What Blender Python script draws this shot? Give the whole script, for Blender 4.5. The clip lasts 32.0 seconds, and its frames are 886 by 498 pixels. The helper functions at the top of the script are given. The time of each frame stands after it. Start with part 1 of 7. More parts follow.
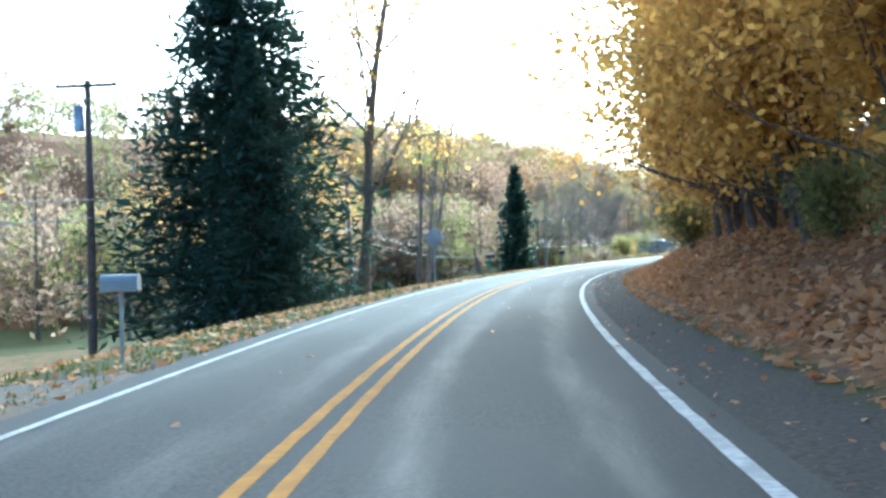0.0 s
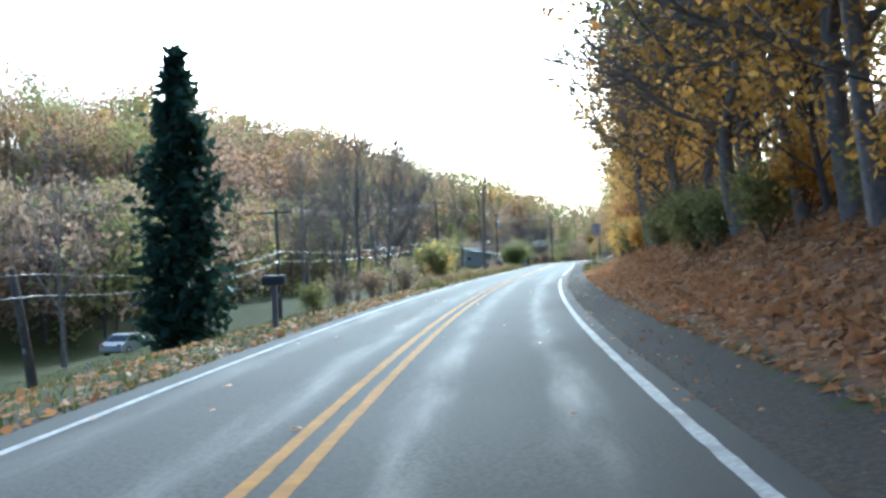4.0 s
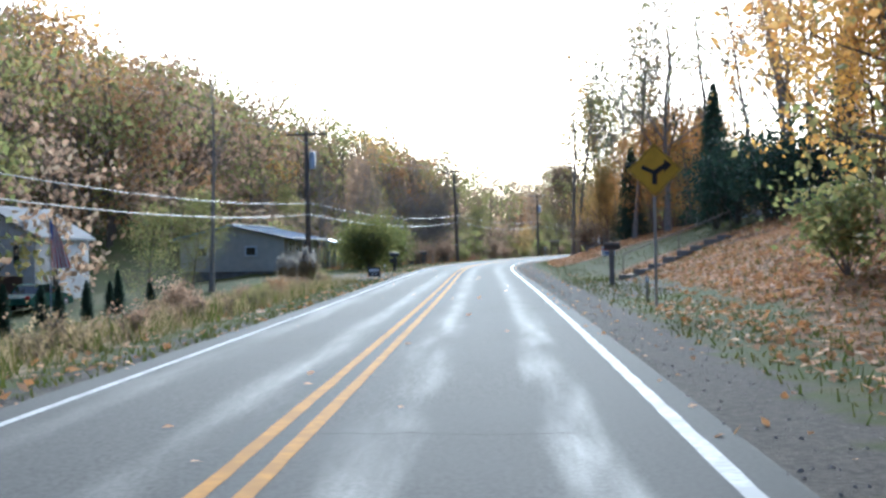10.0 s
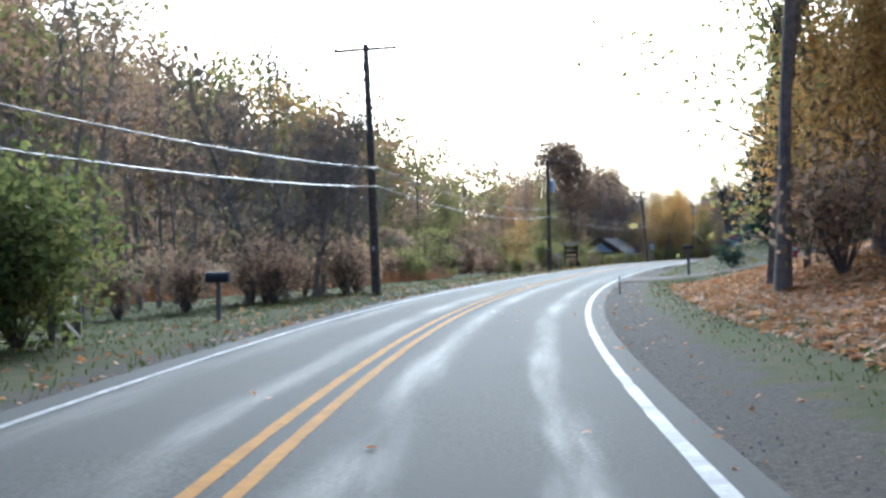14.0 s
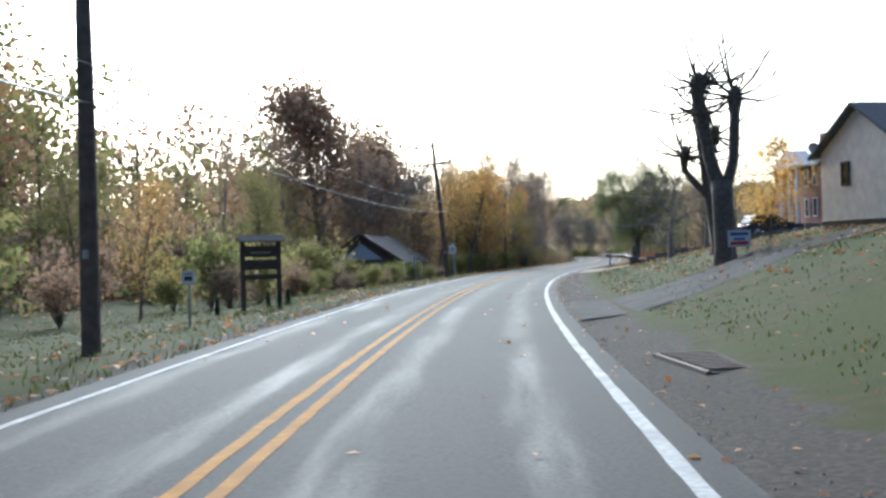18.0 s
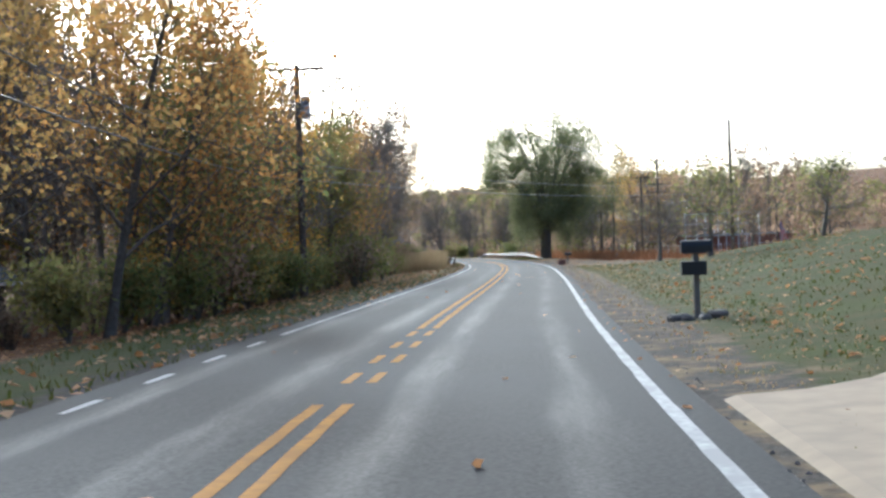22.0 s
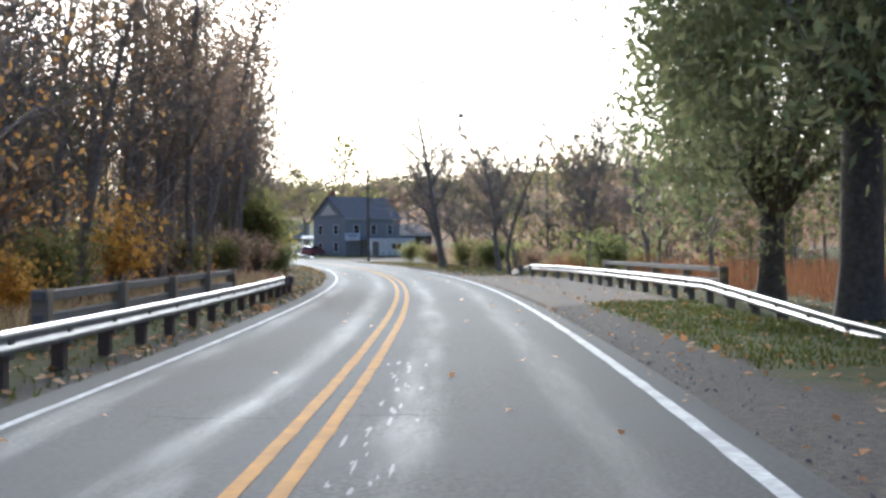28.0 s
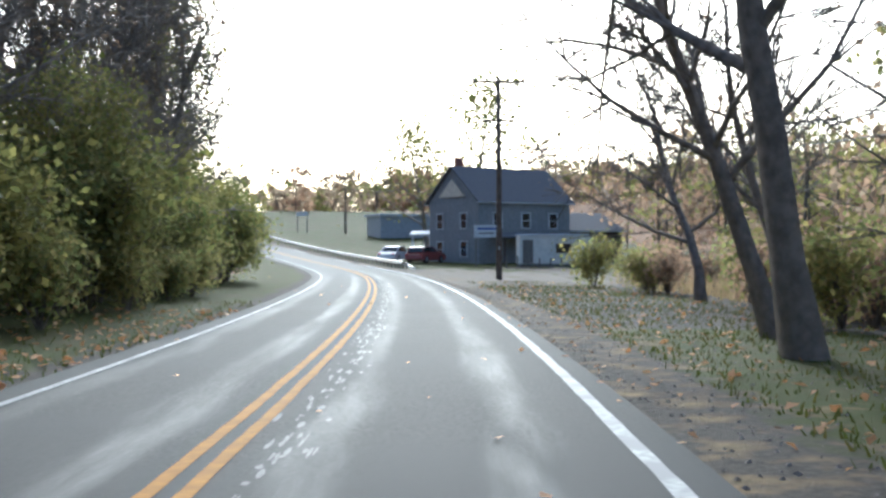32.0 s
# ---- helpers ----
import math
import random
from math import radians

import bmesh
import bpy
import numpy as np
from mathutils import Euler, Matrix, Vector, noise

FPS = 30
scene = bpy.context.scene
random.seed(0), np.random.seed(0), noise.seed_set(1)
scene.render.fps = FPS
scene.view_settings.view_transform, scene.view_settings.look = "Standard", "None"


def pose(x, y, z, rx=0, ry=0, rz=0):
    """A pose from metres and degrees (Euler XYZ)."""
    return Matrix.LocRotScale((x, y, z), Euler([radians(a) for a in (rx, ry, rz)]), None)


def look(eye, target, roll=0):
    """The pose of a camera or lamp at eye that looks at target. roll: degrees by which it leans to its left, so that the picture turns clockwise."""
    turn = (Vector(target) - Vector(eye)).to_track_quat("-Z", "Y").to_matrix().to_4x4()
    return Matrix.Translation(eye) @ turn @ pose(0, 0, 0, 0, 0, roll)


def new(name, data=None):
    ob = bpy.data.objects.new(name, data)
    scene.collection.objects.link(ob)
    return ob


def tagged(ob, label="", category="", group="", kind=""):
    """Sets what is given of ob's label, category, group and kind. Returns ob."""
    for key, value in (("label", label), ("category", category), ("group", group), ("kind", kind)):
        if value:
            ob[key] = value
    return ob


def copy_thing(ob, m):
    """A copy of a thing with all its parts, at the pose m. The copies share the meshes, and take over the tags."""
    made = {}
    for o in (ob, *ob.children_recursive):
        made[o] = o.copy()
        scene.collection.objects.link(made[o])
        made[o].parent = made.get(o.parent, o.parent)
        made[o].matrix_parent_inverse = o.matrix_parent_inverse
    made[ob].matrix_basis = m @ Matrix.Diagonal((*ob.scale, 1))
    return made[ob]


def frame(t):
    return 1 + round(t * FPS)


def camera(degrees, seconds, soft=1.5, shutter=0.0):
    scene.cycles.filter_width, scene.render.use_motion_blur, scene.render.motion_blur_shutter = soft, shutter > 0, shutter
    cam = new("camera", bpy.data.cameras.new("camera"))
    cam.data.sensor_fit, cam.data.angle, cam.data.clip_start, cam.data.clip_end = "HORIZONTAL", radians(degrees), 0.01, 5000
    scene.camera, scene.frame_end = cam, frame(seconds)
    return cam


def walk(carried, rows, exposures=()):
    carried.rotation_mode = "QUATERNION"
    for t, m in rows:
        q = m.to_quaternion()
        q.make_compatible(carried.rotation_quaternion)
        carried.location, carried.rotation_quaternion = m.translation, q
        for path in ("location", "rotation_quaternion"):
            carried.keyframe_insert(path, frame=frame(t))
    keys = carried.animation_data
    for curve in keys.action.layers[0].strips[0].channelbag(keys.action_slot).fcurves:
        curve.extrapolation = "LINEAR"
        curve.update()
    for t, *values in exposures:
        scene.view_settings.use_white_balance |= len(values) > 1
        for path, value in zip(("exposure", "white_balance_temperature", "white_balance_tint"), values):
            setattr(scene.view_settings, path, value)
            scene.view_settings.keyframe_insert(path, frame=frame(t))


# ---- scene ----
# ---- the camera and its drive ----
cam = camera(40.2, 32.0, soft=2.8)
ROWS = [
    (0.0, -0.02, -0.00, 1.35, 90.11, 1.26, 1.36),
    (0.5, 0.18, 9.01, 1.35, 90.16, -0.16, 0.21),
    (1.0, 0.56, 17.99, 1.35, 90.22, -0.84, -0.90),
    (1.5, 1.12, 27.00, 1.35, 90.17, -0.14, -2.03),
    (2.0, 1.87, 36.08, 1.35, 90.30, 0.33, -3.28),
    (2.5, 2.91, 45.22, 1.35, 90.29, 1.73, -4.48),
    (3.0, 4.18, 54.35, 1.35, 90.36, 2.89, -5.80),
    (3.5, 5.55, 63.46, 1.35, 90.54, 2.61, -7.30),
    (4.0, 7.10, 72.52, 1.35, 90.51, 2.40, -8.61),
    (4.5, 8.78, 81.49, 1.35, 90.16, 2.01, -9.46),
    (5.0, 10.59, 90.36, 1.35, 90.21, 1.58, -10.29),
    (5.5, 12.53, 99.22, 1.35, 90.26, 1.23, -11.03),
    (6.0, 14.59, 108.10, 1.35, 90.34, 1.02, -11.62),
    (6.5, 16.76, 117.06, 1.35, 90.46, 1.12, -12.00),
    (7.0, 19.00, 126.12, 1.35, 90.41, 1.20, -12.11),
    (7.5, 21.39, 135.24, 1.35, 90.69, 2.15, -12.58),
    (8.0, 23.87, 144.43, 1.35, 90.84, 2.08, -13.10),
    (8.5, 26.33, 153.60, 1.35, 90.80, 1.52, -13.25),
    (9.0, 28.81, 162.73, 1.35, 90.58, 0.88, -13.18),
    (9.5, 31.33, 171.79, 1.35, 90.05, 0.73, -13.11),
    (10.0, 33.81, 180.75, 1.35, 89.92, 1.08, -13.03),
    (10.5, 36.20, 189.53, 1.35, 90.11, 1.00, -12.92),
    (11.0, 38.60, 198.30, 1.35, 90.22, 0.15, -12.85),
    (11.5, 41.04, 207.14, 1.35, 90.30, 0.94, -12.84),
    (12.0, 43.45, 215.86, 1.35, 90.41, 1.39, -12.90),
    (12.5, 45.70, 224.37, 1.35, 90.54, 0.80, -13.02),
    (13.0, 47.91, 232.68, 1.35, 90.30, 0.15, -13.09),
    (13.5, 50.08, 240.85, 1.35, 90.10, 1.05, -13.45),
    (14.0, 52.36, 248.99, 1.35, 90.20, 0.98, -14.32),
    (14.5, 54.80, 257.09, 1.35, 90.20, 1.22, -15.61),
    (15.0, 57.47, 265.18, 1.35, 90.13, 1.79, -17.23),
    (15.5, 60.43, 273.28, 1.35, 89.95, 2.84, -19.10),
    (16.0, 63.71, 281.40, 1.35, 90.28, 3.30, -21.11),
    (16.5, 67.25, 289.53, 1.35, 90.40, 1.81, -22.73),
    (17.0, 71.00, 297.65, 1.35, 90.37, 0.43, -23.85),
    (17.5, 74.93, 305.70, 1.35, 90.31, 0.84, -24.61),
    (18.0, 78.93, 313.64, 1.35, 90.27, 1.65, -25.15),
    (18.5, 82.94, 321.52, 1.35, 90.06, 1.79, -25.59),
    (19.0, 87.09, 329.49, 1.35, 90.17, 1.55, -26.01),
    (19.5, 91.48, 337.77, 1.35, 90.27, 0.63, -26.62),
    (20.0, 96.10, 346.18, 1.35, 90.45, 0.49, -27.61),
    (20.5, 100.94, 354.34, 1.35, 90.26, 0.77, -28.78),
    (21.0, 105.87, 362.27, 1.35, 90.26, 1.44, -29.94),
    (21.5, 110.94, 370.17, 1.35, 90.16, 1.57, -30.89),
    (22.0, 116.33, 378.27, 1.35, 90.03, 1.99, -31.65),
    (22.5, 122.00, 386.47, 1.35, 90.01, 2.78, -32.48),
    (23.0, 127.80, 394.62, 1.35, 90.14, 3.13, -33.37),
    (23.5, 133.74, 402.78, 1.35, 90.25, 2.46, -34.23),
    (24.0, 139.76, 410.89, 1.35, 90.26, 2.20, -34.69),
    (24.5, 145.60, 418.91, 1.35, 90.59, 1.52, -34.44),
    (25.0, 151.28, 426.80, 1.35, 90.40, 1.43, -34.00),
    (25.5, 156.79, 434.60, 1.35, 90.25, 1.30, -33.35),
    (26.0, 162.10, 442.33, 1.35, 90.11, 1.22, -32.50),
    (26.5, 167.18, 449.98, 1.35, 89.95, 1.34, -31.45),
    (27.0, 172.04, 457.64, 1.35, 90.05, 0.85, -30.18),
    (27.5, 176.77, 465.33, 1.35, 90.11, 0.84, -29.03),
    (28.0, 181.33, 473.09, 1.35, 89.94, 0.64, -27.92),
    (28.5, 185.77, 480.95, 1.35, 89.89, 0.53, -26.84),
    (29.0, 190.09, 488.87, 1.35, 89.93, 0.15, -25.86),
    (29.5, 194.24, 496.71, 1.35, 90.09, 0.40, -24.99),
    (30.0, 198.20, 504.51, 1.35, 90.16, 1.23, -24.13),
    (30.5, 201.94, 512.38, 1.35, 90.11, 1.08, -23.13),
    (31.0, 205.51, 520.25, 1.35, 90.00, 0.76, -22.01),
    (31.5, 208.85, 528.13, 1.35, 90.10, 0.55, -20.94),
    (32.0, 212.01, 536.06, 1.35, 90.15, 0.30, -19.85),
]
EXPOSURES = [(0.0, 1.95, 4600, -10), (2.0, 1.32, 4600, -8), (4.0, 1.15, 4650, -6), (7.0, 0.98, 4900, 1), (13.0, 0.90, 4900, 1), (16.0, 0.66, 5050, 2),
             (20.0, 0.75, 5200, 2), (24.0, 0.93, 5300, 4), (27.0, 1.05, 5350, 6), (30.0, 0.97, 5350, 3), (32.0, 0.92, 5200, 1)]
walk(cam, [(r[0], pose(*r[1:])) for r in ROWS], EXPOSURES)

# ---- sky and sun: hazy autumn sun ahead, a little to the right of the first heading ----
SUN_AZ, SUN_EL = 17.0, 27.0     # degrees to the right of +y, degrees up
world = bpy.data.worlds.new("world")
scene.world = world
world.use_nodes = True
wn = world.node_tree
sky = wn.nodes.new("ShaderNodeTexSky")
sky.sky_type = "NISHITA"
sky.sun_disc = False
sky.sun_elevation, sky.sun_rotation = radians(SUN_EL), radians(SUN_AZ)
sky.dust_density, sky.air_density, sky.ozone_density = 6.0, 0.7, 1.0
wn.links.new(sky.outputs[0], wn.nodes["Background"].inputs[0])
wn.nodes["Background"].inputs[1].default_value = 0.15
sun = new("sun", bpy.data.lights.new("sun", "SUN"))
sun.data.energy, sun.data.angle, sun.data.color = 2.0, radians(7), (1.0, 0.96, 0.9)
az, el = radians(SUN_AZ), radians(SUN_EL)
sun.matrix_world = look((0, 0, 60), Vector((0, 0, 60)) - Vector((math.sin(az) * math.cos(el), math.cos(az) * math.cos(el), math.sin(el))))
scene.view_settings.exposure = 0.0

# ---- materials ----
def mat(name, col, rough=0.85, col2=None, scale=8.0, bump=0.0, bscale=60.0, metal=0.0, rand=0.0, col3=None, scale3=0.6, spec=0.5):
    """A surface with two scales of colour variation, fine relief and optional per-object variation."""
    m = bpy.data.materials.new(name)
    m.use_nodes = True
    nt = m.node_tree
    b = nt.nodes["Principled BSDF"]
    b.inputs["Roughness"].default_value = rough
    b.inputs["Metallic"].default_value = metal
    b.inputs["Specular IOR Level"].default_value = spec
    tc = nt.nodes.new("ShaderNodeTexCoord")
    geo = nt.nodes.new("ShaderNodeNewGeometry")
    out = None
    if col2:
        nz = nt.nodes.new("ShaderNodeTexNoise")
        nz.inputs["Scale"].default_value, nz.inputs["Detail"].default_value = scale, 6
        nt.links.new(geo.outputs["Position"], nz.inputs["Vector"])
        mx = nt.nodes.new("ShaderNodeMix")
        mx.data_type = "RGBA"
        rp = nt.nodes.new("ShaderNodeMapRange")
        rp.inputs[1].default_value, rp.inputs[2].default_value = 0.35, 0.65
        nt.links.new(nz.outputs[0], rp.inputs[0])
        nt.links.new(rp.outputs[0], mx.inputs[0])
        mx.inputs[6].default_value, mx.inputs[7].default_value = (*col, 1), (*col2, 1)
        out = mx.outputs[2]
        if col3:
            n3 = nt.nodes.new("ShaderNodeTexNoise")
            n3.inputs["Scale"].default_value, n3.inputs["Detail"].default_value = scale3, 3
            nt.links.new(geo.outputs["Position"], n3.inputs["Vector"])
            r3 = nt.nodes.new("ShaderNodeMapRange")
            r3.inputs[1].default_value, r3.inputs[2].default_value = 0.45, 0.62
            m3 = nt.nodes.new("ShaderNodeMix")
            m3.data_type = "RGBA"
            nt.links.new(n3.outputs[0], r3.inputs[0])
            nt.links.new(r3.outputs[0], m3.inputs[0])
            nt.links.new(out, m3.inputs[6])
            m3.inputs[7].default_value = (*col3, 1)
            out = m3.outputs[2]
    if rand:
        oi = nt.nodes.new("ShaderNodeObjectInfo")
        hs = nt.nodes.new("ShaderNodeHueSaturation")
        mr = nt.nodes.new("ShaderNodeMapRange")
        mr.inputs[3].default_value, mr.inputs[4].default_value = 1 - rand, 1 + rand
        nt.links.new(oi.outputs["Random"], mr.inputs[0])
        nt.links.new(mr.outputs[0], hs.inputs["Value"])
        if out:
            nt.links.new(out, hs.inputs["Color"])
        else:
            hs.inputs["Color"].default_value = (*col, 1)
        out = hs.outputs[0]
    if out:
        nt.links.new(out, b.inputs["Base Color"])
    else:
        b.inputs["Base Color"].default_value = (*col, 1)
    if bump:
        n2 = nt.nodes.new("ShaderNodeTexNoise")
        n2.inputs["Scale"].default_value, n2.inputs["Detail"].default_value = bscale, 4
        nt.links.new(geo.outputs["Position"], n2.inputs["Vector"])
        bp = nt.nodes.new("ShaderNodeBump")
        bp.inputs["Strength"].default_value, bp.inputs["Distance"].default_value = min(1, bump * 20), bump
        nt.links.new(n2.outputs[0], bp.inputs["Height"])
        nt.links.new(bp.outputs[0], b.inputs["Normal"])
    return m


def leaf_mat(name, cols, glow=0.35, spread=0.35):
    """Thin leaves: colours picked leaf by leaf and tree by tree, light passing through."""
    m = bpy.data.materials.new(name)
    m.use_nodes = True
    nt = m.node_tree
    b = nt.nodes["Principled BSDF"]
    b.inputs["Roughness"].default_value = 0.7
    b.inputs["Specular IOR Level"].default_value = 0.15
    geo = nt.nodes.new("ShaderNodeNewGeometry")
    oi = nt.nodes.new("ShaderNodeObjectInfo")
    ml = nt.nodes.new("ShaderNodeMath")
    ml.operation = "MULTIPLY_ADD"
    ml.inputs[1].default_value = spread
    nt.links.new(geo.outputs["Random Per Island"], ml.inputs[0])
    m2 = nt.nodes.new("ShaderNodeMath")
    m2.operation = "MULTIPLY"
    m2.inputs[1].default_value = 1 - spread
    nt.links.new(oi.outputs["Random"], m2.inputs[0])
    nt.links.new(m2.outputs[0], ml.inputs[2])
    rp = nt.nodes.new("ShaderNodeValToRGB")
    el_ = rp.color_ramp.elements
    el_[0].color, el_[1].color = (*cols[0], 1), (*cols[-1], 1)
    for i, c in enumerate(cols[1:-1], 1):
        e = el_.new(i / (len(cols) - 1))
        e.color = (*c, 1)
    nt.links.new(ml.outputs[0], rp.inputs[0])
    nt.links.new(rp.outputs[0], b.inputs["Base Color"])
    tr = nt.nodes.new("ShaderNodeBsdfTranslucent")
    nt.links.new(rp.outputs[0], tr.inputs[0])
    mx = nt.nodes.new("ShaderNodeMixShader")
    mx.inputs[0].default_value = glow
    nt.links.new(b.outputs[0], mx.inputs[1])
    nt.links.new(tr.outputs[0], mx.inputs[2])
    nt.links.new(mx.outputs[0], nt.nodes["Material Output"].inputs[0])
    return m


def asphalt_mat():
    """Worn grey asphalt with smoother, shiny wheel tracks and tar patches, and a fine grit."""
    m = mat("asphalt", (0.021, 0.0213, 0.0202), 0.6, (0.047, 0.0472, 0.0445), 26, 0.010, 60, col3=(0.036, 0.037, 0.036), scale3=0.22, spec=0.22)
    nt = m.node_tree
    b = nt.nodes["Principled BSDF"]
    geo = nt.nodes.new("ShaderNodeNewGeometry")
    uv = nt.nodes.new("ShaderNodeUVMap")
    # the UV's u is the distance from the yellow line, v the distance along the road
    sx = nt.nodes.new("ShaderNodeSeparateXYZ")
    nt.links.new(uv.outputs[0], sx.inputs[0])
    w = nt.nodes.new("ShaderNodeMath")
    w.operation = "MULTIPLY_ADD"
    w.inputs[1].default_value, w.inputs[2].default_value = 2 * math.pi / 1.4, -math.pi * 0.5
    nt.links.new(sx.outputs[0], w.inputs[0])
    sn_ = nt.nodes.new("ShaderNodeMath")
    sn_.operation = "SINE"
    nt.links.new(w.outputs[0], sn_.inputs[0])
    st = nt.nodes.new("ShaderNodeCombineXYZ")
    k1 = nt.nodes.new("ShaderNodeMath")
    k1.operation = "MULTIPLY"
    k1.inputs[1].default_value = 0.09
    nt.links.new(sx.outputs[1], k1.inputs[0])
    nt.links.new(sx.outputs[0], st.inputs[0])
    nt.links.new(k1.outputs[0], st.inputs[1])
    nz = nt.nodes.new("ShaderNodeTexNoise")
    nz.inputs["Scale"].default_value, nz.inputs["Detail"].default_value = 2.4, 11
    nz.inputs["Roughness"].default_value = 0.78
    nt.links.new(st.outputs[0], nz.inputs["Vector"])
    ad = nt.nodes.new("ShaderNodeMath")
    ad.operation = "MULTIPLY_ADD"
    ad.inputs[1].default_value = 0.17
    nt.links.new(sn_.outputs[0], ad.inputs[0])
    nt.links.new(nz.outputs[0], ad.inputs[2])
    mr = nt.nodes.new("ShaderNodeMapRange")
    mr.inputs[1].default_value, mr.inputs[2].default_value = 0.56, 0.86
    mr.inputs[3].default_value, mr.inputs[4].default_value = 0.88, 0.66
    nt.links.new(ad.outputs[0], mr.inputs[0])
    nt.links.new(mr.outputs[0], b.inputs["Roughness"])
    return m


ASPHALT = asphalt_mat()
YELLOW = mat("yellow_paint", (0.40, 0.18, 0.008), 0.85, (0.29, 0.135, 0.012), 9, 0.003, 90, col3=(0.28, 0.13, 0.012), scale3=2.2, spec=0.15)
WHITE_LINE = mat("white_road_paint", (0.46, 0.46, 0.45), 0.75, (0.28, 0.28, 0.275), 14, 0.003, 90, col3=(0.27, 0.27, 0.265), scale3=1.7, spec=0.2)
GRAVEL = mat("gravel", (0.15, 0.13, 0.11), 0.95, (0.075, 0.066, 0.056), 14, 0.02, 30, col3=(0.12, 0.09, 0.06), scale3=0.7, spec=0.1)
BARK = mat("bark", (0.16, 0.135, 0.11), 0.95, (0.10, 0.083, 0.068), 9, 0.03, 18)
TWIG = mat("grey_bark", (0.27, 0.235, 0.20), 0.95, (0.17, 0.145, 0.12), 6, 0.02, 20)
WOOD_POLE = mat("weathered_pole", (0.15, 0.115, 0.085), 0.9, (0.09, 0.07, 0.055), 5, 0.01, 30)
CABLE = mat("cable", (0.17, 0.17, 0.17), 0.5)
METAL = mat("galvanised_steel", (0.45, 0.46, 0.47), 0.42, (0.33, 0.34, 0.35), 3, 0.002, 50, metal=0.8)
AUTUMN = leaf_mat("autumn_leaves", [(0.30, 0.18, 0.08), (0.52, 0.25, 0.075), (0.54, 0.33, 0.11), (0.36, 0.28, 0.11), (0.46, 0.23, 0.09)], 0.74)
GOLD = leaf_mat("golden_leaves", [(0.56, 0.31, 0.07), (0.66, 0.42, 0.10), (0.62, 0.35, 0.08), (0.46, 0.33, 0.10)], 0.76, 0.7)
OLIVE = leaf_mat("olive_leaves", [(0.15, 0.19, 0.07), (0.23, 0.25, 0.09), (0.31, 0.26, 0.10), (0.19, 0.23, 0.085)], 0.62, 0.6)
WILLOW_LEAF = leaf_mat("willow_leaves", [(0.15, 0.18, 0.085), (0.20, 0.22, 0.105), (0.25, 0.24, 0.115), (0.17, 0.20, 0.095)], 0.5, 0.8)
BANK_LEAF = leaf_mat("yellow_green_leaves", [(0.115, 0.145, 0.05), (0.165, 0.185, 0.06), (0.26, 0.235, 0.075), (0.135, 0.16, 0.052)], 0.58, 0.6)
RUSSET = leaf_mat("russet_leaves", [(0.31, 0.19, 0.125), (0.37, 0.25, 0.165), (0.28, 0.22, 0.155), (0.35, 0.285, 0.195)], 0.66, 0.5)
RUST = leaf_mat("rust_brown_leaves", [(0.27, 0.16, 0.085), (0.36, 0.20, 0.09), (0.31, 0.215, 0.12), (0.25, 0.185, 0.11)], 0.62, 0.5)
HEDGE_RED = leaf_mat("dark_red_hedge_leaves", [(0.11, 0.05, 0.04), (0.15, 0.07, 0.05), (0.09, 0.06, 0.04)], 0.35, 0.8)
NEEDLE = leaf_mat("dark_needles", [(0.035, 0.06, 0.04), (0.05, 0.085, 0.055), (0.04, 0.07, 0.05)], 0.3, 0.8)
LITTER = leaf_mat("fallen_leaves", [(0.30, 0.14, 0.06), (0.54, 0.27, 0.11), (0.58, 0.36, 0.18), (0.40, 0.20, 0.09), (0.50, 0.30, 0.15)], 0.35, 0.95)
GRASS = leaf_mat("grass_blades", [(0.062, 0.084, 0.016), (0.088, 0.108, 0.02), (0.135, 0.118, 0.034), (0.068, 0.09, 0.017)], 0.42, 0.95)
DRY = leaf_mat("dry_grass", [(0.38, 0.28, 0.16), (0.47, 0.36, 0.21), (0.32, 0.23, 0.13), (0.28, 0.25, 0.11)], 0.5, 0.95)
REED = leaf_mat("rust_reeds", [(0.30, 0.13, 0.06), (0.36, 0.18, 0.09), (0.24, 0.12, 0.06)], 0.3, 0.95)

# ---- the plan: the road's yellow line, by its heading along the way ----
HEADINGS = [(-60, 5.02), (0, -0.38), (18, -2.61), (36, -5.03), (54, -8.51), (72, -10.85), (90, -11.77), (108, -13.24), (126, -14.02), (144, -14.84),
            (162, -15.27), (180, -15.53), (198, -15.35), (216, -15.08), (234, -14.81), (252, -15.15), (270, -18.24), (288, -22.60), (306, -25.40),
            (324, -26.71), (342, -27.90), (360, -29.33), (378, -31.59), (396, -33.77), (414, -35.64), (432, -36.62), (450, -36.15), (468, -35.45),
            (486, -33.96), (504, -31.34), (522, -29.11), (540, -27.30), (558, -25.01), (576, -22.03), (594, -19.88), (612, -18.10), (650, -14.9), (700, -4.8), (760, 7.99), (1200, 7.92)]
S0, S1, DS = -60, 1100, 1.0
_s = np.arange(S0, S1 + DS, DS)
_h = np.radians(np.interp(_s, [a for a, _ in HEADINGS], [b for _, b in HEADINGS]))
_h = np.convolve(np.pad(_h, 8, mode="edge"), np.ones(17) / 17, "valid")
_x = np.concatenate([[0], np.cumsum(-np.sin((_h[1:] + _h[:-1]) / 2) * DS)])
_y = np.concatenate([[0], np.cumsum(np.cos((_h[1:] + _h[:-1]) / 2) * DS)])
_x += -1.353 - _x[60]
_y += 0.019 - _y[60]
_hs = np.convolve(np.pad(_h, 120, mode="edge"), np.ones(241) / 241, "valid")
NEAR = 45.0


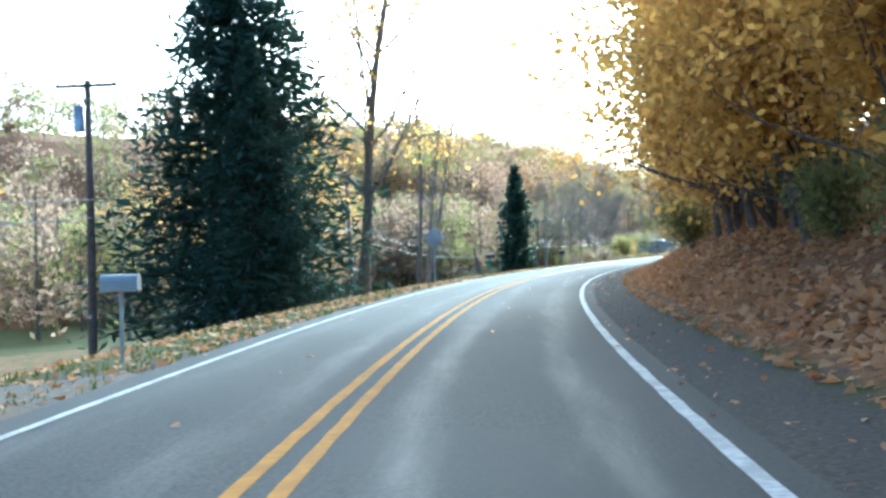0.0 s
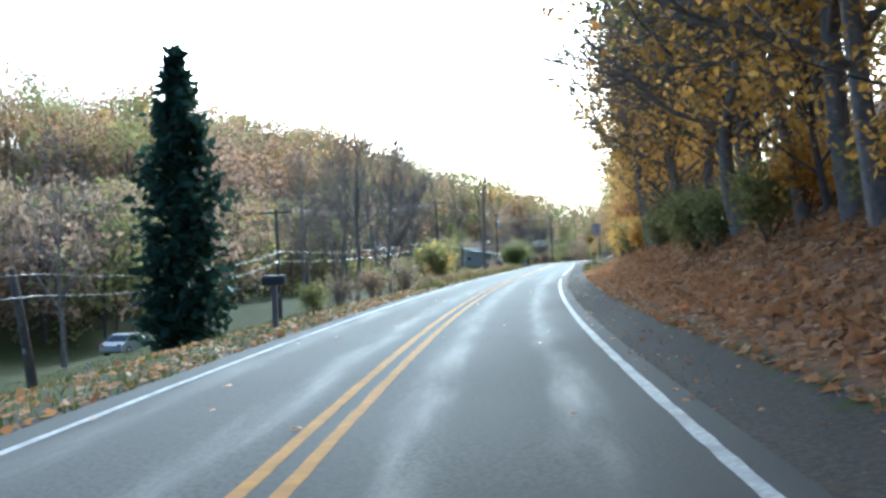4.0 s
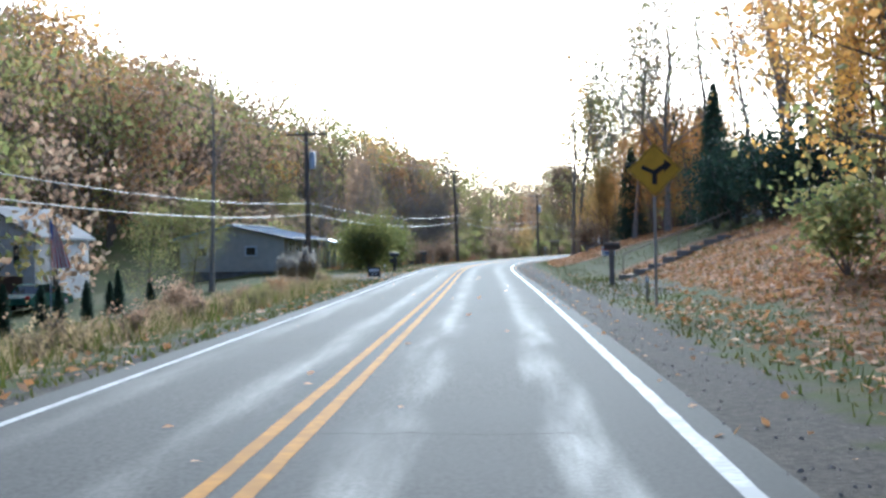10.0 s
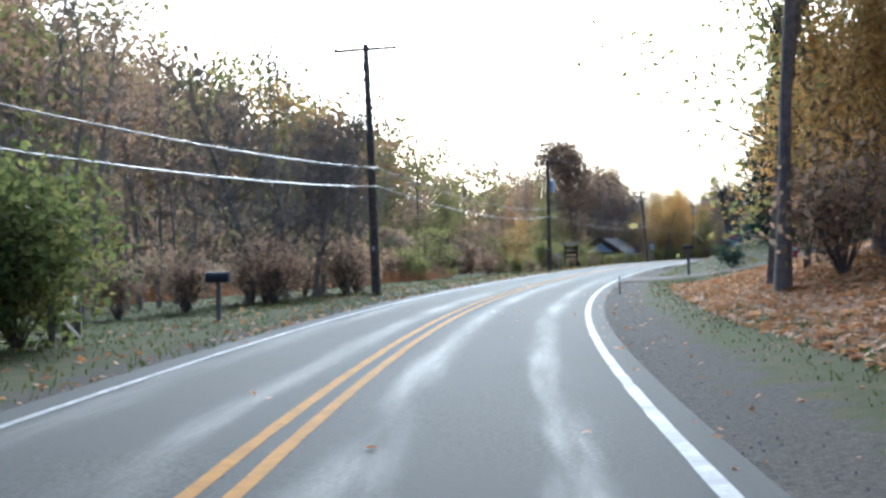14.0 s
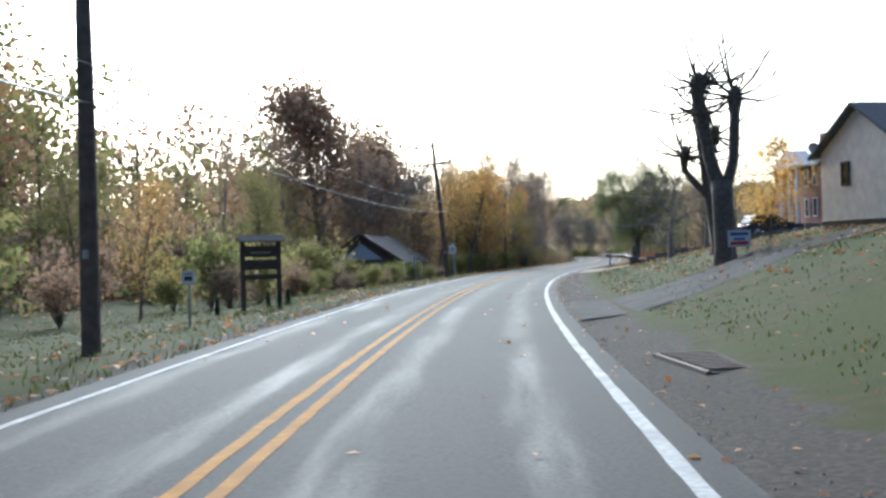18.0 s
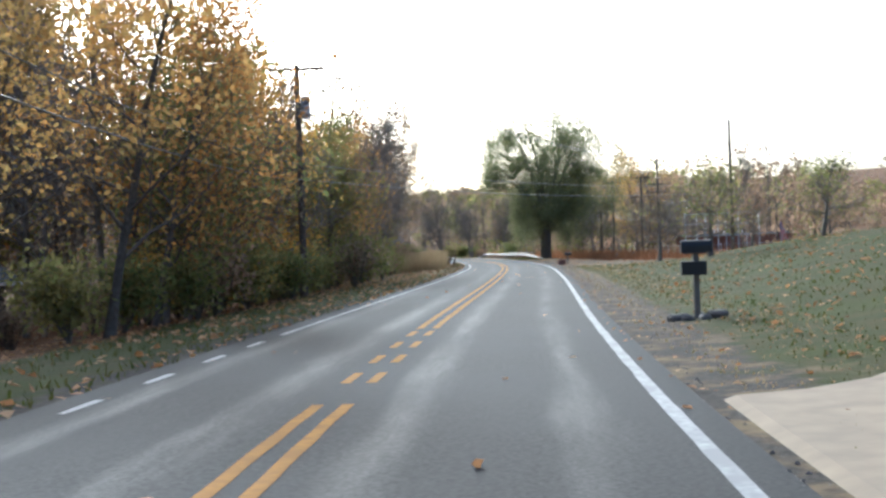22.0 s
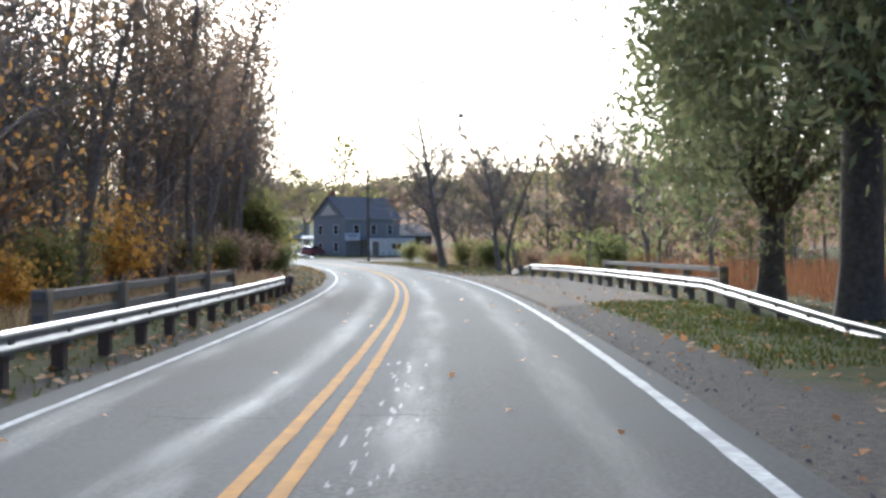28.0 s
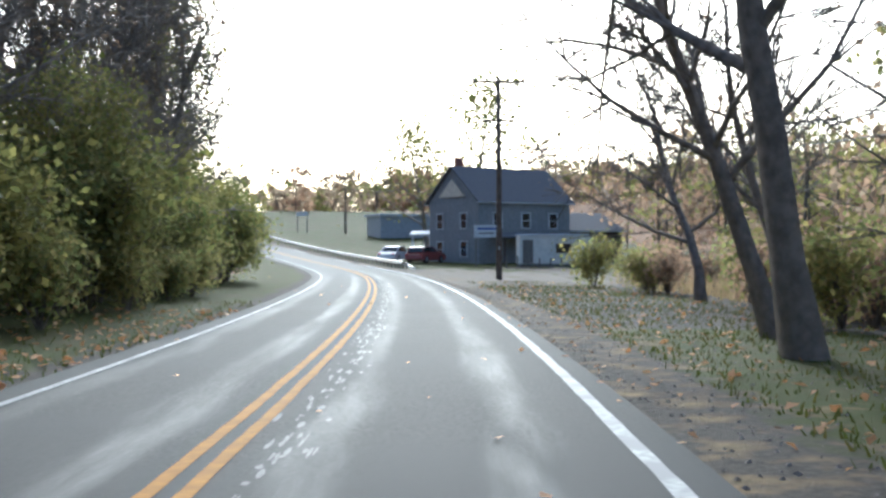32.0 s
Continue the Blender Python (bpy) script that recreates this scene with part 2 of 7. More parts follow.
def plan(s, n):
    """The place n metres to the right of the yellow line, s metres along it (arrays too)."""
    s, n = np.asarray(s, float), np.asarray(n, float)
    h, hf = np.interp(s, _s, _h), np.interp(s, _s, _hs)
    a = np.clip(n, -NEAR, NEAR)
    b = n - a
    return np.interp(s, _s, _x) + a * np.cos(h) + b * np.cos(hf), np.interp(s, _s, _y) + a * np.sin(h) + b * np.sin(hf)


def turn(s):
    """The road's heading at s, in degrees, as a turn about z."""
    return math.degrees(float(np.interp(s, _s, _h)))


# ---- the lie of the land: heights beside the road, at some distances from its yellow line ----
DIST = (0, 3.3, 4.6, 6.5, 9, 13, 19, 30, 60, 120, 260, 700)
RIGHT = [(-60, 0, 0, .05, 1.0, 2.9, 5.6, 9, 13, 18, 26, 40, 60), (110, 0, 0, .05, .95, 2.8, 5.5, 9, 13, 18, 26, 40, 60),
         (148, 0, 0, .05, .9, 2.7, 5.2, 8, 12, 17, 25, 38, 55), (166, 0, 0, .0, .12, .6, 1.9, 4.5, 8, 14, 24, 36, 50),
         (196, 0, 0, .0, .08, .4, 1.3, 3.2, 6, 10, 18, 30, 40), (218, 0, 0, .0, .12, 1.1, 2.5, 4.0, 5.5, 8, 12, 22, 32), (230, 0, 0, .0, .1, 1.0, 2.3, 3.6, 5, 7, 10, 20, 30),
         (258, 0, 0, .05, .5, 1.3, 2.2, 2.9, 3.3, 4, 6, 12, 20), (290, 0, 0, .02, .3, 1.0, 1.8, 2.7, 3.6, 6, 9, 14, 20),
         (316, 0, 0, .0, .1, .4, 1.2, 3.0, 3.8, 6, 9, 14, 20), (338, 0, 0, .05, .6, 1.7, 2.5, 3.2, 4, 6, 9, 14, 20),
         (362, 0, 0, .03, .5, 1.3, 1.9, 2.5, 3.2, 5, 8, 12, 16), (412, 0, 0, .02, .3, .8, 1.5, 2.5, 3.4, 5, 7, 10, 14),
         (450, 0, 0, .02, .2, .7, 1.3, 2.0, 2.6, 3.4, 4, 5, 8), (484, 0, 0, .0, .0, .0, .1, .3, .6, 1, 1, 3, 8),
         (515, 0, 0, .0, .0, -.05, -.4, -1.0, -1.4, -1.2, 0, 3, 8),
         (600, 0, 0, .0, -.02, -.1, -.4, -.8, -1, -1, 0, 4, 10), (700, 0, 0, 0, 0, 0, 0, 0, 0, 0, 1, 6, 30),
         (880, 0, 0, 0, 0, .1, .2, .4, .8, 1.5, 5, 16, 45)]
LEFT = [(-60, 0, 0, -.05, -.2, -.5, -1, -1.6, -2.5, -3, 2, 16, 40), (45, 0, 0, -.08, -.55, -1.3, -2.1, -2.9, -3.6, -3.8, -1, 8, 30),
        (84, 0, 0, -.08, -.6, -1.5, -2.3, -3.3, -4.3, -4.6, -2, 9, 32), (110, 0, 0, -.08, -.55, -1.4, -2.5, -3.6, -4.8, -5, -2, 9, 32), (150, 0, 0, -.05, -.4, -.9, -1.6, -2.8, -4.5, -3.5, 0, 12, 35),
        (178, 0, 0, -.05, -.3, -.6, -1.1, -1.8, -2.4, -1, 3, 15, 38),
        (205, 0, 0, -.05, -.3, -.6, -1.1, -1.7, -2.2, 1, 7, 20, 45), (244, 0, 0, -.03, -.2, -.5, -.9, -1.6, -2.5, 6, 22, 42, 60),
        (258, 0, 0, -.0, -.05, -.1, -.1, -.8, -2.1, 8, 25, 46, 60), (300, 0, 0, -.0, -.1, -.25, -.5, -.8, -1, 12, 30, 46, 55),
        (360, 0, 0, -.02, -.2, -.4, -.8, -1.1, -1, 9, 26, 40, 50),
        (420, 0, 0, -.02, -.2, -.5, -.9, -1.2, -1, 5, 17, 32, 45), (540, 0, 0, .0, -.1, -.2, -.2, -.2, 0, 2, 5, 14, 35),
        (580, 0, 0, .0, .15, .6, 1.2, 2, 2.8, 4, 6, 16, 35), (700, 0, 0, 0, 0, .3, .8, 1.5, 3, 5, 8, 20, 45),
        (880, 0, 0, 0, .1, .3, .8, 1.5, 3, 5, 8, 20, 45)]


def grade(s):
    """The road climbs gently past the last bend."""
    u = np.clip((np.asarray(s, float) - 640) / 100, 0, 1.6)
    return np.where(u < 1, 3.0 * u ** 3, 3.0 + 9.0 * (u - 1))


def land(s, n):
    """The ground's height at (s, n), without the small unevenness."""
    s, n = np.broadcast_arrays(np.asarray(s, float), np.asarray(n, float))
    out = np.zeros(s.shape)
    for table, side in ((RIGHT, n >= 0), (LEFT, n < 0)):
        knots = np.array([r[0] for r in table], float)
        cols = np.array([r[1:] for r in table], float)
        i = np.clip(np.searchsorted(knots, s) - 1, 0, len(knots) - 2)
        f = np.clip((s - knots[i]) / (knots[i + 1] - knots[i]), 0, 1)
        f = f * f * (3 - 2 * f)
        d = np.clip(np.abs(n), 0, 699)
        j = np.clip(np.searchsorted(DIST, d, side="right") - 1, 0, len(DIST) - 2)
        dd = np.array(DIST, float)
        g = (d - dd[j]) / (dd[j + 1] - dd[j])
        a = cols[i, j] * (1 - g) + cols[i, j + 1] * g
        b = cols[i + 1, j] * (1 - g) + cols[i + 1, j + 1] * g
        out = np.where(side, a * (1 - f) + b * f, out)
    return out + grade(s)


def rough(x, y, s, n):
    """Small humps of the soil, none on and beside the road."""
    k = np.clip((np.abs(n) - 4.5) / 8, 0, 1)
    return k * (0.09 * np.sin(x * 0.9 + 1.3 * np.sin(y * 0.7)) * np.sin(y * 1.1 + np.sin(x * 0.6)) + 0.05 * np.sin(x * 2.3 + y * 1.7))


def spot(s, n, up=0.0):
    """A place on the ground as a Vector."""
    x, y = plan(s, n)
    z = land(s, n) + rough(x, y, np.asarray(s, float), np.asarray(n, float)) - 0.02 * (abs(n) > 3.2)
    return Vector((float(x), float(y), float(z) + up))


def mesh_from(name, verts, faces, material, smooth=False):
    me = bpy.data.meshes.new(name)
    me.from_pydata([tuple(v) for v in verts], [], [tuple(f) for f in faces])
    me.materials.append(material)
    if smooth:
        me.polygons.foreach_set("use_smooth", [True] * len(me.polygons))
    me.update()
    return me


def quads(name, corners, material):
    """A mesh of loose quads: corners is an (N, 4, 3) array."""
    c = np.asarray(corners, np.float32).reshape(-1, 3)
    k = len(c) // 4
    me = bpy.data.meshes.new(name)
    me.vertices.add(4 * k)
    me.vertices.foreach_set("co", c.ravel())
    me.loops.add(4 * k)
    me.loops.foreach_set("vertex_index", np.arange(4 * k, dtype=np.int32))
    me.polygons.add(k)
    me.polygons.foreach_set("loop_start", np.arange(0, 4 * k, 4, dtype=np.int32))
    me.materials.append(material)
    me.update(calc_edges=True)
    return me


def grid_mesh(name, ss, ns, height, material, uv=False):
    s, n = np.meshgrid(ss, ns, indexing="ij")
    x, y = plan(s, n)
    z = height(s, n, x, y)
    v = np.stack([x, y, z], -1).reshape(-1, 3)
    a, b = len(ss), len(ns)
    i = (np.arange(a - 1)[:, None] * b + np.arange(b - 1)[None, :]).ravel()
    f = np.stack([i, i + 1, i + b + 1, i + b], 1)[:, ::-1]
    me = mesh_from(name, v.tolist(), f.tolist(), material, True)
    if uv:
        lay = me.uv_layers.new(name="plan")
        idx = np.empty(len(me.loops), np.int32)
        me.loops.foreach_get("vertex_index", idx)
        lay.data.foreach_set("uv", np.stack([n.ravel()[idx], s.ravel()[idx]], 1).ravel().astype(np.float32))
    return me


def ground_mat():
    """Soil under leaves and grass: lawn, leaf litter, gravel verge, by the plan."""
    m = mat("ground_cover", (0.039, 0.050, 0.011), 0.95, (0.074, 0.064, 0.024), 2.2, 0.03, 38, col3=(0.05, 0.06, 0.012), scale3=0.3, spec=0.1)
    nt = m.node_tree
    b = nt.nodes["Principled BSDF"]
    lawn = b.inputs["Base Color"].links[0].from_socket
    at_ = nt.nodes.new("ShaderNodeAttribute")
    at_.attribute_name = "cover"
    geo = nt.nodes.new("ShaderNodeNewGeometry")
    sp = nt.nodes.new("ShaderNodeSeparateColor")
    nt.links.new(at_.outputs["Color"], sp.inputs[0])

    def layer(base, fac, c1, c2, scale):
        nz = nt.nodes.new("ShaderNodeTexNoise")
        nz.inputs["Scale"].default_value, nz.inputs["Detail"].default_value = scale, 6
        nt.links.new(geo.outputs["Position"], nz.inputs["Vector"])
        mr = nt.nodes.new("ShaderNodeMapRange")
        mr.inputs[1].default_value, mr.inputs[2].default_value = 0.36, 0.64
        nt.links.new(nz.outputs[0], mr.inputs[0])
        cm = nt.nodes.new("ShaderNodeMix")
        cm.data_type = "RGBA"
        cm.inputs[6].default_value, cm.inputs[7].default_value = (*c1, 1), (*c2, 1)
        nt.links.new(mr.outputs[0], cm.inputs[0])
        n2 = nt.nodes.new("ShaderNodeTexNoise")
        n2.inputs["Scale"].default_value, n2.inputs["Detail"].default_value = 1.6, 6
        nt.links.new(geo.outputs["Position"], n2.inputs["Vector"])
        ad = nt.nodes.new("ShaderNodeMath")
        ad.operation = "ADD"
        nt.links.new(fac, ad.inputs[0])
        nt.links.new(n2.outputs[0], ad.inputs[1])
        m2 = nt.nodes.new("ShaderNodeMapRange")
        m2.inputs[1].default_value, m2.inputs[2].default_value = 0.9, 1.1
        nt.links.new(ad.outputs[0], m2.inputs[0])
        mm = nt.nodes.new("ShaderNodeMix")
        mm.data_type = "RGBA"
        nt.links.new(m2.outputs[0], mm.inputs[0])
        nt.links.new(base, mm.inputs[6])
        nt.links.new(cm.outputs[2], mm.inputs[7])
        return mm.outputs[2]

    c = layer(lawn, sp.outputs[0], (0.24, 0.12, 0.052), (0.09, 0.047, 0.023), 7)
    c = layer(c, sp.outputs[1], (0.088, 0.077, 0.064), (0.045, 0.039, 0.033), 16)
    c = layer(c, sp.outputs[2], (0.27, 0.19, 0.10), (0.17, 0.13, 0.07), 5)
    nt.links.new(c, b.inputs["Base Color"])
    return m


def ramp(v, a, b):
    return np.clip((v - a) / (b - a), 0, 1)


def cover(s, n):
    """How far the ground is covered by fallen leaves, gravel and dry grass: three numbers from 0 to 1."""
    r, l = n > 0, n < 0
    d = np.abs(n)
    leaves = np.where(r, np.where(s < 160, ramp(d, 4.2, 4.8), np.where(s < 205, 0.55 * ramp(d, 4.6, 6) + 0.45 * ramp(d, 9, 12), 0)), 0.0)
    leaves = np.where(r & (s >= 205) & (s < 236), 0.9 * ramp(d, 6, 7.5), leaves)
    leaves = np.where(r & (s >= 236) & (s < 250), 0.3 * ramp(d, 6, 9), leaves)
    leaves = np.where(r & (s >= 250) & (s < 300), 0.85 * ramp(d, 5, 6.5), leaves)
    leaves = np.where(r & (s >= 300) & (s < 400), 0.34 * ramp(d, 8, 14), leaves)
    leaves = np.where(r & (d > 60), np.where(s < 390, 0.8, 0.3), leaves)
    leaves = np.where(s > 690, 0.9 * ramp(d, 40, 60), leaves)
    leaves = np.where(l & (s < 60), 0.5 * ramp(d, 3.6, 5), leaves)
    leaves = np.where(l & (d > 45), 0.9, leaves)
    leaves = np.where(l & (s > 400), np.where((s > 545) & (s < 592), 0.85 * ramp(d, 4.0, 5.4), 0.75 * ramp(d, 6, 8)), leaves)
    gravel = np.where(r, ramp(d, 5.2, 3.9) * np.where(s < 420, 0.75, 0.8), ramp(d, 4.4, 3.0) * 0.72)
    gravel = np.where(r & (s > 214) & (s < 232), np.maximum(gravel, 0.8 * ramp(d, 7.5, 6)), gravel)
    gravel = np.where(r & (s > 478) & (s < 527), np.maximum(gravel, 0.62 * ramp(d, 15, 11)), gravel)
    gravel = np.where(r & (s > 555) & (s < 586), np.maximum(gravel, 0.85 * ramp(d, 9.5, 7)), gravel)
    gravel = np.where(r & (s > 606) & (s < 640), np.maximum(gravel, ramp(d, 22, 18)), gravel)
    gravel = np.where(l & (s > 4) & (s < 16), np.maximum(gravel, 0.6 * ramp(d, 14, 9)), gravel)
    gravel = np.where(l & (s > 231) & (s < 241), np.maximum(gravel, 0.75 * ramp(d, 12, 8)), gravel)
    dry = np.where(r & (s > 400), 0.42 * ramp(d, 9, 4), 0.0)
    dry = np.where(r & (s > 470) & (s < 590), ramp(d, 13, 17), dry)
    dry = np.where(r & (s > 478) & (s < 527), np.maximum(dry, 0.55 * ramp(d, 3.6, 4.6)), dry)
    dry = np.where(l & (s > 150) & (s < 230), 0.6 * ramp(d, 3.4, 4.2) * ramp(d, 12, 8), dry)
    dry = np.where(l & (s > 455) & (s < 505), 0.75 * ramp(d, 3.4, 4.4), dry)
    return leaves, gravel, dry


near_n = list(np.arange(-20, 20.1, 1.0))
far_n = [24, 30, 37, 45, 60, 80, 105, 140, 190, 260, 360, 500, 700, 1100, 1800]
NS = np.array([-v for v in far_n[::-1]] + near_n + far_n, float)
SS = np.concatenate([[-1200, -500, -200, -100], np.arange(-60, 660, 2.0), np.arange(660, 1100, 20.0), [1200, 1500, 2200, 3200]])


ground_me = grid_mesh("ground", np.clip(SS, S0, S1), NS, lambda s, n, x, y: land(s, n) + rough(x, y, s, n) - 0.02 - 0.28 * ramp(np.abs(n), 3.05, 2.0), ground_mat())
# stretch the ends of the sheet to the horizon, straight on
co = np.empty(len(ground_me.vertices) * 3, np.float32)
ground_me.vertices.foreach_get("co", co)
co = co.reshape(len(SS), len(NS), 3)
for i, sv in enumerate(SS):
    e = sv - np.clip(sv, S0, S1)
    hh = _h[0] if e < 0 else _h[-1]
    co[i, :, 0] += -np.sin(hh) * e
    co[i, :, 1] += np.cos(hh) * e
ground_me.vertices.foreach_set("co", co.ravel())
ca = ground_me.color_attributes.new("cover", "FLOAT_COLOR", "POINT")
gs, gn = np.meshgrid(np.clip(SS, S0, S1), NS, indexing="ij")
cv = np.stack([*cover(gs, gn), np.ones(gs.shape)], -1).reshape(-1, 4)
ca.data.foreach_set("color", cv.ravel().astype(np.float32))
ground_me.update()
ground = tagged(new("ground", ground_me), "uneven ground of lawn, fallen leaves and gravel verge", "ground", kind="structure")

# ---- the road ----
PL, PR = -2.85, 3.16
ROAD_S = np.arange(-60, 1090, 2.0)
road = tagged(new("road", grid_mesh("road", ROAD_S, np.array([PL - .25, PL, -2.0, -1, 0, 1, 2, 2.9, PR, PR + .25]),
                                    lambda s, n, x, y: grade(s) + np.where((n < PL - .1) | (n > PR + .1), -0.09, 0.012 * (1 - (n / 3) ** 2)), ASPHALT, True)),
              "worn grey asphalt of a two-lane country road", "road", kind="structure")


def stripe(name, n, w, material, s0=-60, s1=1080, wear=0.0, label=""):
    """A painted line with uneven, worn edges, 4 mm over the asphalt."""
    ss = np.arange(s0, s1, 0.5)
    rnd = np.random.RandomState(int(abs(n) * 100) + 3)
    j1, j2 = rnd.uniform(-wear, wear, len(ss)), rnd.uniform(-wear, wear, len(ss))
    x1, y1 = plan(ss, n - w / 2 + j1)
    x2, y2 = plan(ss, n + w / 2 + j2)
    zz = grade(ss) + 0.012 * (1 - (n / 3) ** 2) + 0.005
    v = [p for a, b, c, d, z in zip(x1, y1, x2, y2, zz) for p in ((a, b, z), (c, d, z))]
    f = [(2 * i, 2 * i + 1, 2 * i + 3, 2 * i + 2) for i in range(len(ss) - 1)]
    ob = tagged(new(name, mesh_from(name, v, f, material)), label, "road marking", kind="structure")
    return ob


for n_ in (-0.135, 0.135):
    stripe("yellow_line", n_, 0.115, YELLOW, s1=412.0, wear=0.007, label="solid yellow centre line painted on the asphalt")
    for k_ in range(4):
        stripe("yellow_line", n_, 0.11, YELLOW, s0=413.2 + k_ * 2.2, s1=414.3 + k_ * 2.2, wear=0.012, label="worn remnant of the yellow centre line")
    stripe("yellow_line", n_, 0.115, YELLOW, s0=421.5, s1=588.0, wear=0.007, label="solid yellow centre line painted on the asphalt")
    stripe("yellow_line", n_ * 0.82, 0.105, YELLOW, s0=587.5, wear=0.007, label="solid yellow centre line painted on the asphalt")
stripe("white_edge_line", -2.42, 0.095, WHITE_LINE, s1=408, wear=0.006, label="thin worn white edge line")
for k_ in range(5):
    stripe("white_edge_line", -2.42, 0.09, WHITE_LINE, s0=409 + k_ * 2.4, s1=410.3 + k_ * 2.4, wear=0.01, label="worn remnant of the white edge line")
stripe("white_edge_line", -2.42, 0.095, WHITE_LINE, s0=421, wear=0.006, label="thin worn white edge line")
stripe("white_edge_line", 2.87, 0.125, WHITE_LINE, s1=142, wear=0.008, label="worn white edge line along the shoulder")
stripe("white_edge_line", 2.87, 0.125, WHITE_LINE, s0=152, s1=172, wear=0.015, label="broken white edge line along the shoulder")
stripe("white_edge_line", 2.87, 0.125, WHITE_LINE, s0=176, s1=386, wear=0.008, label="worn white edge line along the shoulder")
stripe("white_edge_line", 2.87, 0.125, WHITE_LINE, s0=386.6, wear=0.008, label="worn white edge line along the shoulder")

# ---- cracks and tar seams in the asphalt ----
rc_ = np.random.RandomState(41)
CV, CF = [], []
for i_ in range(70):
    s_, n_ = rc_.uniform(0, 620), rc_.uniform(-2.6, 2.8)
    across = True
    k_ = rc_.randint(5, 13)
    pts_ = []
    for j_ in range(k_):
        pts_.append((s_, n_))
        s_ += rc_.normal(0, 0.05) if across else rc_.uniform(0.2, 0.6)
        n_ += rc_.uniform(0.1, 0.35) if across else rc_.normal(0, 0.02)
    w_ = rc_.uniform(0.004, 0.008)
    for j_, (a_, b_) in enumerate(pts_):
        b_ = min(max(b_, -2.7), 3.0)
        for q_ in (-1, 1):
            x_, y_ = plan(a_ + (q_ * w_ if across else 0), b_ + (0 if across else q_ * w_))
            CV.append((float(x_), float(y_), 0.012 * (1 - (b_ / 3) ** 2) + 0.0035))
        if j_:
            m_ = len(CV) - 4
            CF.append((m_, m_ + 1, m_ + 3, m_ + 2) if not across else (m_ + 1, m_, m_ + 2, m_ + 3))
tagged(new("road_cracks", mesh_from("road_cracks", CV, CF, mat("tar_seam", (0.014, 0.014, 0.014), 0.95, (0.022, 0.022, 0.022), 8, spec=0.03))), "dark cracks and tar seams in the asphalt", "road crack", kind="stuff")

# ---- pale streaky patches, small irregular flecks just over the asphalt ----
PALE = mat("worn_aggregate", (0.115, 0.115, 0.112), 0.75, (0.065, 0.065, 0.063), 22, 0.006, 60, col3=(0.085, 0.085, 0.083), scale3=3.0, spec=0.3)
rw_ = np.random.RandomState(52)
SV, SF = [], []
for s0_, s1_, nc_, wide_, k_ in ((580, 652, 0.44, 0.13, 620), (516, 530, 0.5, 0.16, 60), (548, 566, 0.55, 0.16, 50)):
    for i_ in range(k_):
        s_, n_ = rw_.uniform(s0_, s1_), nc_ + rw_.normal(0, wide_ * 0.7)
        L_, w_ = rw_.uniform(0.05, 0.32), rw_.uniform(0.008, 0.035)
        m_ = len(SV)
        for a_ in np.linspace(0, 2 * math.pi, 9)[:-1]:
            f_ = rw_.uniform(0.55, 1.1)
            x_, y_ = plan(s_ + L_ * f_ * math.cos(a_), n_ + w_ * f_ * math.sin(a_))
            SV.append((float(x_), float(y_), float(grade(s_)) + 0.012 * (1 - (n_ / 3) ** 2) + 0.0028))
        SF.append(tuple(range(m_, m_ + 8)))
tagged(new("road_scuffs", mesh_from("road_scuffs", SV, SF, PALE)), "pale streaky patches on the asphalt beside the yellow line", "road wear", kind="stuff")

# ---- parts and trees ----
def part(name, me, parent, label=""):
    """Links a mesh (or a bmesh turned into one) as one part under its parent."""
    ob = new(name, me)
    ob.parent = parent
    if label:
        tagged(ob, label)
    return ob


def thing(name, label, category, m=None, group=""):
    """A top-level Empty at the base of a thing, which holds its parts."""
    ob = new(name)
    ob.empty_display_size = 0.2
    if m is not None:
        ob.matrix_world = m
    return tagged(ob, label, category, group)


def tubes(name, chains, material, sides=5):
    """Tapered limbs: each chain is a list of (point, radius)."""
    V, F = [], []
    ang = np.linspace(0, 2 * math.pi, sides, endpoint=False)
    for ch in chains:
        P = np.array([c[0] for c in ch], float)
        R = np.array([c[1] for c in ch], float)
        T = np.gradient(P, axis=0)
        T /= np.linalg.norm(T, axis=1)[:, None] + 1e-9
        ref = np.where(np.abs(T[:, 2:3]) > 0.9, np.array([[1.0, 0, 0]]), np.array([[0, 0, 1.0]]))
        U = np.cross(T, ref)
        U /= np.linalg.norm(U, axis=1)[:, None] + 1e-9
        W_ = np.cross(T, U)
        k = sides if R[0] > 0.035 else 3
        a = ang if k == sides else np.linspace(0, 2 * math.pi, 3, endpoint=False)
        base = len(V)
        ring = P[:, None] + R[:, None, None] * (np.cos(a)[None, :, None] * U[:, None] + np.sin(a)[None, :, None] * W_[:, None])
        V.extend(ring.reshape(-1, 3).tolist())
        for i in range(len(P) - 1):
            for j in range(k):
                b0, b1 = base + i * k, base + (i + 1) * k
                F.append((b0 + j, b0 + (j + 1) % k, b1 + (j + 1) % k, b1 + j))
        F.append(tuple(base + (len(P) - 1) * k + j for j in range(k)))
    return mesh_from(name, V, F, material, True)


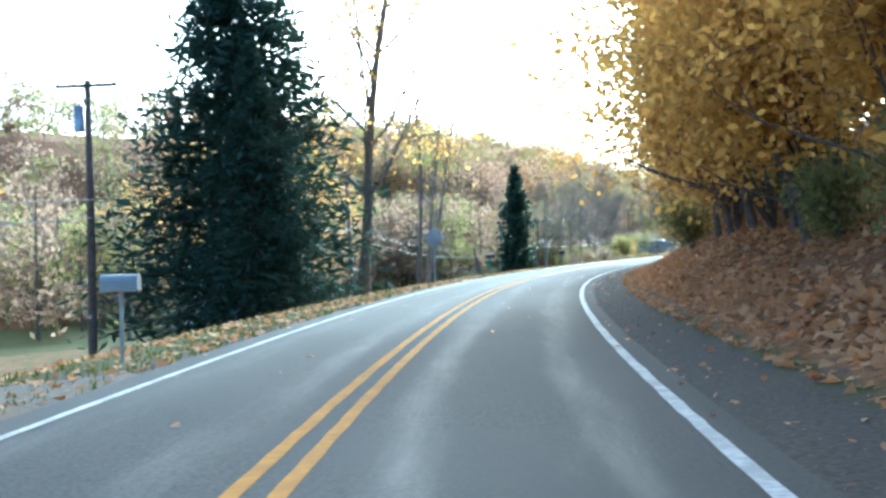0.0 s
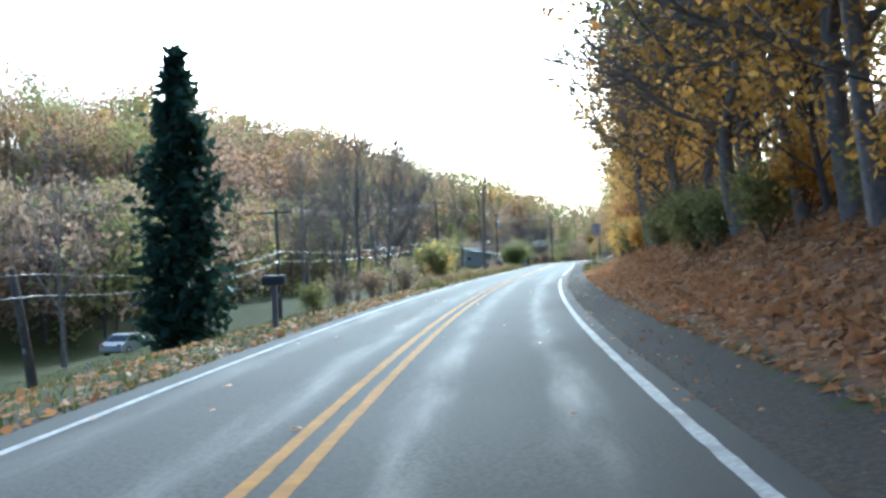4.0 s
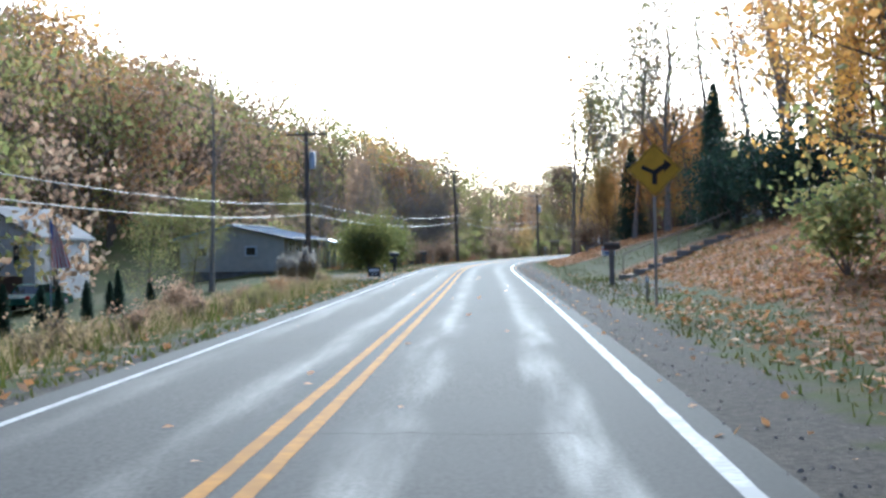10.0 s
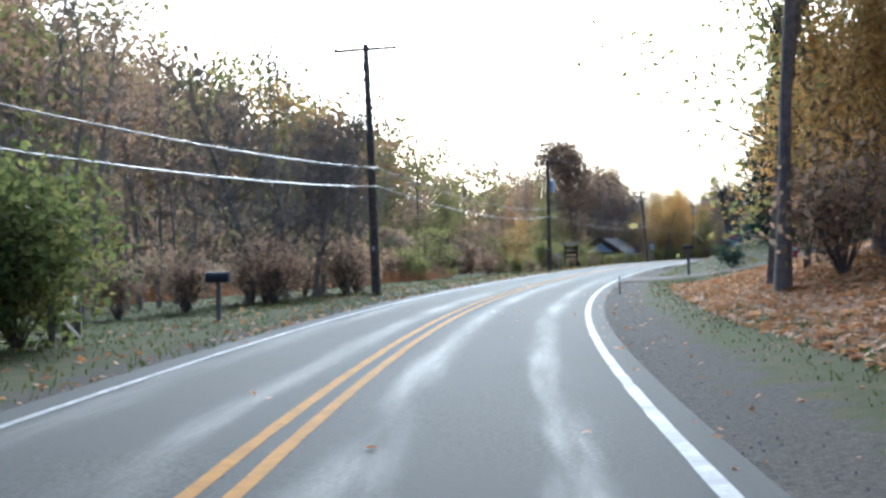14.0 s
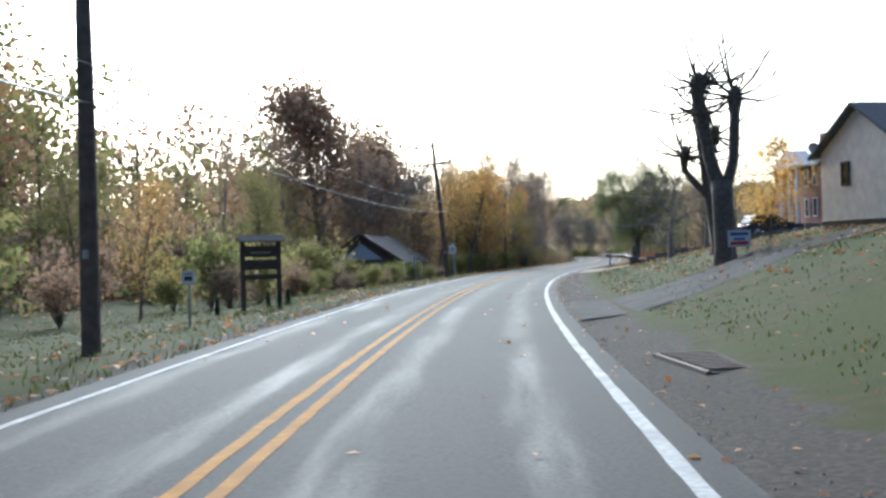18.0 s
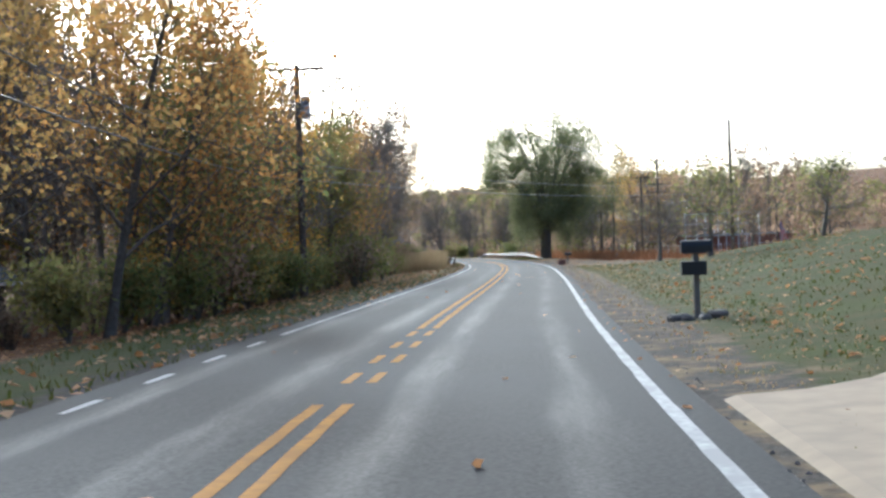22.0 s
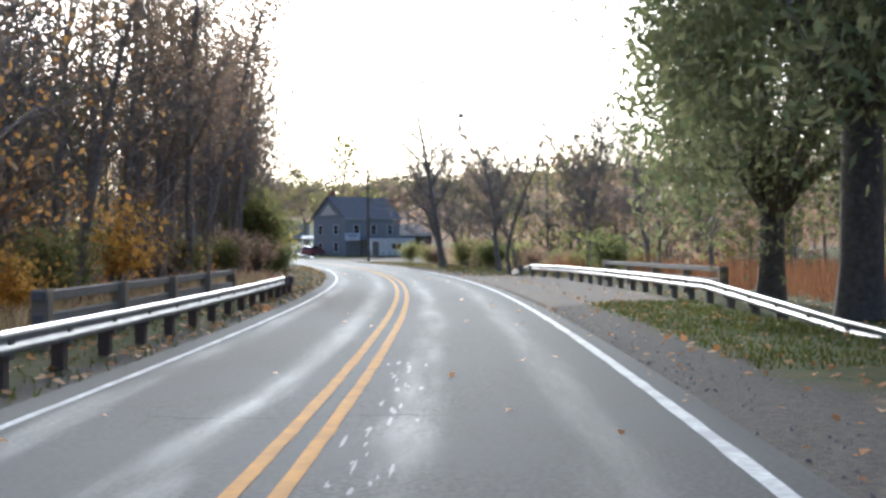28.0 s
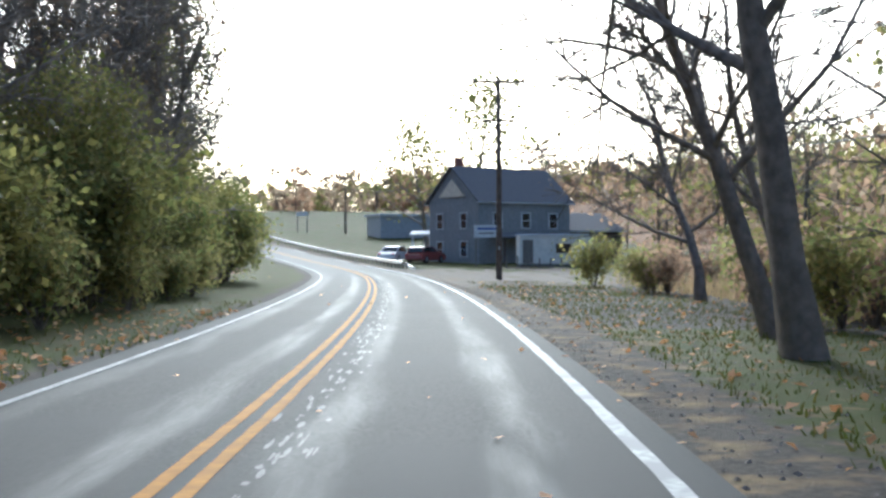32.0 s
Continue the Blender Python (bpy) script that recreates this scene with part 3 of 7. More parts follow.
def leaf_quads(rnd, centres, size, long=1.0, flat=0.0, droop=0.0):
    """Folded leaf shapes round the given centres."""
    c = np.asarray(centres, float)
    k = len(c)
    u = rnd.normal(size=(k, 3))
    u[:, 2] = u[:, 2] * (1 - flat) - droop
    u /= np.linalg.norm(u, axis=1)[:, None] + 1e-9
    w = np.cross(u, rnd.normal(size=(k, 3)))
    w /= np.linalg.norm(w, axis=1)[:, None] + 1e-9
    sz = size * rnd.uniform(0.6, 1.35, (k, 1))
    a, b = u * sz * long * 0.5, w * sz * 0.36
    return np.stack([c - a, c + b - a * 0.1, c + a, c - b - a * 0.1], 1)


def grow(rnd, h, r, crown0=0.3, spread=0.45, nb=16, up=0.5, wander=0.05, subs=4, twigs=3, thick=1.0):
    """The limbs of a broad-leaved tree, as chains, and the places of its twigs' tips."""
    chains, tips = [], []
    pts, p, d = [], np.zeros(3), np.array([rnd.normal(0, wander), rnd.normal(0, wander), 1.0])
    steps = 9
    for i in range(steps + 1):
        f = i / steps
        pts.append((p.copy(), max(r * (1 - f) ** 0.8, 0.012) * (1.35 if i == 0 else 1)))
        d += rnd.normal(0, wander, 3)
        d /= np.linalg.norm(d)
        p = p + d * h / steps
    chains.append(pts)
    P = np.array([q[0] for q in pts])

    def along(f):
        x = f * steps
        i = min(int(x), steps - 1)
        return P[i] + (P[i + 1] - P[i]) * (x - i)

    for b in range(nb):
        f = crown0 + (1 - crown0) * (b + rnd.uniform(0, 1)) / nb
        f = min(f, 0.98)
        az_ = b * 2.4 + rnd.uniform(-0.5, 0.5)
        L = h * spread * (1.05 - 0.75 * (f - crown0) / (1 - crown0)) * rnd.uniform(0.65, 1.15)
        tilt = up + 0.5 * f + rnd.uniform(-0.2, 0.2)
        d = np.array([math.cos(az_) * math.cos(tilt), math.sin(az_) * math.cos(tilt), math.sin(tilt)])
        q, ch = along(f), []
        r0 = max(r * (1 - f) ** 0.8 * 0.5, 0.014 * thick)
        for i in range(5):
            ch.append((q.copy(), max(r0 * (1 - i / 5), 0.008 * thick)))
            d = d + rnd.normal(0, 0.14, 3) + np.array([0, 0, 0.05])
            d /= np.linalg.norm(d)
            q = q + d * L / 4
        chains.append(ch)
        tips.append(ch[-1][0])
        for sb in range(subs):
            k = 1 + sb % 4
            o, d2 = ch[k][0], rnd.normal(0, 0.8, 3) + d * 0.9 + np.array([0, 0, 0.35])
            d2 /= np.linalg.norm(d2)
            l2 = L * 0.42 * rnd.uniform(0.6, 1.2)
            c2 = [(o, max(r0 * 0.4, 0.014 * thick)), (o + d2 * l2 * 0.5 + rnd.normal(0, 0.05 * l2, 3), max(r0 * 0.25, 0.011 * thick)), (o + d2 * l2, 0.008 * thick)]
            chains.append(c2)
            tips.extend([c2[1][0], c2[2][0]])
            for tw in range(twigs):
                o2 = c2[1][0] + (c2[2][0] - c2[1][0]) * rnd.uniform(0, 1)
                d3 = d2 + rnd.normal(0, 0.6, 3)
                d3 /= np.linalg.norm(d3)
                l3 = l2 * 0.5 * rnd.uniform(0.5, 1.1)
                chains.append([(o2, 0.010 * thick), (o2 + d3 * l3, 0.006 * thick)])
                tips.append(o2 + d3 * l3)
    return chains, np.array(tips)


def broadleaf(seed, h=12, r=0.16, leaves=2400, size=0.17, clump=0.5, leaf=None, bark=None, **kw):
    rnd = np.random.RandomState(seed)
    chains, tips = grow(rnd, h, r, **kw)
    trunk = tubes("trunk", chains, bark or BARK)
    crown = None
    if leaves:
        c = tips[rnd.randint(0, len(tips), leaves)] + rnd.normal(0, clump, (leaves, 3))
        c[:, 2] = np.maximum(c[:, 2], 0.15)
        crown = quads("crown", leaf_quads(rnd, c, size, 1.3, 0.2, 0.25), leaf or AUTUMN)
    return trunk, crown


def conifer(seed, h=12, r=0.2, wide=0.28, base=0.06, whorls=34, per=9, needles=13, size=0.34, column=False, thin=1.5):
    rnd = np.random.RandomState(seed)
    chains = [[(np.array([0, 0, h * i / 8]), max(r * (1 - i / 8), 0.012)) for i in range(9)]]
    cs, us = [], []
    for w in range(whorls):
        f = base + (1 - base) * (w / whorls) ** 0.95
        for b in range(per):
            az_ = rnd.uniform(0, 6.283)
            shape = (1 - f) ** 0.85 if not column else min(1, 1.35 * (1 - f) ** 0.75)
            L = h * wide * shape * rnd.uniform(0.6, 1.12) + 0.1
            z = h * f + rnd.uniform(-0.15, 0.15)
            dz = 0.55 * L
            end = np.array([math.cos(az_) * L, math.sin(az_) * L, z + (dz if column else -0.22 * L)])
            if rnd.rand() < 0.5:
                chains.append([(np.array([0, 0, z]), 0.02 + r * 0.12 * (1 - f)), (end, 0.006)])
            k = max(2, int(needles * (0.4 + shape)))
            t = rnd.uniform(0.25, 1.02, k)
            p = np.array([0, 0, z]) + (end - np.array([0, 0, z])) * t[:, None] + rnd.normal(0, 0.09 * L + 0.05, (k, 3))
            cs.append(p)
    c = np.concatenate(cs)
    return tubes("trunk", chains, BARK), quads("crown", leaf_quads(rnd, c, size, thin, 0.35, 0.25), NEEDLE)


def bush(seed, h=2.2, wide=1.5, leaves=1500, size=0.12, leaf=None, stems=9):
    rnd = np.random.RandomState(seed)
    chains, tips = [], []
    for i in range(stems):
        a = rnd.uniform(0, 6.28)
        d = np.array([math.cos(a) * rnd.uniform(0.1, 0.8) * wide, math.sin(a) * rnd.uniform(0.1, 0.8) * wide, h * rnd.uniform(0.6, 1.0)])
        chains.append([(np.zeros(3), 0.03), (d * 0.5 + rnd.normal(0, 0.1, 3), 0.018), (d, 0.006)])
        for k in range(4):
            o = d * rnd.uniform(0.35, 0.95)
            e = o + rnd.normal(0, 0.3 * wide, 3) * np.array([1, 1, 0.6]) + np.array([0, 0, 0.15 * h])
            chains.append([(o, 0.012), (e, 0.004)])
            tips += [e, (o + e) / 2]
        tips.append(d)
    tips = np.array(tips)
    c = tips[rnd.randint(0, len(tips), leaves)] + rnd.normal(0, 0.22 * wide, (leaves, 3)) * np.array([1, 1, 0.8])
    c[:, 2] = np.abs(c[:, 2])
    return tubes("stem", chains, BARK, 4), quads("foliage", leaf_quads(rnd, c, size, 1.3, 0.2, 0.2), leaf or OLIVE)


JOINED = {"verge weeds": [], "lawn edge trees": [], "trees in the low ground": [], "tangled trees": [], "wood edge trees": [], "trees on the rise": []}


def plant(kind, s, n, size=1.0, label="tree", category="tree", name="tree", group="", spin=None, tall=None, lean=(0, 0), names=("trunk", "crown")):
    trunk, crown = kind
    p = spot(s, n, -0.08)
    m = (Matrix.Translation(p) @ pose(0, 0, 0, lean[0], lean[1], turn(s)) @ pose(0, 0, 0, 0, 0, spin if spin is not None else random.uniform(0, 360)) @ Matrix.Diagonal((size, size, tall or size, 1)))
    if group in JOINED:
        JOINED[group].append((kind, m, label))
        return None
    ob = thing(name, label, category, m, group)
    part(names[0], trunk, ob)
    if crown:
        part(names[1], crown, ob)
    return ob


K_AUT = [broadleaf(11 + i, 12, 0.15, 4200, 0.165, 0.55, AUTUMN, nb=18, crown0=0.18) for i in range(3)]
K_GOLD = [broadleaf(21 + i, 8, 0.10, 4200, 0.16, 0.45, GOLD, nb=16, crown0=0.08, spread=0.5) for i in range(3)]
K_OLIVE = [broadleaf(31 + i, 10, 0.13, 4400, 0.165, 0.55, OLIVE, nb=18, crown0=0.1) for i in range(2)]
K_THIN = [broadleaf(41 + i, 14, 0.13, 1900, 0.14, 0.5, [AUTUMN, OLIVE, RUSSET][i], TWIG, nb=15, crown0=0.3, spread=0.3, up=0.8, subs=5, twigs=4, wander=0.035) for i in range(3)]
K_BARE = [broadleaf(51 + i, 12, 0.15, 260, 0.12, 0.25, RUSSET, TWIG, nb=17, crown0=0.22, spread=0.42, up=0.65, subs=7, twigs=5, wander=0.06, thick=1.5) for i in range(3)]
K_FINE = [broadleaf(56 + i, 12, 0.2, 420, 0.09, 0.3, RUSSET, TWIG, nb=18, crown0=0.16, spread=0.44, up=0.5, subs=10, twigs=9, wander=0.09, thick=1.7) for i in range(2)]
K_BROWN = [broadleaf(91 + i, 13, 0.17, 3600, 0.12, 0.5, [RUST, RUSSET][i], TWIG, nb=17, crown0=0.2, spread=0.36, up=0.7, subs=7, twigs=5, wander=0.05) for i in range(2)]
K_APPLE = [broadleaf(81 + i, 3.3, 0.13, 1300, 0.10, 0.25, [OLIVE, RUSSET, GOLD][i], TWIG, nb=15, crown0=0.3, spread=0.7, up=0.2, subs=8, twigs=6, wander=0.05) for i in range(3)]
K_GNARL = broadleaf(95, 4.6, 0.2, 260, 0.09, 0.25, RUSSET, TWIG, nb=18, crown0=0.34, spread=0.85, up=0.25, subs=9, twigs=7, wander=0.07, thick=1.5)
K_SPRUCE = [conifer(61 + i, 12, 0.2, 0.27, whorls=40, per=11, needles=44, size=0.125, thin=2.6) for i in range(2)]
K_CEDAR = [conifer(65, 10, 0.16, 0.15, 0.0, 38, 9, 12, 0.30, True)]
K_BUSH = [bush(71 + i, 2.2, 1.4, 1500, 0.15, OLIVE) for i in range(2)] + [bush(75, 2.0, 1.4, 1100, 0.13, RUSSET, 16)] + [bush(76, 2.4, 1.5, 1300, 0.15, GOLD)]
SHRUB = ("stem", "foliage")


def grove(name, items, label):
    """Trees too far to pick apart, joined: one mesh of trunks and one for each colour of leaf."""
    ob = tagged(thing(name, label, "trees"), kind="stuff")
    sets = {}
    for kind, m, _ in items:
        for k, me in enumerate(kind):
            if me:
                sets.setdefault((k, me.materials[0].name), []).append((me, np.array(m)))
    for (k, _), list_ in sets.items():
        V, F, base = [], [], 0
        for me, m in list_:
            v = np.empty(len(me.vertices) * 3, np.float32)
            me.vertices.foreach_get("co", v)
            v = v.reshape(-1, 3) @ m[:3, :3].T + m[:3, 3]
            tot = np.empty(len(me.polygons), np.int32)
            me.polygons.foreach_get("loop_total", tot)
            idx = np.empty(len(me.loops), np.int32)
            me.loops.foreach_get("vertex_index", idx)
            V.append(v)
            F.append((tot, idx + base))
            base += len(v)
        V = np.concatenate(V)
        tot, idx = np.concatenate([f[0] for f in F]), np.concatenate([f[1] for f in F])
        j = bpy.data.meshes.new("trunks" if k == 0 else "foliage")
        j.vertices.add(len(V))
        j.vertices.foreach_set("co", V.astype(np.float32).ravel())
        j.loops.add(len(idx))
        j.loops.foreach_set("vertex_index", idx.astype(np.int32))
        j.polygons.add(len(tot))
        j.polygons.foreach_set("loop_start", np.concatenate([[0], np.cumsum(tot)[:-1]]).astype(np.int32))
        j.materials.append(list_[0][0].materials[0])
        j.update(calc_edges=True)
        tagged(part(j.name.split(".")[0], j, ob), kind="stuff")
    return ob


# far hillside woods: many small trees joined, one mesh for each colour
def far_tree(rnd, leaves, low, twigs=0):
    """A tree one metre high: its limbs and the places of its leaf clumps, in uneven boughs with gaps."""
    k = 12
    zz = rnd.uniform(low, 0.84, k)
    sp = 0.2 * np.sqrt(np.clip(1.15 - np.abs(zz - 0.62) * 1.2, 0.1, 1))
    blobs = np.stack([rnd.normal(0, 1, k) * sp, rnd.normal(0, 1, k) * sp, zz], 1)
    br = rnd.uniform(0.10, 0.19, k)
    i = rnd.randint(0, k, leaves)
    v = rnd.normal(size=(leaves, 3))
    v /= np.linalg.norm(v, axis=1)[:, None]
    c = blobs[i] + v * (br[i] * rnd.uniform(0.3, 1.1, leaves) ** 0.7)[:, None] * np.array([1, 1, 0.8])
    chains = [[(np.zeros(3), 0.011), (np.array([rnd.normal(0, .02), rnd.normal(0, .02), 0.5]), 0.008), (np.array([0, 0, 0.78]), 0.002)]]
    for b in blobs[:9]:
        chains.append([(np.array([0, 0, b[2] * 0.7]), 0.004), (b + np.array([0, 0, 0.08]), 0.0012)])
    for q in range(twigs):
        z0 = rnd.uniform(0.25, 0.85)
        e = np.array([rnd.normal(0, 0.13), rnd.normal(0, 0.13), z0 + rnd.uniform(0.08, 0.28)])
        m_ = np.array([e[0] * 0.5, e[1] * 0.5, z0 + 0.05])
        chains.append([(np.array([0, 0, z0]), 0.0035), (m_, 0.0022), (e, 0.0007)])
        chains.append([(m_, 0.002), (m_ + np.array([rnd.normal(0, 0.06), rnd.normal(0, 0.06), rnd.uniform(0.05, 0.16)]), 0.0006)])
    return chains, c


def woods(name, rnd, places, material, hs, leaves, size, label, low=0.25, twigs=0):
    """One stretch of wood: joined leaves and trunks of trees at the given (s, n) places."""
    cs, chains = [], []
    tmpl = [far_tree(rnd, leaves, low, twigs) for _ in range(6)]
    for s, n in places:
        ch, c = tmpl[rnd.randint(6)]
        h = rnd.uniform(*hs)
        p = np.array(spot(s, n, -0.1))
        a = rnd.uniform(0, 6.28)
        R = np.array([[math.cos(a), -math.sin(a), 0], [math.sin(a), math.cos(a), 0], [0, 0, 1]])
        sc = np.array([h * rnd.uniform(0.8, 1.2)] * 2 + [h])
        cs.append((c * sc) @ R.T + p)
        chains += [[((np.array(q) * sc) @ R.T + p, r * h) for q, r in chn] for chn in ch]
    ob = thing(name, label, "woods")
    tagged(ob, kind="stuff")
    tagged(part("foliage", quads("foliage", leaf_quads(rnd, np.concatenate(cs), size, 1.2), material), ob), kind="stuff")
    tagged(part("trunks", tubes("trunks", chains, TWIG if twigs > 20 else BARK, 3), ob), kind="stuff")
    return ob


def scatter(rnd, k, s0, s1, n0, n1):
    return np.stack([rnd.uniform(s0, s1, k), rnd.uniform(n0, n1, k)], 1)


rnd = np.random.RandomState(5)
for material, share, word in ((RUSSET, 0.44, "russet"), (OLIVE, 0.32, "olive green"), (AUTUMN, 0.19, "orange brown"), (GOLD, 0.05, "yellow")):
    def cnt(k):
        return max(2, int(k * share))
    woods("hillside_woods", rnd, np.concatenate([scatter(rnd, cnt(120), 225, 300, -90, -36), scatter(rnd, cnt(190), 300, 430, -95, -38)]), {"orange brown": RUST, "yellow": AUTUMN}.get(word, material), (17, 24), 900, 0.5,
          "wooded hillside with %s autumn crowns" % word, 0.12)
    woods("hillside_woods", rnd, np.concatenate([scatter(rnd, cnt(150), 100, 700, -230, -95), scatter(rnd, cnt(70), -50, 110, -240, -80), scatter(rnd, cnt(70), 400, 660, -90, -32)]), {"orange brown": RUST, "yellow": OLIVE}.get(word, material), (15, 21), 420, 0.85,
          "wooded hillside with %s autumn crowns" % word, 0.12)
    woods("valley_woods", rnd, np.concatenate([scatter(rnd, cnt(60), -20, 100, -90, -36), scatter(rnd, cnt(50), 40, 240, -210, -95), scatter(rnd, cnt(50), 205, 258, -40, -24), scatter(rnd, cnt(110), 100, 225, -95, -34), scatter(rnd, cnt(80), 158, 196, -62, -30), scatter(rnd, cnt(60), 60, 160, -70, -42)]), {"orange brown": RUSSET, "yellow": AUTUMN}.get(word, material), (9, 14.5), 560, 0.42,
          "wood in the low ground with %s crowns" % word, 0.1, 6)
    woods("bank_woods", rnd, np.concatenate([scatter(rnd, cnt(95), -40, 214, 19, 50), scatter(rnd, cnt(30), 240, 330, 45, 110)]), material, (11, 17), 480, 0.42,
          "wood on the steep bank with %s crowns" % word, 0.1, 6)
    woods("field_woods", rnd, np.concatenate([scatter(rnd, cnt(100), 400, 660, 62, 150), scatter(rnd, cnt(90), 395, 520, 40, 66), scatter(rnd, cnt(30), 540, 650, 24, 46), scatter(rnd, cnt(70), 640, 720, 30, 80)]), {"orange brown": RUSSET, "yellow": OLIVE}.get(word, material), (12, 17.5), 340, 0.55,
          "line of trees behind the fields with %s crowns" % word, 0.08, 8)
    woods("distant_woods", rnd, np.concatenate([scatter(rnd, cnt(130), 720, 1000, -200, -14), scatter(rnd, cnt(420), 705, 960, 62, 320), scatter(rnd, cnt(160), 800, 1080, 20, 480)]), {"orange brown": RUSSET, "yellow": OLIVE}.get(word, material), (8, 12.5), 230, 0.95,
          "distant wooded hills with %s crowns" % word, 0.04)
    woods("thicket", rnd, np.concatenate([scatter(rnd, cnt(110), 300, 420, -40, -23), scatter(rnd, cnt(55), 440, 575, -30, -11), scatter(rnd, cnt(10), 404, 440, -32, -21)]), {"orange brown": RUSSET, "yellow": OLIVE}.get(word, material), (3.5, 8), 420, 0.34,
          "thicket of %s shrubs and young trees at the wood's edge" % word, 0.05)
    woods("roadside_woods", rnd, np.concatenate([scatter(rnd, cnt(50), 432, 470, -26, -11), scatter(rnd, cnt(170), 505, 594, -26, -9), scatter(rnd, cnt(40), 594, 660, -26, -11)]), RUSSET if material is GOLD else material, (8, 13), 260, 0.15,
          "half-bare roadside wood with thin %s leaves" % word, 0.1, 34)

# ---- trees along the road ----
random.seed(3)
BANK = "autumn tree with brown and orange leaves on the leafy bank"
for i in range(50):
    s, n = random.uniform(-6, 200), random.uniform(9.2, 16)
    if s > 155:
        n += 5
    plant(random.choice(K_AUT + K_THIN + K_THIN + K_OLIVE), s, n, random.uniform(1.05, 1.5), BANK, group="bank trees", lean=(random.uniform(-4, 4), random.uniform(-9, 1)))
for i in range(24):
    s = 6 + i * 6.6 + random.uniform(-2, 2)
    plant(random.choice(K_GOLD + K_AUT[:1]), s, random.uniform(8, 10.5) + (4 if s > 150 else 0), random.uniform(0.75, 1.1), "small tree with golden yellow leaves leaning over the bank", group="bank trees", lean=(random.uniform(-5, 5), -12))
for i in range(44):
    s = 8 + i * 4.3 + random.uniform(-2, 2)
    plant(random.choice(K_BUSH), s, random.uniform(6.6, 9) + (5 if s > 155 else 0), random.uniform(0.6, 1.0), "tangled brown and green brush on the bank", "bush", "bush", group="bank brush", names=SHRUB)
K_BOUGH = [bush(341 + i, 5.4, 2.9, 5200, 0.17, m_, 18) for i, m_ in enumerate((AUTUMN, GOLD, RUST))]
for s, n, z, k in ((167, 9.4, 0.8, 2), (172, 9.2, 0.95, 0), (177, 9.8, 1.05, 0), (182, 10.2, 1.1, 2), (187, 9.6, 1.0, 0), (192, 9.8, 1.0, 1), (197, 9.4, 0.9, 0), (180, 13, 1.6, 0), (190, 13, 1.6, 1), (172, 12.5, 1.5, 0)):
    plant(K_BOUGH[k], s, n, z, "dense orange brown boughs hanging to the ground at the wood's edge", "bush", "bush", group="boughs at the wood's edge", names=SHRUB)
for s, n, z, k in ((17, 7.9, 0.9, 1), (23, 7.3, 1.05, 1), (30, 7.5, 1.15, 1), (37, 7.6, 1.1, 0), (44, 8.0, 1.0, 1), (53, 8.4, 0.9, 0)):
    plant(K_BOUGH[k], s, n, z, "golden yellow boughs leaning over the leafy bank", "bush", "bush", group="boughs on the bank", lean=(0, -10), names=SHRUB)
# a big golden tree where the wood comes nearest to the road
plant(K_GOLD[1], 34, 7.6, 1.25, "broad tree with golden yellow leaves over the shoulder", lean=(0, -8))
plant(K_GOLD[2], 62, 8.2, 1.15, "golden tree with orange leaves on the leafy bank", lean=(0, -8))
plant(K_GOLD[0], 72, 7.8, 1.05, "golden tree with orange leaves on the leafy bank", lean=(0, -8))
for s, n, z in ((178, 12, 1.15), (186, 14, 1.25), (194, 12.5, 1.1), (171, 10.5, 0.95)):
    plant(random.choice(K_GOLD), s, n, z, "dense tree with orange brown leaves at the wood's edge", lean=(0, -6))

for i in range(14):
    s, n = 186 + i * 2.0, random.uniform(9.5, 15)
    plant(random.choice(K_AUT + K_THIN[:1] + K_GOLD[:2]), s, n, random.uniform(0.6, 1.0), "orange brown tree at the edge of the wood", group="wood edge trees", lean=(0, random.uniform(-8, 2)))
for i in range(11):
    plant(random.choice(K_BUSH[1:]), 190 + i * 2.1, random.uniform(8.2, 10.5), random.uniform(0.6, 1.0), "brown brush at the wood's edge", "bush", "bush", group="bank brush", names=SHRUB)

# the left side, the first stretch
plant(K_SPRUCE[0], 45, -10.0, 2.0, "large dark green spruce beside the road", tall=1.4)
plant(K_SPRUCE[1], 41.5, -8.6, 0.85, "smaller dark green spruce beside a larger one")
plant(broadleaf(201, 18, 0.25, 4200, 0.17, 0.6, GOLD, TWIG, nb=20, crown0=0.2, spread=0.4, up=0.6, subs=6, twigs=4), 48.8, -6.3, 1.0, "tall bare maple with a few yellow leaves on the verge")
TWIN = broadleaf(202, 15, 0.13, 90, 0.14, 0.3, GOLD, TWIG, nb=14, crown0=0.3, spread=0.11, up=1.0, subs=4, twigs=3)
for s, n, z, l in ((66.4, -7.6, 1.0, -1), (67.0, -7.3, 0.95, 1), (66.8, -7.1, 0.8, 5)):
    plant(TWIN, s, n, z, "slim bare tree of a group of three on the verge", group="slim trees on the verge", lean=(0, l))
plant(K_CEDAR[0], 116.8, -10.9, 1.15, "dark columnar cedar beside the lawn", tall=1.14)
plant(K_BARE[0], 139.1, -8.3, 0.85, "thin bare tree with few leaves on the verge", tall=0.95)
plant(K_BARE[1], 146, -7.5, 0.7, "thin bare tree with few leaves on the verge", tall=0.9)
for s, n, z in ((30, -24, 1.1), (36, -20, 0.8), (22, -22, 0.9), (58, -30, 1.0), (76, -30, 1.1), (92, -34, 1.2), (104, -28, 1.0), (124, -30, 1.1), (141, -26, 1.1), (150, -20, 1.0), (128, -36, 1.2), (112, -40, 1.2)):
    plant(random.choice(K_AUT + K_THIN + K_BARE), s, n, z, "half-bare autumn tree in the low ground", group="trees in the low ground")
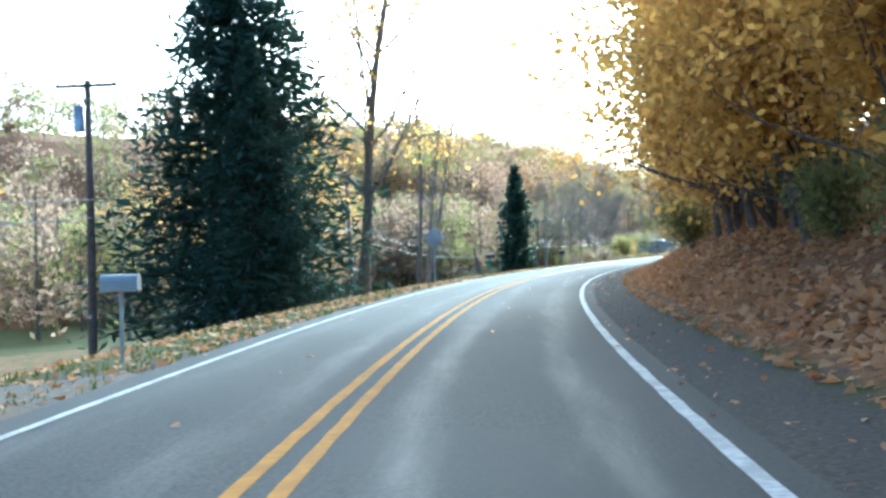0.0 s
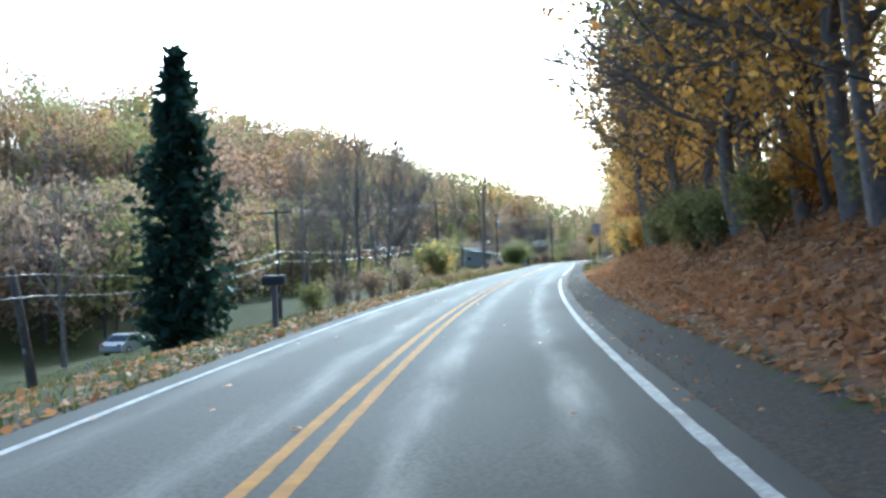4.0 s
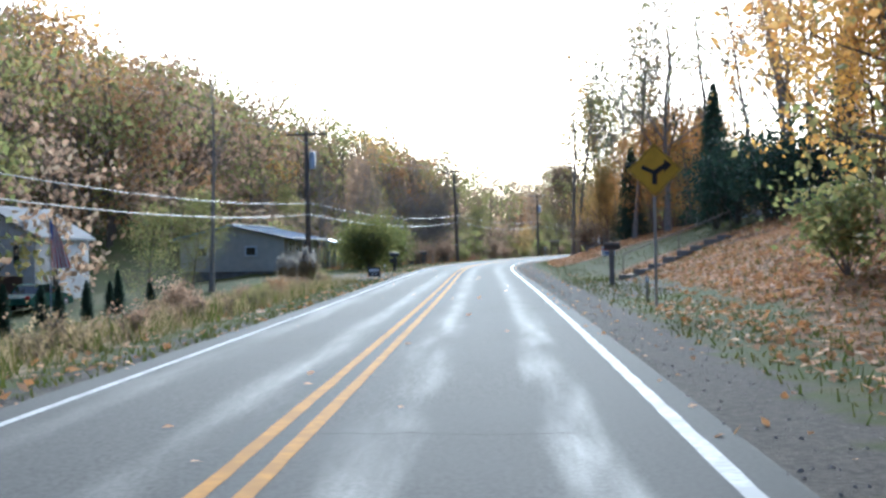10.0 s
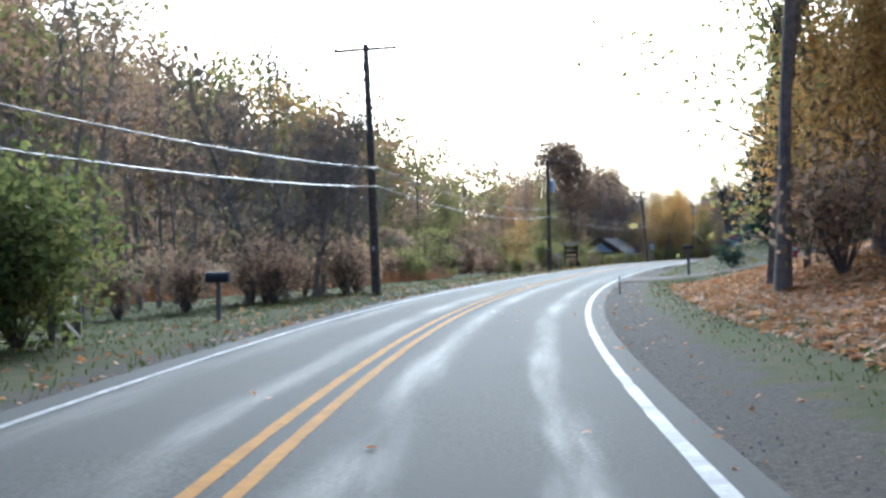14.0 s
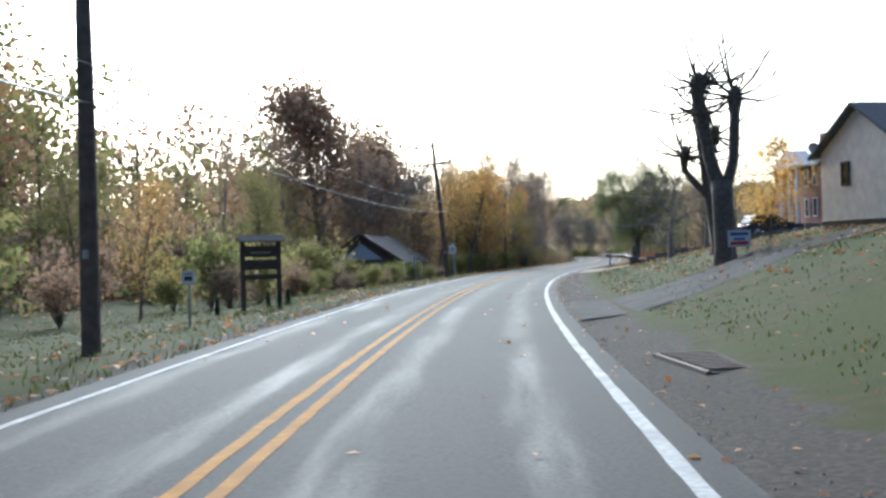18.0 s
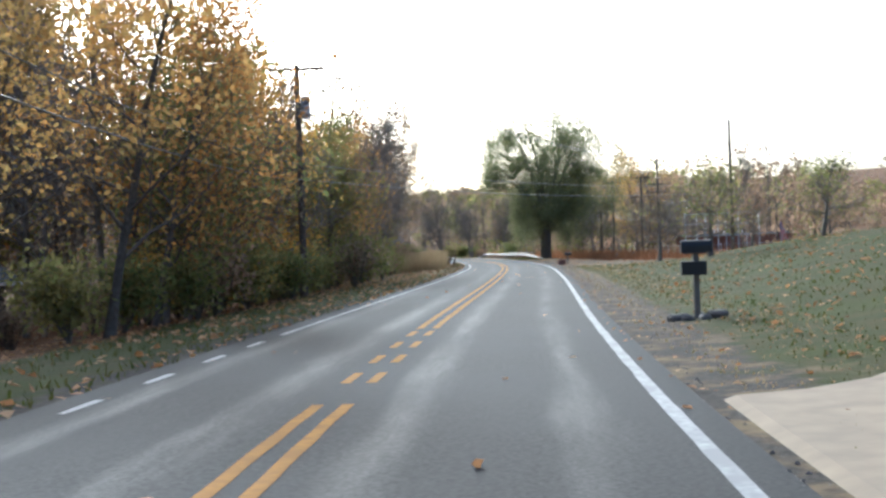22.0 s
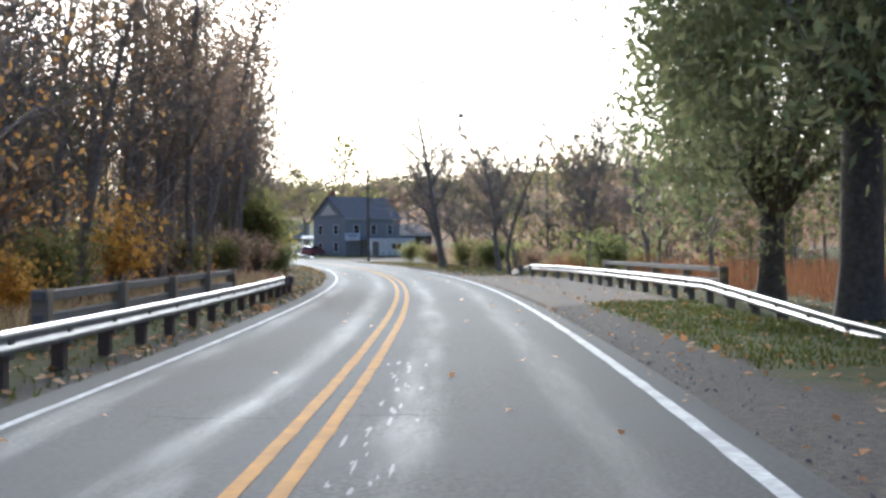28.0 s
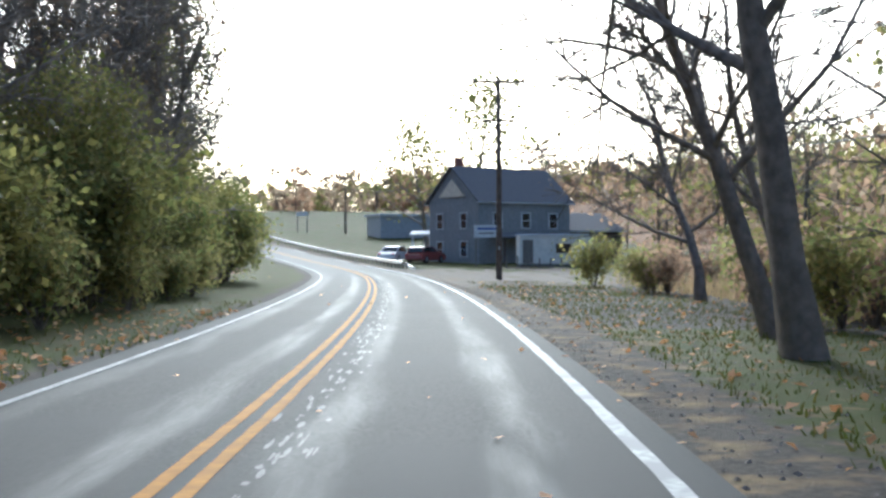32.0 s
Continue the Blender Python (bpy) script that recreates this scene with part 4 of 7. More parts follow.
# left, between the gaps: roadside scrub
for s, n, z in ((163, -11, 1.0), (167, -14, 1.05), (159, -13, 0.9), (172, -16, 0.9), (228, -25, 1.25), (176, -20, 1.0), (186, -22, 1.1)):
    plant(random.choice(K_BARE), s, n, z, "bare grey tree with fine branches", group="bare trees", lean=(0, random.uniform(-5, 5)))
plant(K_BUSH[0], 171, -7.2, 1.5, "large bush with green and yellow leaves on the verge", "bush", "bush", names=SHRUB)
plant(K_BUSH[3], 175, -8, 1.2, "bush with yellow leaves on the verge", "bush", "bush", names=SHRUB)
for i in range(20):
    s = 126 + i * 5 + random.uniform(-1.5, 1.5)
    plant(random.choice(K_BUSH[1:3]), s, -random.uniform(6.2, 9.5), random.uniform(0.45, 0.95) * (0.55 if s > 185 else 1), "low leafless brush and weeds on the verge", "bush", "bush", group="verge brush", names=SHRUB)
K_WEED = [bush(351 + i, 0.75, 0.5, 420, 0.06, m_, 12) for i, m_ in enumerate((DRY, RUSSET, OLIVE, RUST))]
for i in range(130):
    plant(K_WEED[random.choice((0, 0, 1, 1, 2, 3))], random.uniform(150, 238), -random.uniform(4.3, 8.0), random.uniform(0.45, 0.85), "brown and grey weeds on the verge", "weeds", "weeds", group="verge weeds", names=SHRUB)
SLIM = broadleaf(203, 15, 0.17, 40, 0.14, 0.2, RUSSET, TWIG, nb=15, crown0=0.4, spread=0.17, up=0.95, wander=0.035)
plant(SLIM, 195.2, -5.8, 1.0, "tall dead tree with bare stubs on the verge")
plant(SLIM, 248.3, -13.1, 0.85, "dead tree with a forked bare top", spin=70)
plant(SLIM, 206, -9, 0.8, "slim dead tree in the scrub", spin=200)
for i in range(9):
    plant((K_CEDAR[0][0], K_CEDAR[0][1]), 214 + i * 2.3, -11.5 - random.uniform(0, 1.5), 0.15, "small dark pointed evergreen shrub in a row", "shrub", "shrub", group="row of evergreen shrubs", tall=random.uniform(0.12, 0.17), names=SHRUB)
# bushes before the low house
plant(bush(301, 3.0, 2.5, 13000, 0.12, BANK_LEAF, 24), 264.8, -6.6, 1.0, "big rounded dark green bush on the lawn", "bush", "bush", names=SHRUB)
plant(bush(302, 2.6, 2.1, 9000, 0.12, BANK_LEAF, 20), 274.5, -6.4, 1.0, "rounded dark green bush on the lawn", "bush", "bush", names=SHRUB)
plant(bush(303, 2.6, 2.0, 7000, 0.12, BANK_LEAF, 18), 269, -8.0, 0.9, "rounded dark green bush on the lawn", "bush", "bush", names=SHRUB)
for i in range(10):
    s = 284 + i * 2.6
    plant(random.choice(K_BARE + K_THIN[2:]), s + random.uniform(-2, 2), -random.uniform(9, 17), random.uniform(0.45, 0.8), "leafless tangled tree at the lawn's end", group="tangled trees")
for i in range(10):
    plant(K_BUSH[2], 286 + i * 2.2, -random.uniform(6.5, 10), random.uniform(0.7, 1.1), "brown leafless brush with ivy", "bush", "bush", group="verge brush", names=SHRUB)

# the right side, hill with the lawn
for s, n, z, k in ((222, 20, 1.1, 2), (214, 17, 1.1, 0), (208, 15, 1.0, 1), (217, 14, 0.9, 2), (203, 12, 0.95, 0), (228, 17, 1.0, 0), (242, 18, 1.0, 1)):
    plant(K_THIN[k], s, n, z, "tall thin autumn tree with sparse leaves on the rise", group="trees on the rise")
plant(K_SPRUCE[1], 247, 20, 0.62, "dark pine on the rise", tall=0.85)
for s, n, z in ((281.5, 6.9, 1.25), (285, 7.2, 1.2), (287, 10, 1.1), (291, 9.5, 1.0), (286, 12, 1.1), (294, 12, 0.95)):
    plant(random.choice(K_THIN[:2]), s, n, z, "tall half-bare tree in a clump above the bend", group="clump above the bend")
plant(K_OLIVE[0], 289, 9, 1.2, "tall leafy tree above the bend")
for s, n, z in ((285, 8.6, 0.6), (288, 8.4, 0.55), (290, 9.2, 0.6), (292, 10, 0.55), (286, 11, 0.65), (283, 9.5, 0.5)):
    plant(random.choice(K_AUT), s, n, z, "reddish undergrowth tree in the clump", group="clump above the bend", tall=z * 0.85)
plant(K_AUT[1], 284, 9.5, 0.55, "reddish undergrowth tree in the clump", tall=0.45)
plant(K_BUSH[2], 281, 8, 1.2, "brown bush at the foot of the clump", "bush", "bush", names=SHRUB)
# spruces and hedge by the drive
for s, n, z in ((335, 11.6, 1.1), (340, 12, 1.05), (344, 14.5, 1.05), (333, 17, 1.1), (348, 17, 0.95)):
    plant(random.choice(K_SPRUCE), s, n, z, "tall blue-green spruce on the lawn", group="spruces by the drive", tall=z * 1.1)
plant(bush(303, 2.6, 2.0, 6000, 0.1, HEDGE_RED, 14), 322, 12.7, 1.15, "clipped dome-shaped hedge with reddish leaves", "hedge", "hedge", names=SHRUB)
plant(bush(304, 1.1, 1.0, 1500, 0.09, NEEDLE, 10), 320.5, 8.2, 1.0, "low dark clipped shrub beside the mailbox", "shrub", "shrub", names=SHRUB)

# the left side behind the lawn
plant(broadleaf(305, 17, 0.35, 15000, 0.34, 1.1, RUSSET, nb=26, crown0=0.3, spread=0.5, up=0.35), 440, -24, 1.0, "big round-topped oak with russet leaves")
plant(broadleaf(306, 14, 0.3, 12000, 0.34, 1.0, RUSSET, nb=24, crown0=0.3, spread=0.48, up=0.35), 452, -22, 0.95, "round-topped oak with brown leaves")
for i in range(15):
    s = 318 + i * 7.6
    plant(random.choice(K_THIN[1:] + K_BARE + K_OLIVE[:1]), s, -random.uniform(26, 36), random.uniform(0.7, 1.1), "autumn tree at the edge of the lawn", group="lawn edge trees")
for i in range(34):
    s = 308 + i * 3
    plant(random.choice(K_BUSH[1:3]), s + random.uniform(-1, 1), -random.uniform(20, 25) if s < 368 else -random.uniform(9, 16), random.uniform(0.8, 1.3), "dark brown brush behind the lawn", "bush", "bush", group="lawn edge brush", names=SHRUB)
plant(K_AUT[2], 372, -13, 0.42, "small red-leaved tree on the lawn")
for s, n, z in ((406, -18, 0.9), (415, -21, 1.0), (424, -22, 1.05), (435, -19, 1.0), (411, -23, 1.1), (430, -24, 1.1)):
    plant(random.choice(K_OLIVE + K_THIN[1:]), s, n, z * 0.85, "leafy olive and yellow tree by the cabin", group="trees by the cabin")
for i in range(16):
    plant(random.choice(K_OLIVE + K_BUSH[:2]), 434 + i * 1.7, -random.uniform(7.6, 11), random.uniform(0.45, 0.7) * (1 if i % 2 else 1.2), "dense olive bush by the cabin", "bush", "bush", group="cabin hedge", names=SHRUB)
for i in range(12):
    plant(K_BUSH[i % 3], 384 + i * 3.2, -random.uniform(7.6, 10), random.uniform(0.4, 0.62), "dark green ivy-covered hedge", "hedge", "hedge", group="cabin hedge", names=SHRUB)
# the left wood along the bends
for i in range(40):
    s = 424 + i * 3.6
    if s < 568:
        plant(random.choice(K_BROWN + K_BROWN + K_BARE[:1] + K_THIN[2:] if s > 500 else K_AUT + K_OLIVE + K_BARE), s + random.uniform(-1.2, 1.2), -random.uniform(7.5, 12) - (1.5 if s > 500 else 0), random.uniform(0.9, 1.3) * (0.6 if 468 < s < 508 else 0.62 if s < 468 else 1), "half-bare tree of the roadside wood", group="roadside wood", lean=(random.uniform(-4, 4), random.uniform(0, 9)))
for i in range(34):
    s = 428 + i * 4.1
    plant(random.choice(K_BUSH[1:]), s, -random.uniform(7.2, 10.5), random.uniform(0.6, 1.05), "brown brush at the foot of the wood", "bush", "bush", group="wood edge brush", names=SHRUB)
for i in range(9):
    s = 438 + i * 3.6
    plant(random.choice(K_FINE + K_BARE + K_THIN[2:]), s + random.uniform(-0.7, 0.7), -random.uniform(8, 13), random.uniform(0.7, 0.9), "half-bare tree of the roadside wood", group="roadside wood", lean=(random.uniform(-4, 4), random.uniform(-2, 7)))
for i in range(14):
    plant(random.choice(K_FINE), 474 + i * 2.4 + random.uniform(-1, 1), -random.uniform(8, 13), random.uniform(0.5, 0.72), "low half-bare tree of the roadside wood", group="roadside wood")
plant(K_GOLD[0], 452, -10.5, 1.0, "tree with yellow leaves at the wood's edge", tall=1.1)
plant(K_BARE[2], 462, -9, 1.0, "bare tree leaning over the road", lean=(0, 8))
plant(K_BARE[0], 470, -8, 0.85, "bare spreading tree at the bend", lean=(0, 10))
# green bank at the last bend
for i in range(11):
    plant(random.choice(K_BROWN + K_THIN[2:]), 564 + i * 2.8, -random.uniform(7.4, 10.5), random.uniform(0.9, 1.2), "half-bare tree of the roadside wood", group="roadside wood", lean=(0, random.uniform(0, 7)))
    plant(K_BUSH[2] if i % 2 else K_BUSH[1], 565 + i * 2.7 + random.uniform(-1, 1), -random.uniform(6.4, 9.5), random.uniform(0.5, 1.0), "russet brush at the foot of the wood", "bush", "bush", group="wood edge brush", names=SHRUB)
K_DENSE = [bush(321 + i, 3.2, 1.7, 4200, 0.14, BANK_LEAF, 16) for i in range(2)]
for i in range(20):
    s = 592 + i * 2.7
    plant(random.choice(K_DENSE), s, -random.uniform(6, 7.6), random.uniform(0.9, 1.3), "dense green bush on the bank", "bush", "bush", group="green bank", names=SHRUB)
    plant(random.choice(K_OLIVE), s, -random.uniform(6.5, 8.5), random.uniform(0.35, 0.52), "leafy green tree on the bank", group="green bank trees", lean=(0, 6))
    for k in range(2):
        plant(random.choice(K_BARE + K_FINE + K_THIN[1:]), s + k * 1.3, -random.uniform(7.5, 12), random.uniform(0.85, 1.1), "bare grey tree rising over the green bank", group="bare trees", lean=(0, 5))
plant(K_BUSH[3], 599, -6.3, 1.15, "bush with bright yellow leaves on the bank", "bush", "bush", names=SHRUB)

# the orchard
for i, (s, n) in enumerate([(452, 9), (458, 15), (470, 14), (447, 17), (462, 21), (476, 20), (440, 24), (453, 27), (468, 27), (434, 32), (446, 35), (480, 28), (430, 20)]):
    plant(random.choice(K_APPLE[:2]), s, n, random.uniform(0.8, 1.05), "small gnarled orchard tree with sparse leaves", group="orchard trees")
plant(K_APPLE[2], 436, 17, 0.9, "small orchard tree with yellow leaves")
plant(K_APPLE[1], 398, 11, 1.1, "crooked bare apple tree on the lawn")
plant(K_GNARL, 384.2, 8.4, 0.78, "spreading bare apple tree on the lawn")
plant(K_GNARL, 464.3, 8.2, 0.62, "spreading bare apple tree above a ring of fallen leaves", spin=80)

# willow and trees by the creek
def trim(p):
    """Keeps a willow bough clear of the traffic: low ones end at the shoulder, high ones may reach over the lane."""
    p[0] = max(p[0], -3.2 if p[2] < 7.5 else -6.2)
    return p


def willow(seed, h, wide, leaves):
    """A broad dome of hanging leafy boughs on a forked trunk, trimmed towards the road."""
    rnd_ = np.random.RandomState(seed)
    chains = [[(np.zeros(3), 0.52), (np.array([0.05, 0, 1.0]), 0.42), (np.array([0.1, 0.05, h * 0.2]), 0.38)]]
    fork = chains[0][-1][0]
    tips = []
    for k in range(21):
        a_ = k * 2.4 + rnd_.uniform(-0.3, 0.3)
        out = wide * rnd_.uniform(0.35, 0.85)
        e = trim(np.array([math.cos(a_) * out, math.sin(a_) * out, h * (0.36 if k % 3 == 0 else 0.62 if k % 3 == 1 else 0.88) * rnd_.uniform(0.85, 1.1)]))
        m_ = fork + (e - fork) * 0.45 + np.array([0, 0, 0.08 * h]) + rnd_.normal(0, 0.25, 3)
        chains.append([(fork, 0.2), (m_, 0.11), (e, 0.03)])
        for q in range(9):
            f = rnd_.uniform(0.2, 1.0)
            o = m_ + (e - m_) * f
            d = rnd_.normal(0, 1, 3) * np.array([1, 1, 0.6]) + np.array([math.cos(a_), math.sin(a_), 0.25]) * 0.6
            b = o + d * wide * 0.26
            r_ = math.hypot(b[0], b[1]) / wide
            if r_ > 1:
                b[:2] /= r_
            b[2] = min(max(b[2] - 0.1 * h * rnd_.uniform(0, 1.6) * min(r_, 1), h * 0.15), h * math.sqrt(max(0.12, 1 - 0.55 * min(r_, 1) ** 2)))
            b = trim(b)
            chains.append([(o, 0.035), ((o + b) / 2 + np.array([0, 0, 0.2]), 0.02), (b, 0.008)])
            tips += [b, b, (o + b) / 2]
            for w_ in range(5):
                g = b + rnd_.normal(0, 0.45, 3)
                chains.append([(b, 0.008), (g - np.array([0, 0, 0.35]), 0.003)])
    tips = np.array(tips)
    c = tips[rnd_.randint(0, len(tips), leaves)] + rnd_.normal(0, 0.62, (leaves, 3))
    c = c[c[:, 0] > np.where(c[:, 2] < 7.0, -4.0, -7.0)]
    return tubes("trunk", chains, BARK, 7), quads("crown", leaf_quads(rnd_, c, 0.125, 1.8, 0.1, 0.7), WILLOW_LEAF)


plant(willow(307, 18.5, 9.0, 80000), 538.3, 8.7, 1.0, "large spreading willow with green leaves by the guardrail", spin=0)
plant(willow(308, 13, 5.6, 22000), 548, 9.9, 0.86, "smaller leaning willow by the guardrail", spin=0)
for s, n, z in ((587, 7.6, 0.85), (594, 9.5, 0.8), (585, 12.5, 0.8)):
    plant(random.choice(K_FINE), s, n, z, "leaning bare tree beside the creek", group="creek trees", lean=(0, -10))
plant(K_AUT[2], 556, 24, 1.1, "tree with dark red leaves behind the willow")
for i in range(12):
    plant(random.choice(K_BARE + K_THIN[2:]), random.uniform(548, 640), random.uniform(22, 44), random.uniform(0.6, 0.95), "bare grey tree beyond the reeds", group="creek trees")
for s, n, z in ((560, 19, 0.8), (574, 16, 0.8), (582, 15, 0.8), (590, 14, 0.8), (556, 30, 1.0), (545, 34, 1.0), (570, 26, 1.0), (580, 30, 1.0), (562, 20, 0.9)):
    plant(random.choice(K_FINE), s, n, z, "bare grey tree by the creek", group="creek trees")
for s, n, z in ((620, 9.5, 0.8), (612, 9.5, 0.75), (605, 12.3, 0.85)):
    plant(random.choice(K_FINE), s, n, z, "leaning bare tree on the grass verge", group="verge trees", lean=(0, -12))
LOCUST = broadleaf(309, 13, 0.26, 120, 0.1, 0.3, RUSSET, TWIG, nb=20, crown0=0.26, spread=0.45, up=0.55, subs=10, twigs=8, wander=0.035, thick=1.4)
plant(LOCUST, 601.1, 6.25, 1.0, "big bare tree with spreading twisted limbs", spin=150, lean=(0, -8))
plant(LOCUST, 605.0, 7.0, 0.72, "bare tree with spreading limbs leaning to the road", spin=20, lean=(0, -16))
for i in range(22):
    plant(random.choice(K_BUSH[1:3]), 590 + random.uniform(0, 44), random.uniform(10, 18), random.uniform(0.6, 0.9), "brown brush beside the verge", "bush", "bush", group="verge brush", names=SHRUB)
for s, n, z in ((302, -8.2, 0.55), (305, -7.4, 0.5), (299, -7.6, 0.6), (303, -10.5, 0.65), (297, -9.5, 0.7)):
    plant(K_FINE[int(s) % 2], s, n, z, "dark tangled leafless tree at the lawn's end", lean=(random.uniform(-14, 14), random.uniform(-10, 14)))
plant(K_BARE[1], 304, -7.8, 0.75, "dark tangled leafless tree at the lawn's end")
plant(K_BARE[2], 300.5, -9.2, 0.8, "dark tangled leafless tree at the lawn's end")
plant(K_BUSH[0], 571, 10, 1.0, "green bush by the creek", "bush", "bush", names=SHRUB)
K_YARD = broadleaf(310, 15, 0.34, 1500, 0.42, 1.1, OLIVE, TWIG, nb=22, crown0=0.25, spread=0.62, up=0.35, subs=7, twigs=5)
plant(K_YARD, 708, 18.4, 1.1, "big half-bare tree behind the house")
plant(K_YARD, 710, 14.5, 0.85, "big half-bare tree behind the house", spin=90)
plant(K_BARE[0], 704, 25, 0.9, "bare tree behind the mobile home")
# dark hedge and tall bare trees above the steps
K_DARK = bush(331, 2.4, 1.5, 2600, 0.11, NEEDLE, 12)
for i in range(6):
    plant(K_DARK, 229 + i * 2.2, 12.4 + random.uniform(-0.6, 1.5), random.uniform(1.1, 1.5), "large dark evergreen bush above the steps", "bush", "bush", group="bushes above the steps", names=SHRUB)
for s, n, z in ((240, 15, 1.2), (246, 17, 1.3), (251, 19, 1.25), (256, 17, 1.1), (236, 19, 1.3), (262, 20, 1.2), (268, 22, 1.2), (243, 22, 1.3), (232, 21, 1.3), (274, 19, 1.1)):
    plant(random.choice(K_THIN[:2] + K_BARE[:1]), s, n, z, "tall slim half-bare tree on the rise", group="trees on the rise")
plant(K_SPRUCE[0], 249, 13.5, 0.5, "slim dark pine on the rise", tall=0.62)
for i in range(18):
    plant(random.choice(K_AUT + K_OLIVE[:1] + K_GOLD[:1]), 174 + i * 2.3, random.uniform(8.6, 12.0) + (1.0 if i > 12 else 0), random.uniform(0.6, 0.95), "low-branched tree with orange and brown leaves at the wood's edge", group="wood edge trees", lean=(0, -4))
for i in range(10):
    plant(random.choice(K_AUT + K_GOLD[:1]), 263 + i * 1.8, random.uniform(14, 21), random.uniform(0.4, 0.62), "small orange-leaved tree on the rise", group="trees on the rise")
for i in range(12):
    plant(random.choice(K_BUSH[:2]), 591 + i * 3.2, -random.uniform(5.2, 6.2), random.uniform(0.6, 0.85), "low green bush at the foot of the bank", "bush", "bush", group="green bank", names=SHRUB)
for i in range(16):
    plant(random.choice(K_BUSH[:3]), 426 + i * 3.0, -random.uniform(6.4, 8.4), random.uniform(0.7, 1.15), "dense brown and green brush at the wood's edge", "bush", "bush", group="wood edge brush", names=SHRUB)
for i in range(9):
    plant(random.choice(K_APPLE[:2]), 436 + random.uniform(0, 40), 36 + random.uniform(0, 16), random.uniform(0.9, 1.1), "small gnarled orchard tree with sparse leaves", group="orchard trees")
for i in range(18):
    s = 92 + i * 3.6
    plant(random.choice(K_THIN[1:] + K_FINE + K_BARE[:1]), s + random.uniform(-1, 1), random.uniform(7.4, 9.4), random.uniform(0.95, 1.2), "tall half-bare tree overhanging the leafy bank", group="bank trees", lean=(random.uniform(-3, 3), random.uniform(-10, -4)))
for s, n, k in ((70, 9.6, 0), (78, 9.0, 1), (86, 9.2, 0), (94, 9.0, 2), (103, 9.4, 1), (112, 9.2, 0)):
    plant((K_OLIVE + K_AUT[:1])[k], s, n, random.uniform(1.25, 1.5), "tall tree with green and yellow leaves overhanging the bank", group="bank trees", lean=(0, -7))
# the screen of trees before the hill house
plant(K_SPRUCE[0], 263, 10.6, 0.5, "dark spruce on the rise", tall=0.5)
for s, n, z in ((258, 11.5, 0.5), (262, 12.5, 0.55), (266, 11.5, 0.5), (270, 12.5, 0.55), (268, 14.5, 0.6), (260, 14.0, 0.6), (273, 14, 0.5)):
    plant(random.choice(K_AUT + K_OLIVE[:1]), s, n, z, "leafy orange and olive tree on the rise", group="trees on the rise")
for s, n, z in ((256, 12, 1.2), (259, 10.4, 1.1), (265, 13, 1.2), (271, 11, 1.2), (275, 12.6, 1.1), (254, 14, 1.2)):
    plant(random.choice(K_THIN[:2] + K_BARE[:1]), s, n, z, "tall slim half-bare tree on the rise", group="trees on the rise")
for i in range(8):
    plant(K_GOLD[i % 3], 17 + i * 3.4, random.uniform(7.0, 8.4), random.uniform(0.75, 1.0), "golden yellow tree reaching over the shoulder", group="bank trees", lean=(0, -10))
for s, n, z in ((200, -14, 1.2), (197, -16.5, 1.0), (205, -16.5, 1.0)):
    plant(K_FINE[int(s) % 2], s, n, z, "tall bare tree with fine spreading branches", group="bare trees")
for s, n, z in ((252, -15, 0.55), (250, -17, 0.5)):
    plant(K_OLIVE[0], s, n, z, "low spreading tree with olive leaves", tall=z * 0.9)
for i in range(14):
    plant(K_BUSH[2] if i % 3 else K_BUSH[0], 608 + i * 2.2, random.uniform(9.0, 13.5), random.uniform(0.75, 1.05), "grey-brown brush beside the verge", "bush", "bush", group="verge brush", names=SHRUB)
for group_, items_ in JOINED.items():
    grove("grove", items_, items_[0][2].replace(" tree ", " trees "))

# ---- things: shared helpers ----
def paint(name, col, rough=0.6, **kw):
    return mat(name, col, rough, tuple(c * 0.82 for c in col), kw.pop("scale", 3.0), kw.pop("bump", 0.002), kw.pop("bscale", 60), **kw)


WHITE = paint("white_paint", (0.72, 0.73, 0.74), 0.65)
BLACK = paint("black_plastic", (0.02, 0.02, 0.022), 0.45)
DARKWOOD = paint("dark_stained_wood", (0.075, 0.055, 0.042), 0.85, scale=6)
GREYWOOD = paint("grey_timber", (0.20, 0.18, 0.16), 0.9, scale=6, bump=0.006)
BRICK = paint("red_brick", (0.27, 0.12, 0.085), 0.9, scale=9)
BLOCK = paint("cream_block", (0.50, 0.46, 0.38), 0.9, scale=2, bump=0.004)
BLUEROOF = paint("blue_metal_roof", (0.16, 0.24, 0.36), 0.35)
SHINGLE = paint("grey_shingles", (0.13, 0.135, 0.15), 0.9, scale=7, bump=0.01)
GLASS = mat("dark_window_glass", (0.02, 0.025, 0.03), 0.08, spec=0.8)
RED = paint("red_paint", (0.5, 0.05, 0.04), 0.6)
BLUE = paint("blue_paint", (0.05, 0.10, 0.36), 0.6)
GREEN = paint("green_sign", (0.02, 0.20, 0.09), 0.5)
SIGN_YELLOW = paint("yellow_sign", (0.72, 0.42, 0.03), 0.45)
CONCRETE = mat("concrete", (0.36, 0.285, 0.20), 0.9, (0.28, 0.225, 0.165), 2.5, 0.004, 40, spec=0.2)
STONE = mat("field_stone", (0.19, 0.175, 0.16), 0.9, (0.12, 0.11, 0.10), 5, 0.02, 14, rand=0.25)
TARMAC = mat("drive_tarmac", (0.055, 0.052, 0.048), 0.95, (0.08, 0.075, 0.068), 5, 0.01, 40, col3=(0.04, 0.037, 0.034), scale3=0.6, spec=0.1)
SILVER = mat("silver_car_paint", (0.48, 0.50, 0.53), 0.28, metal=0.5)
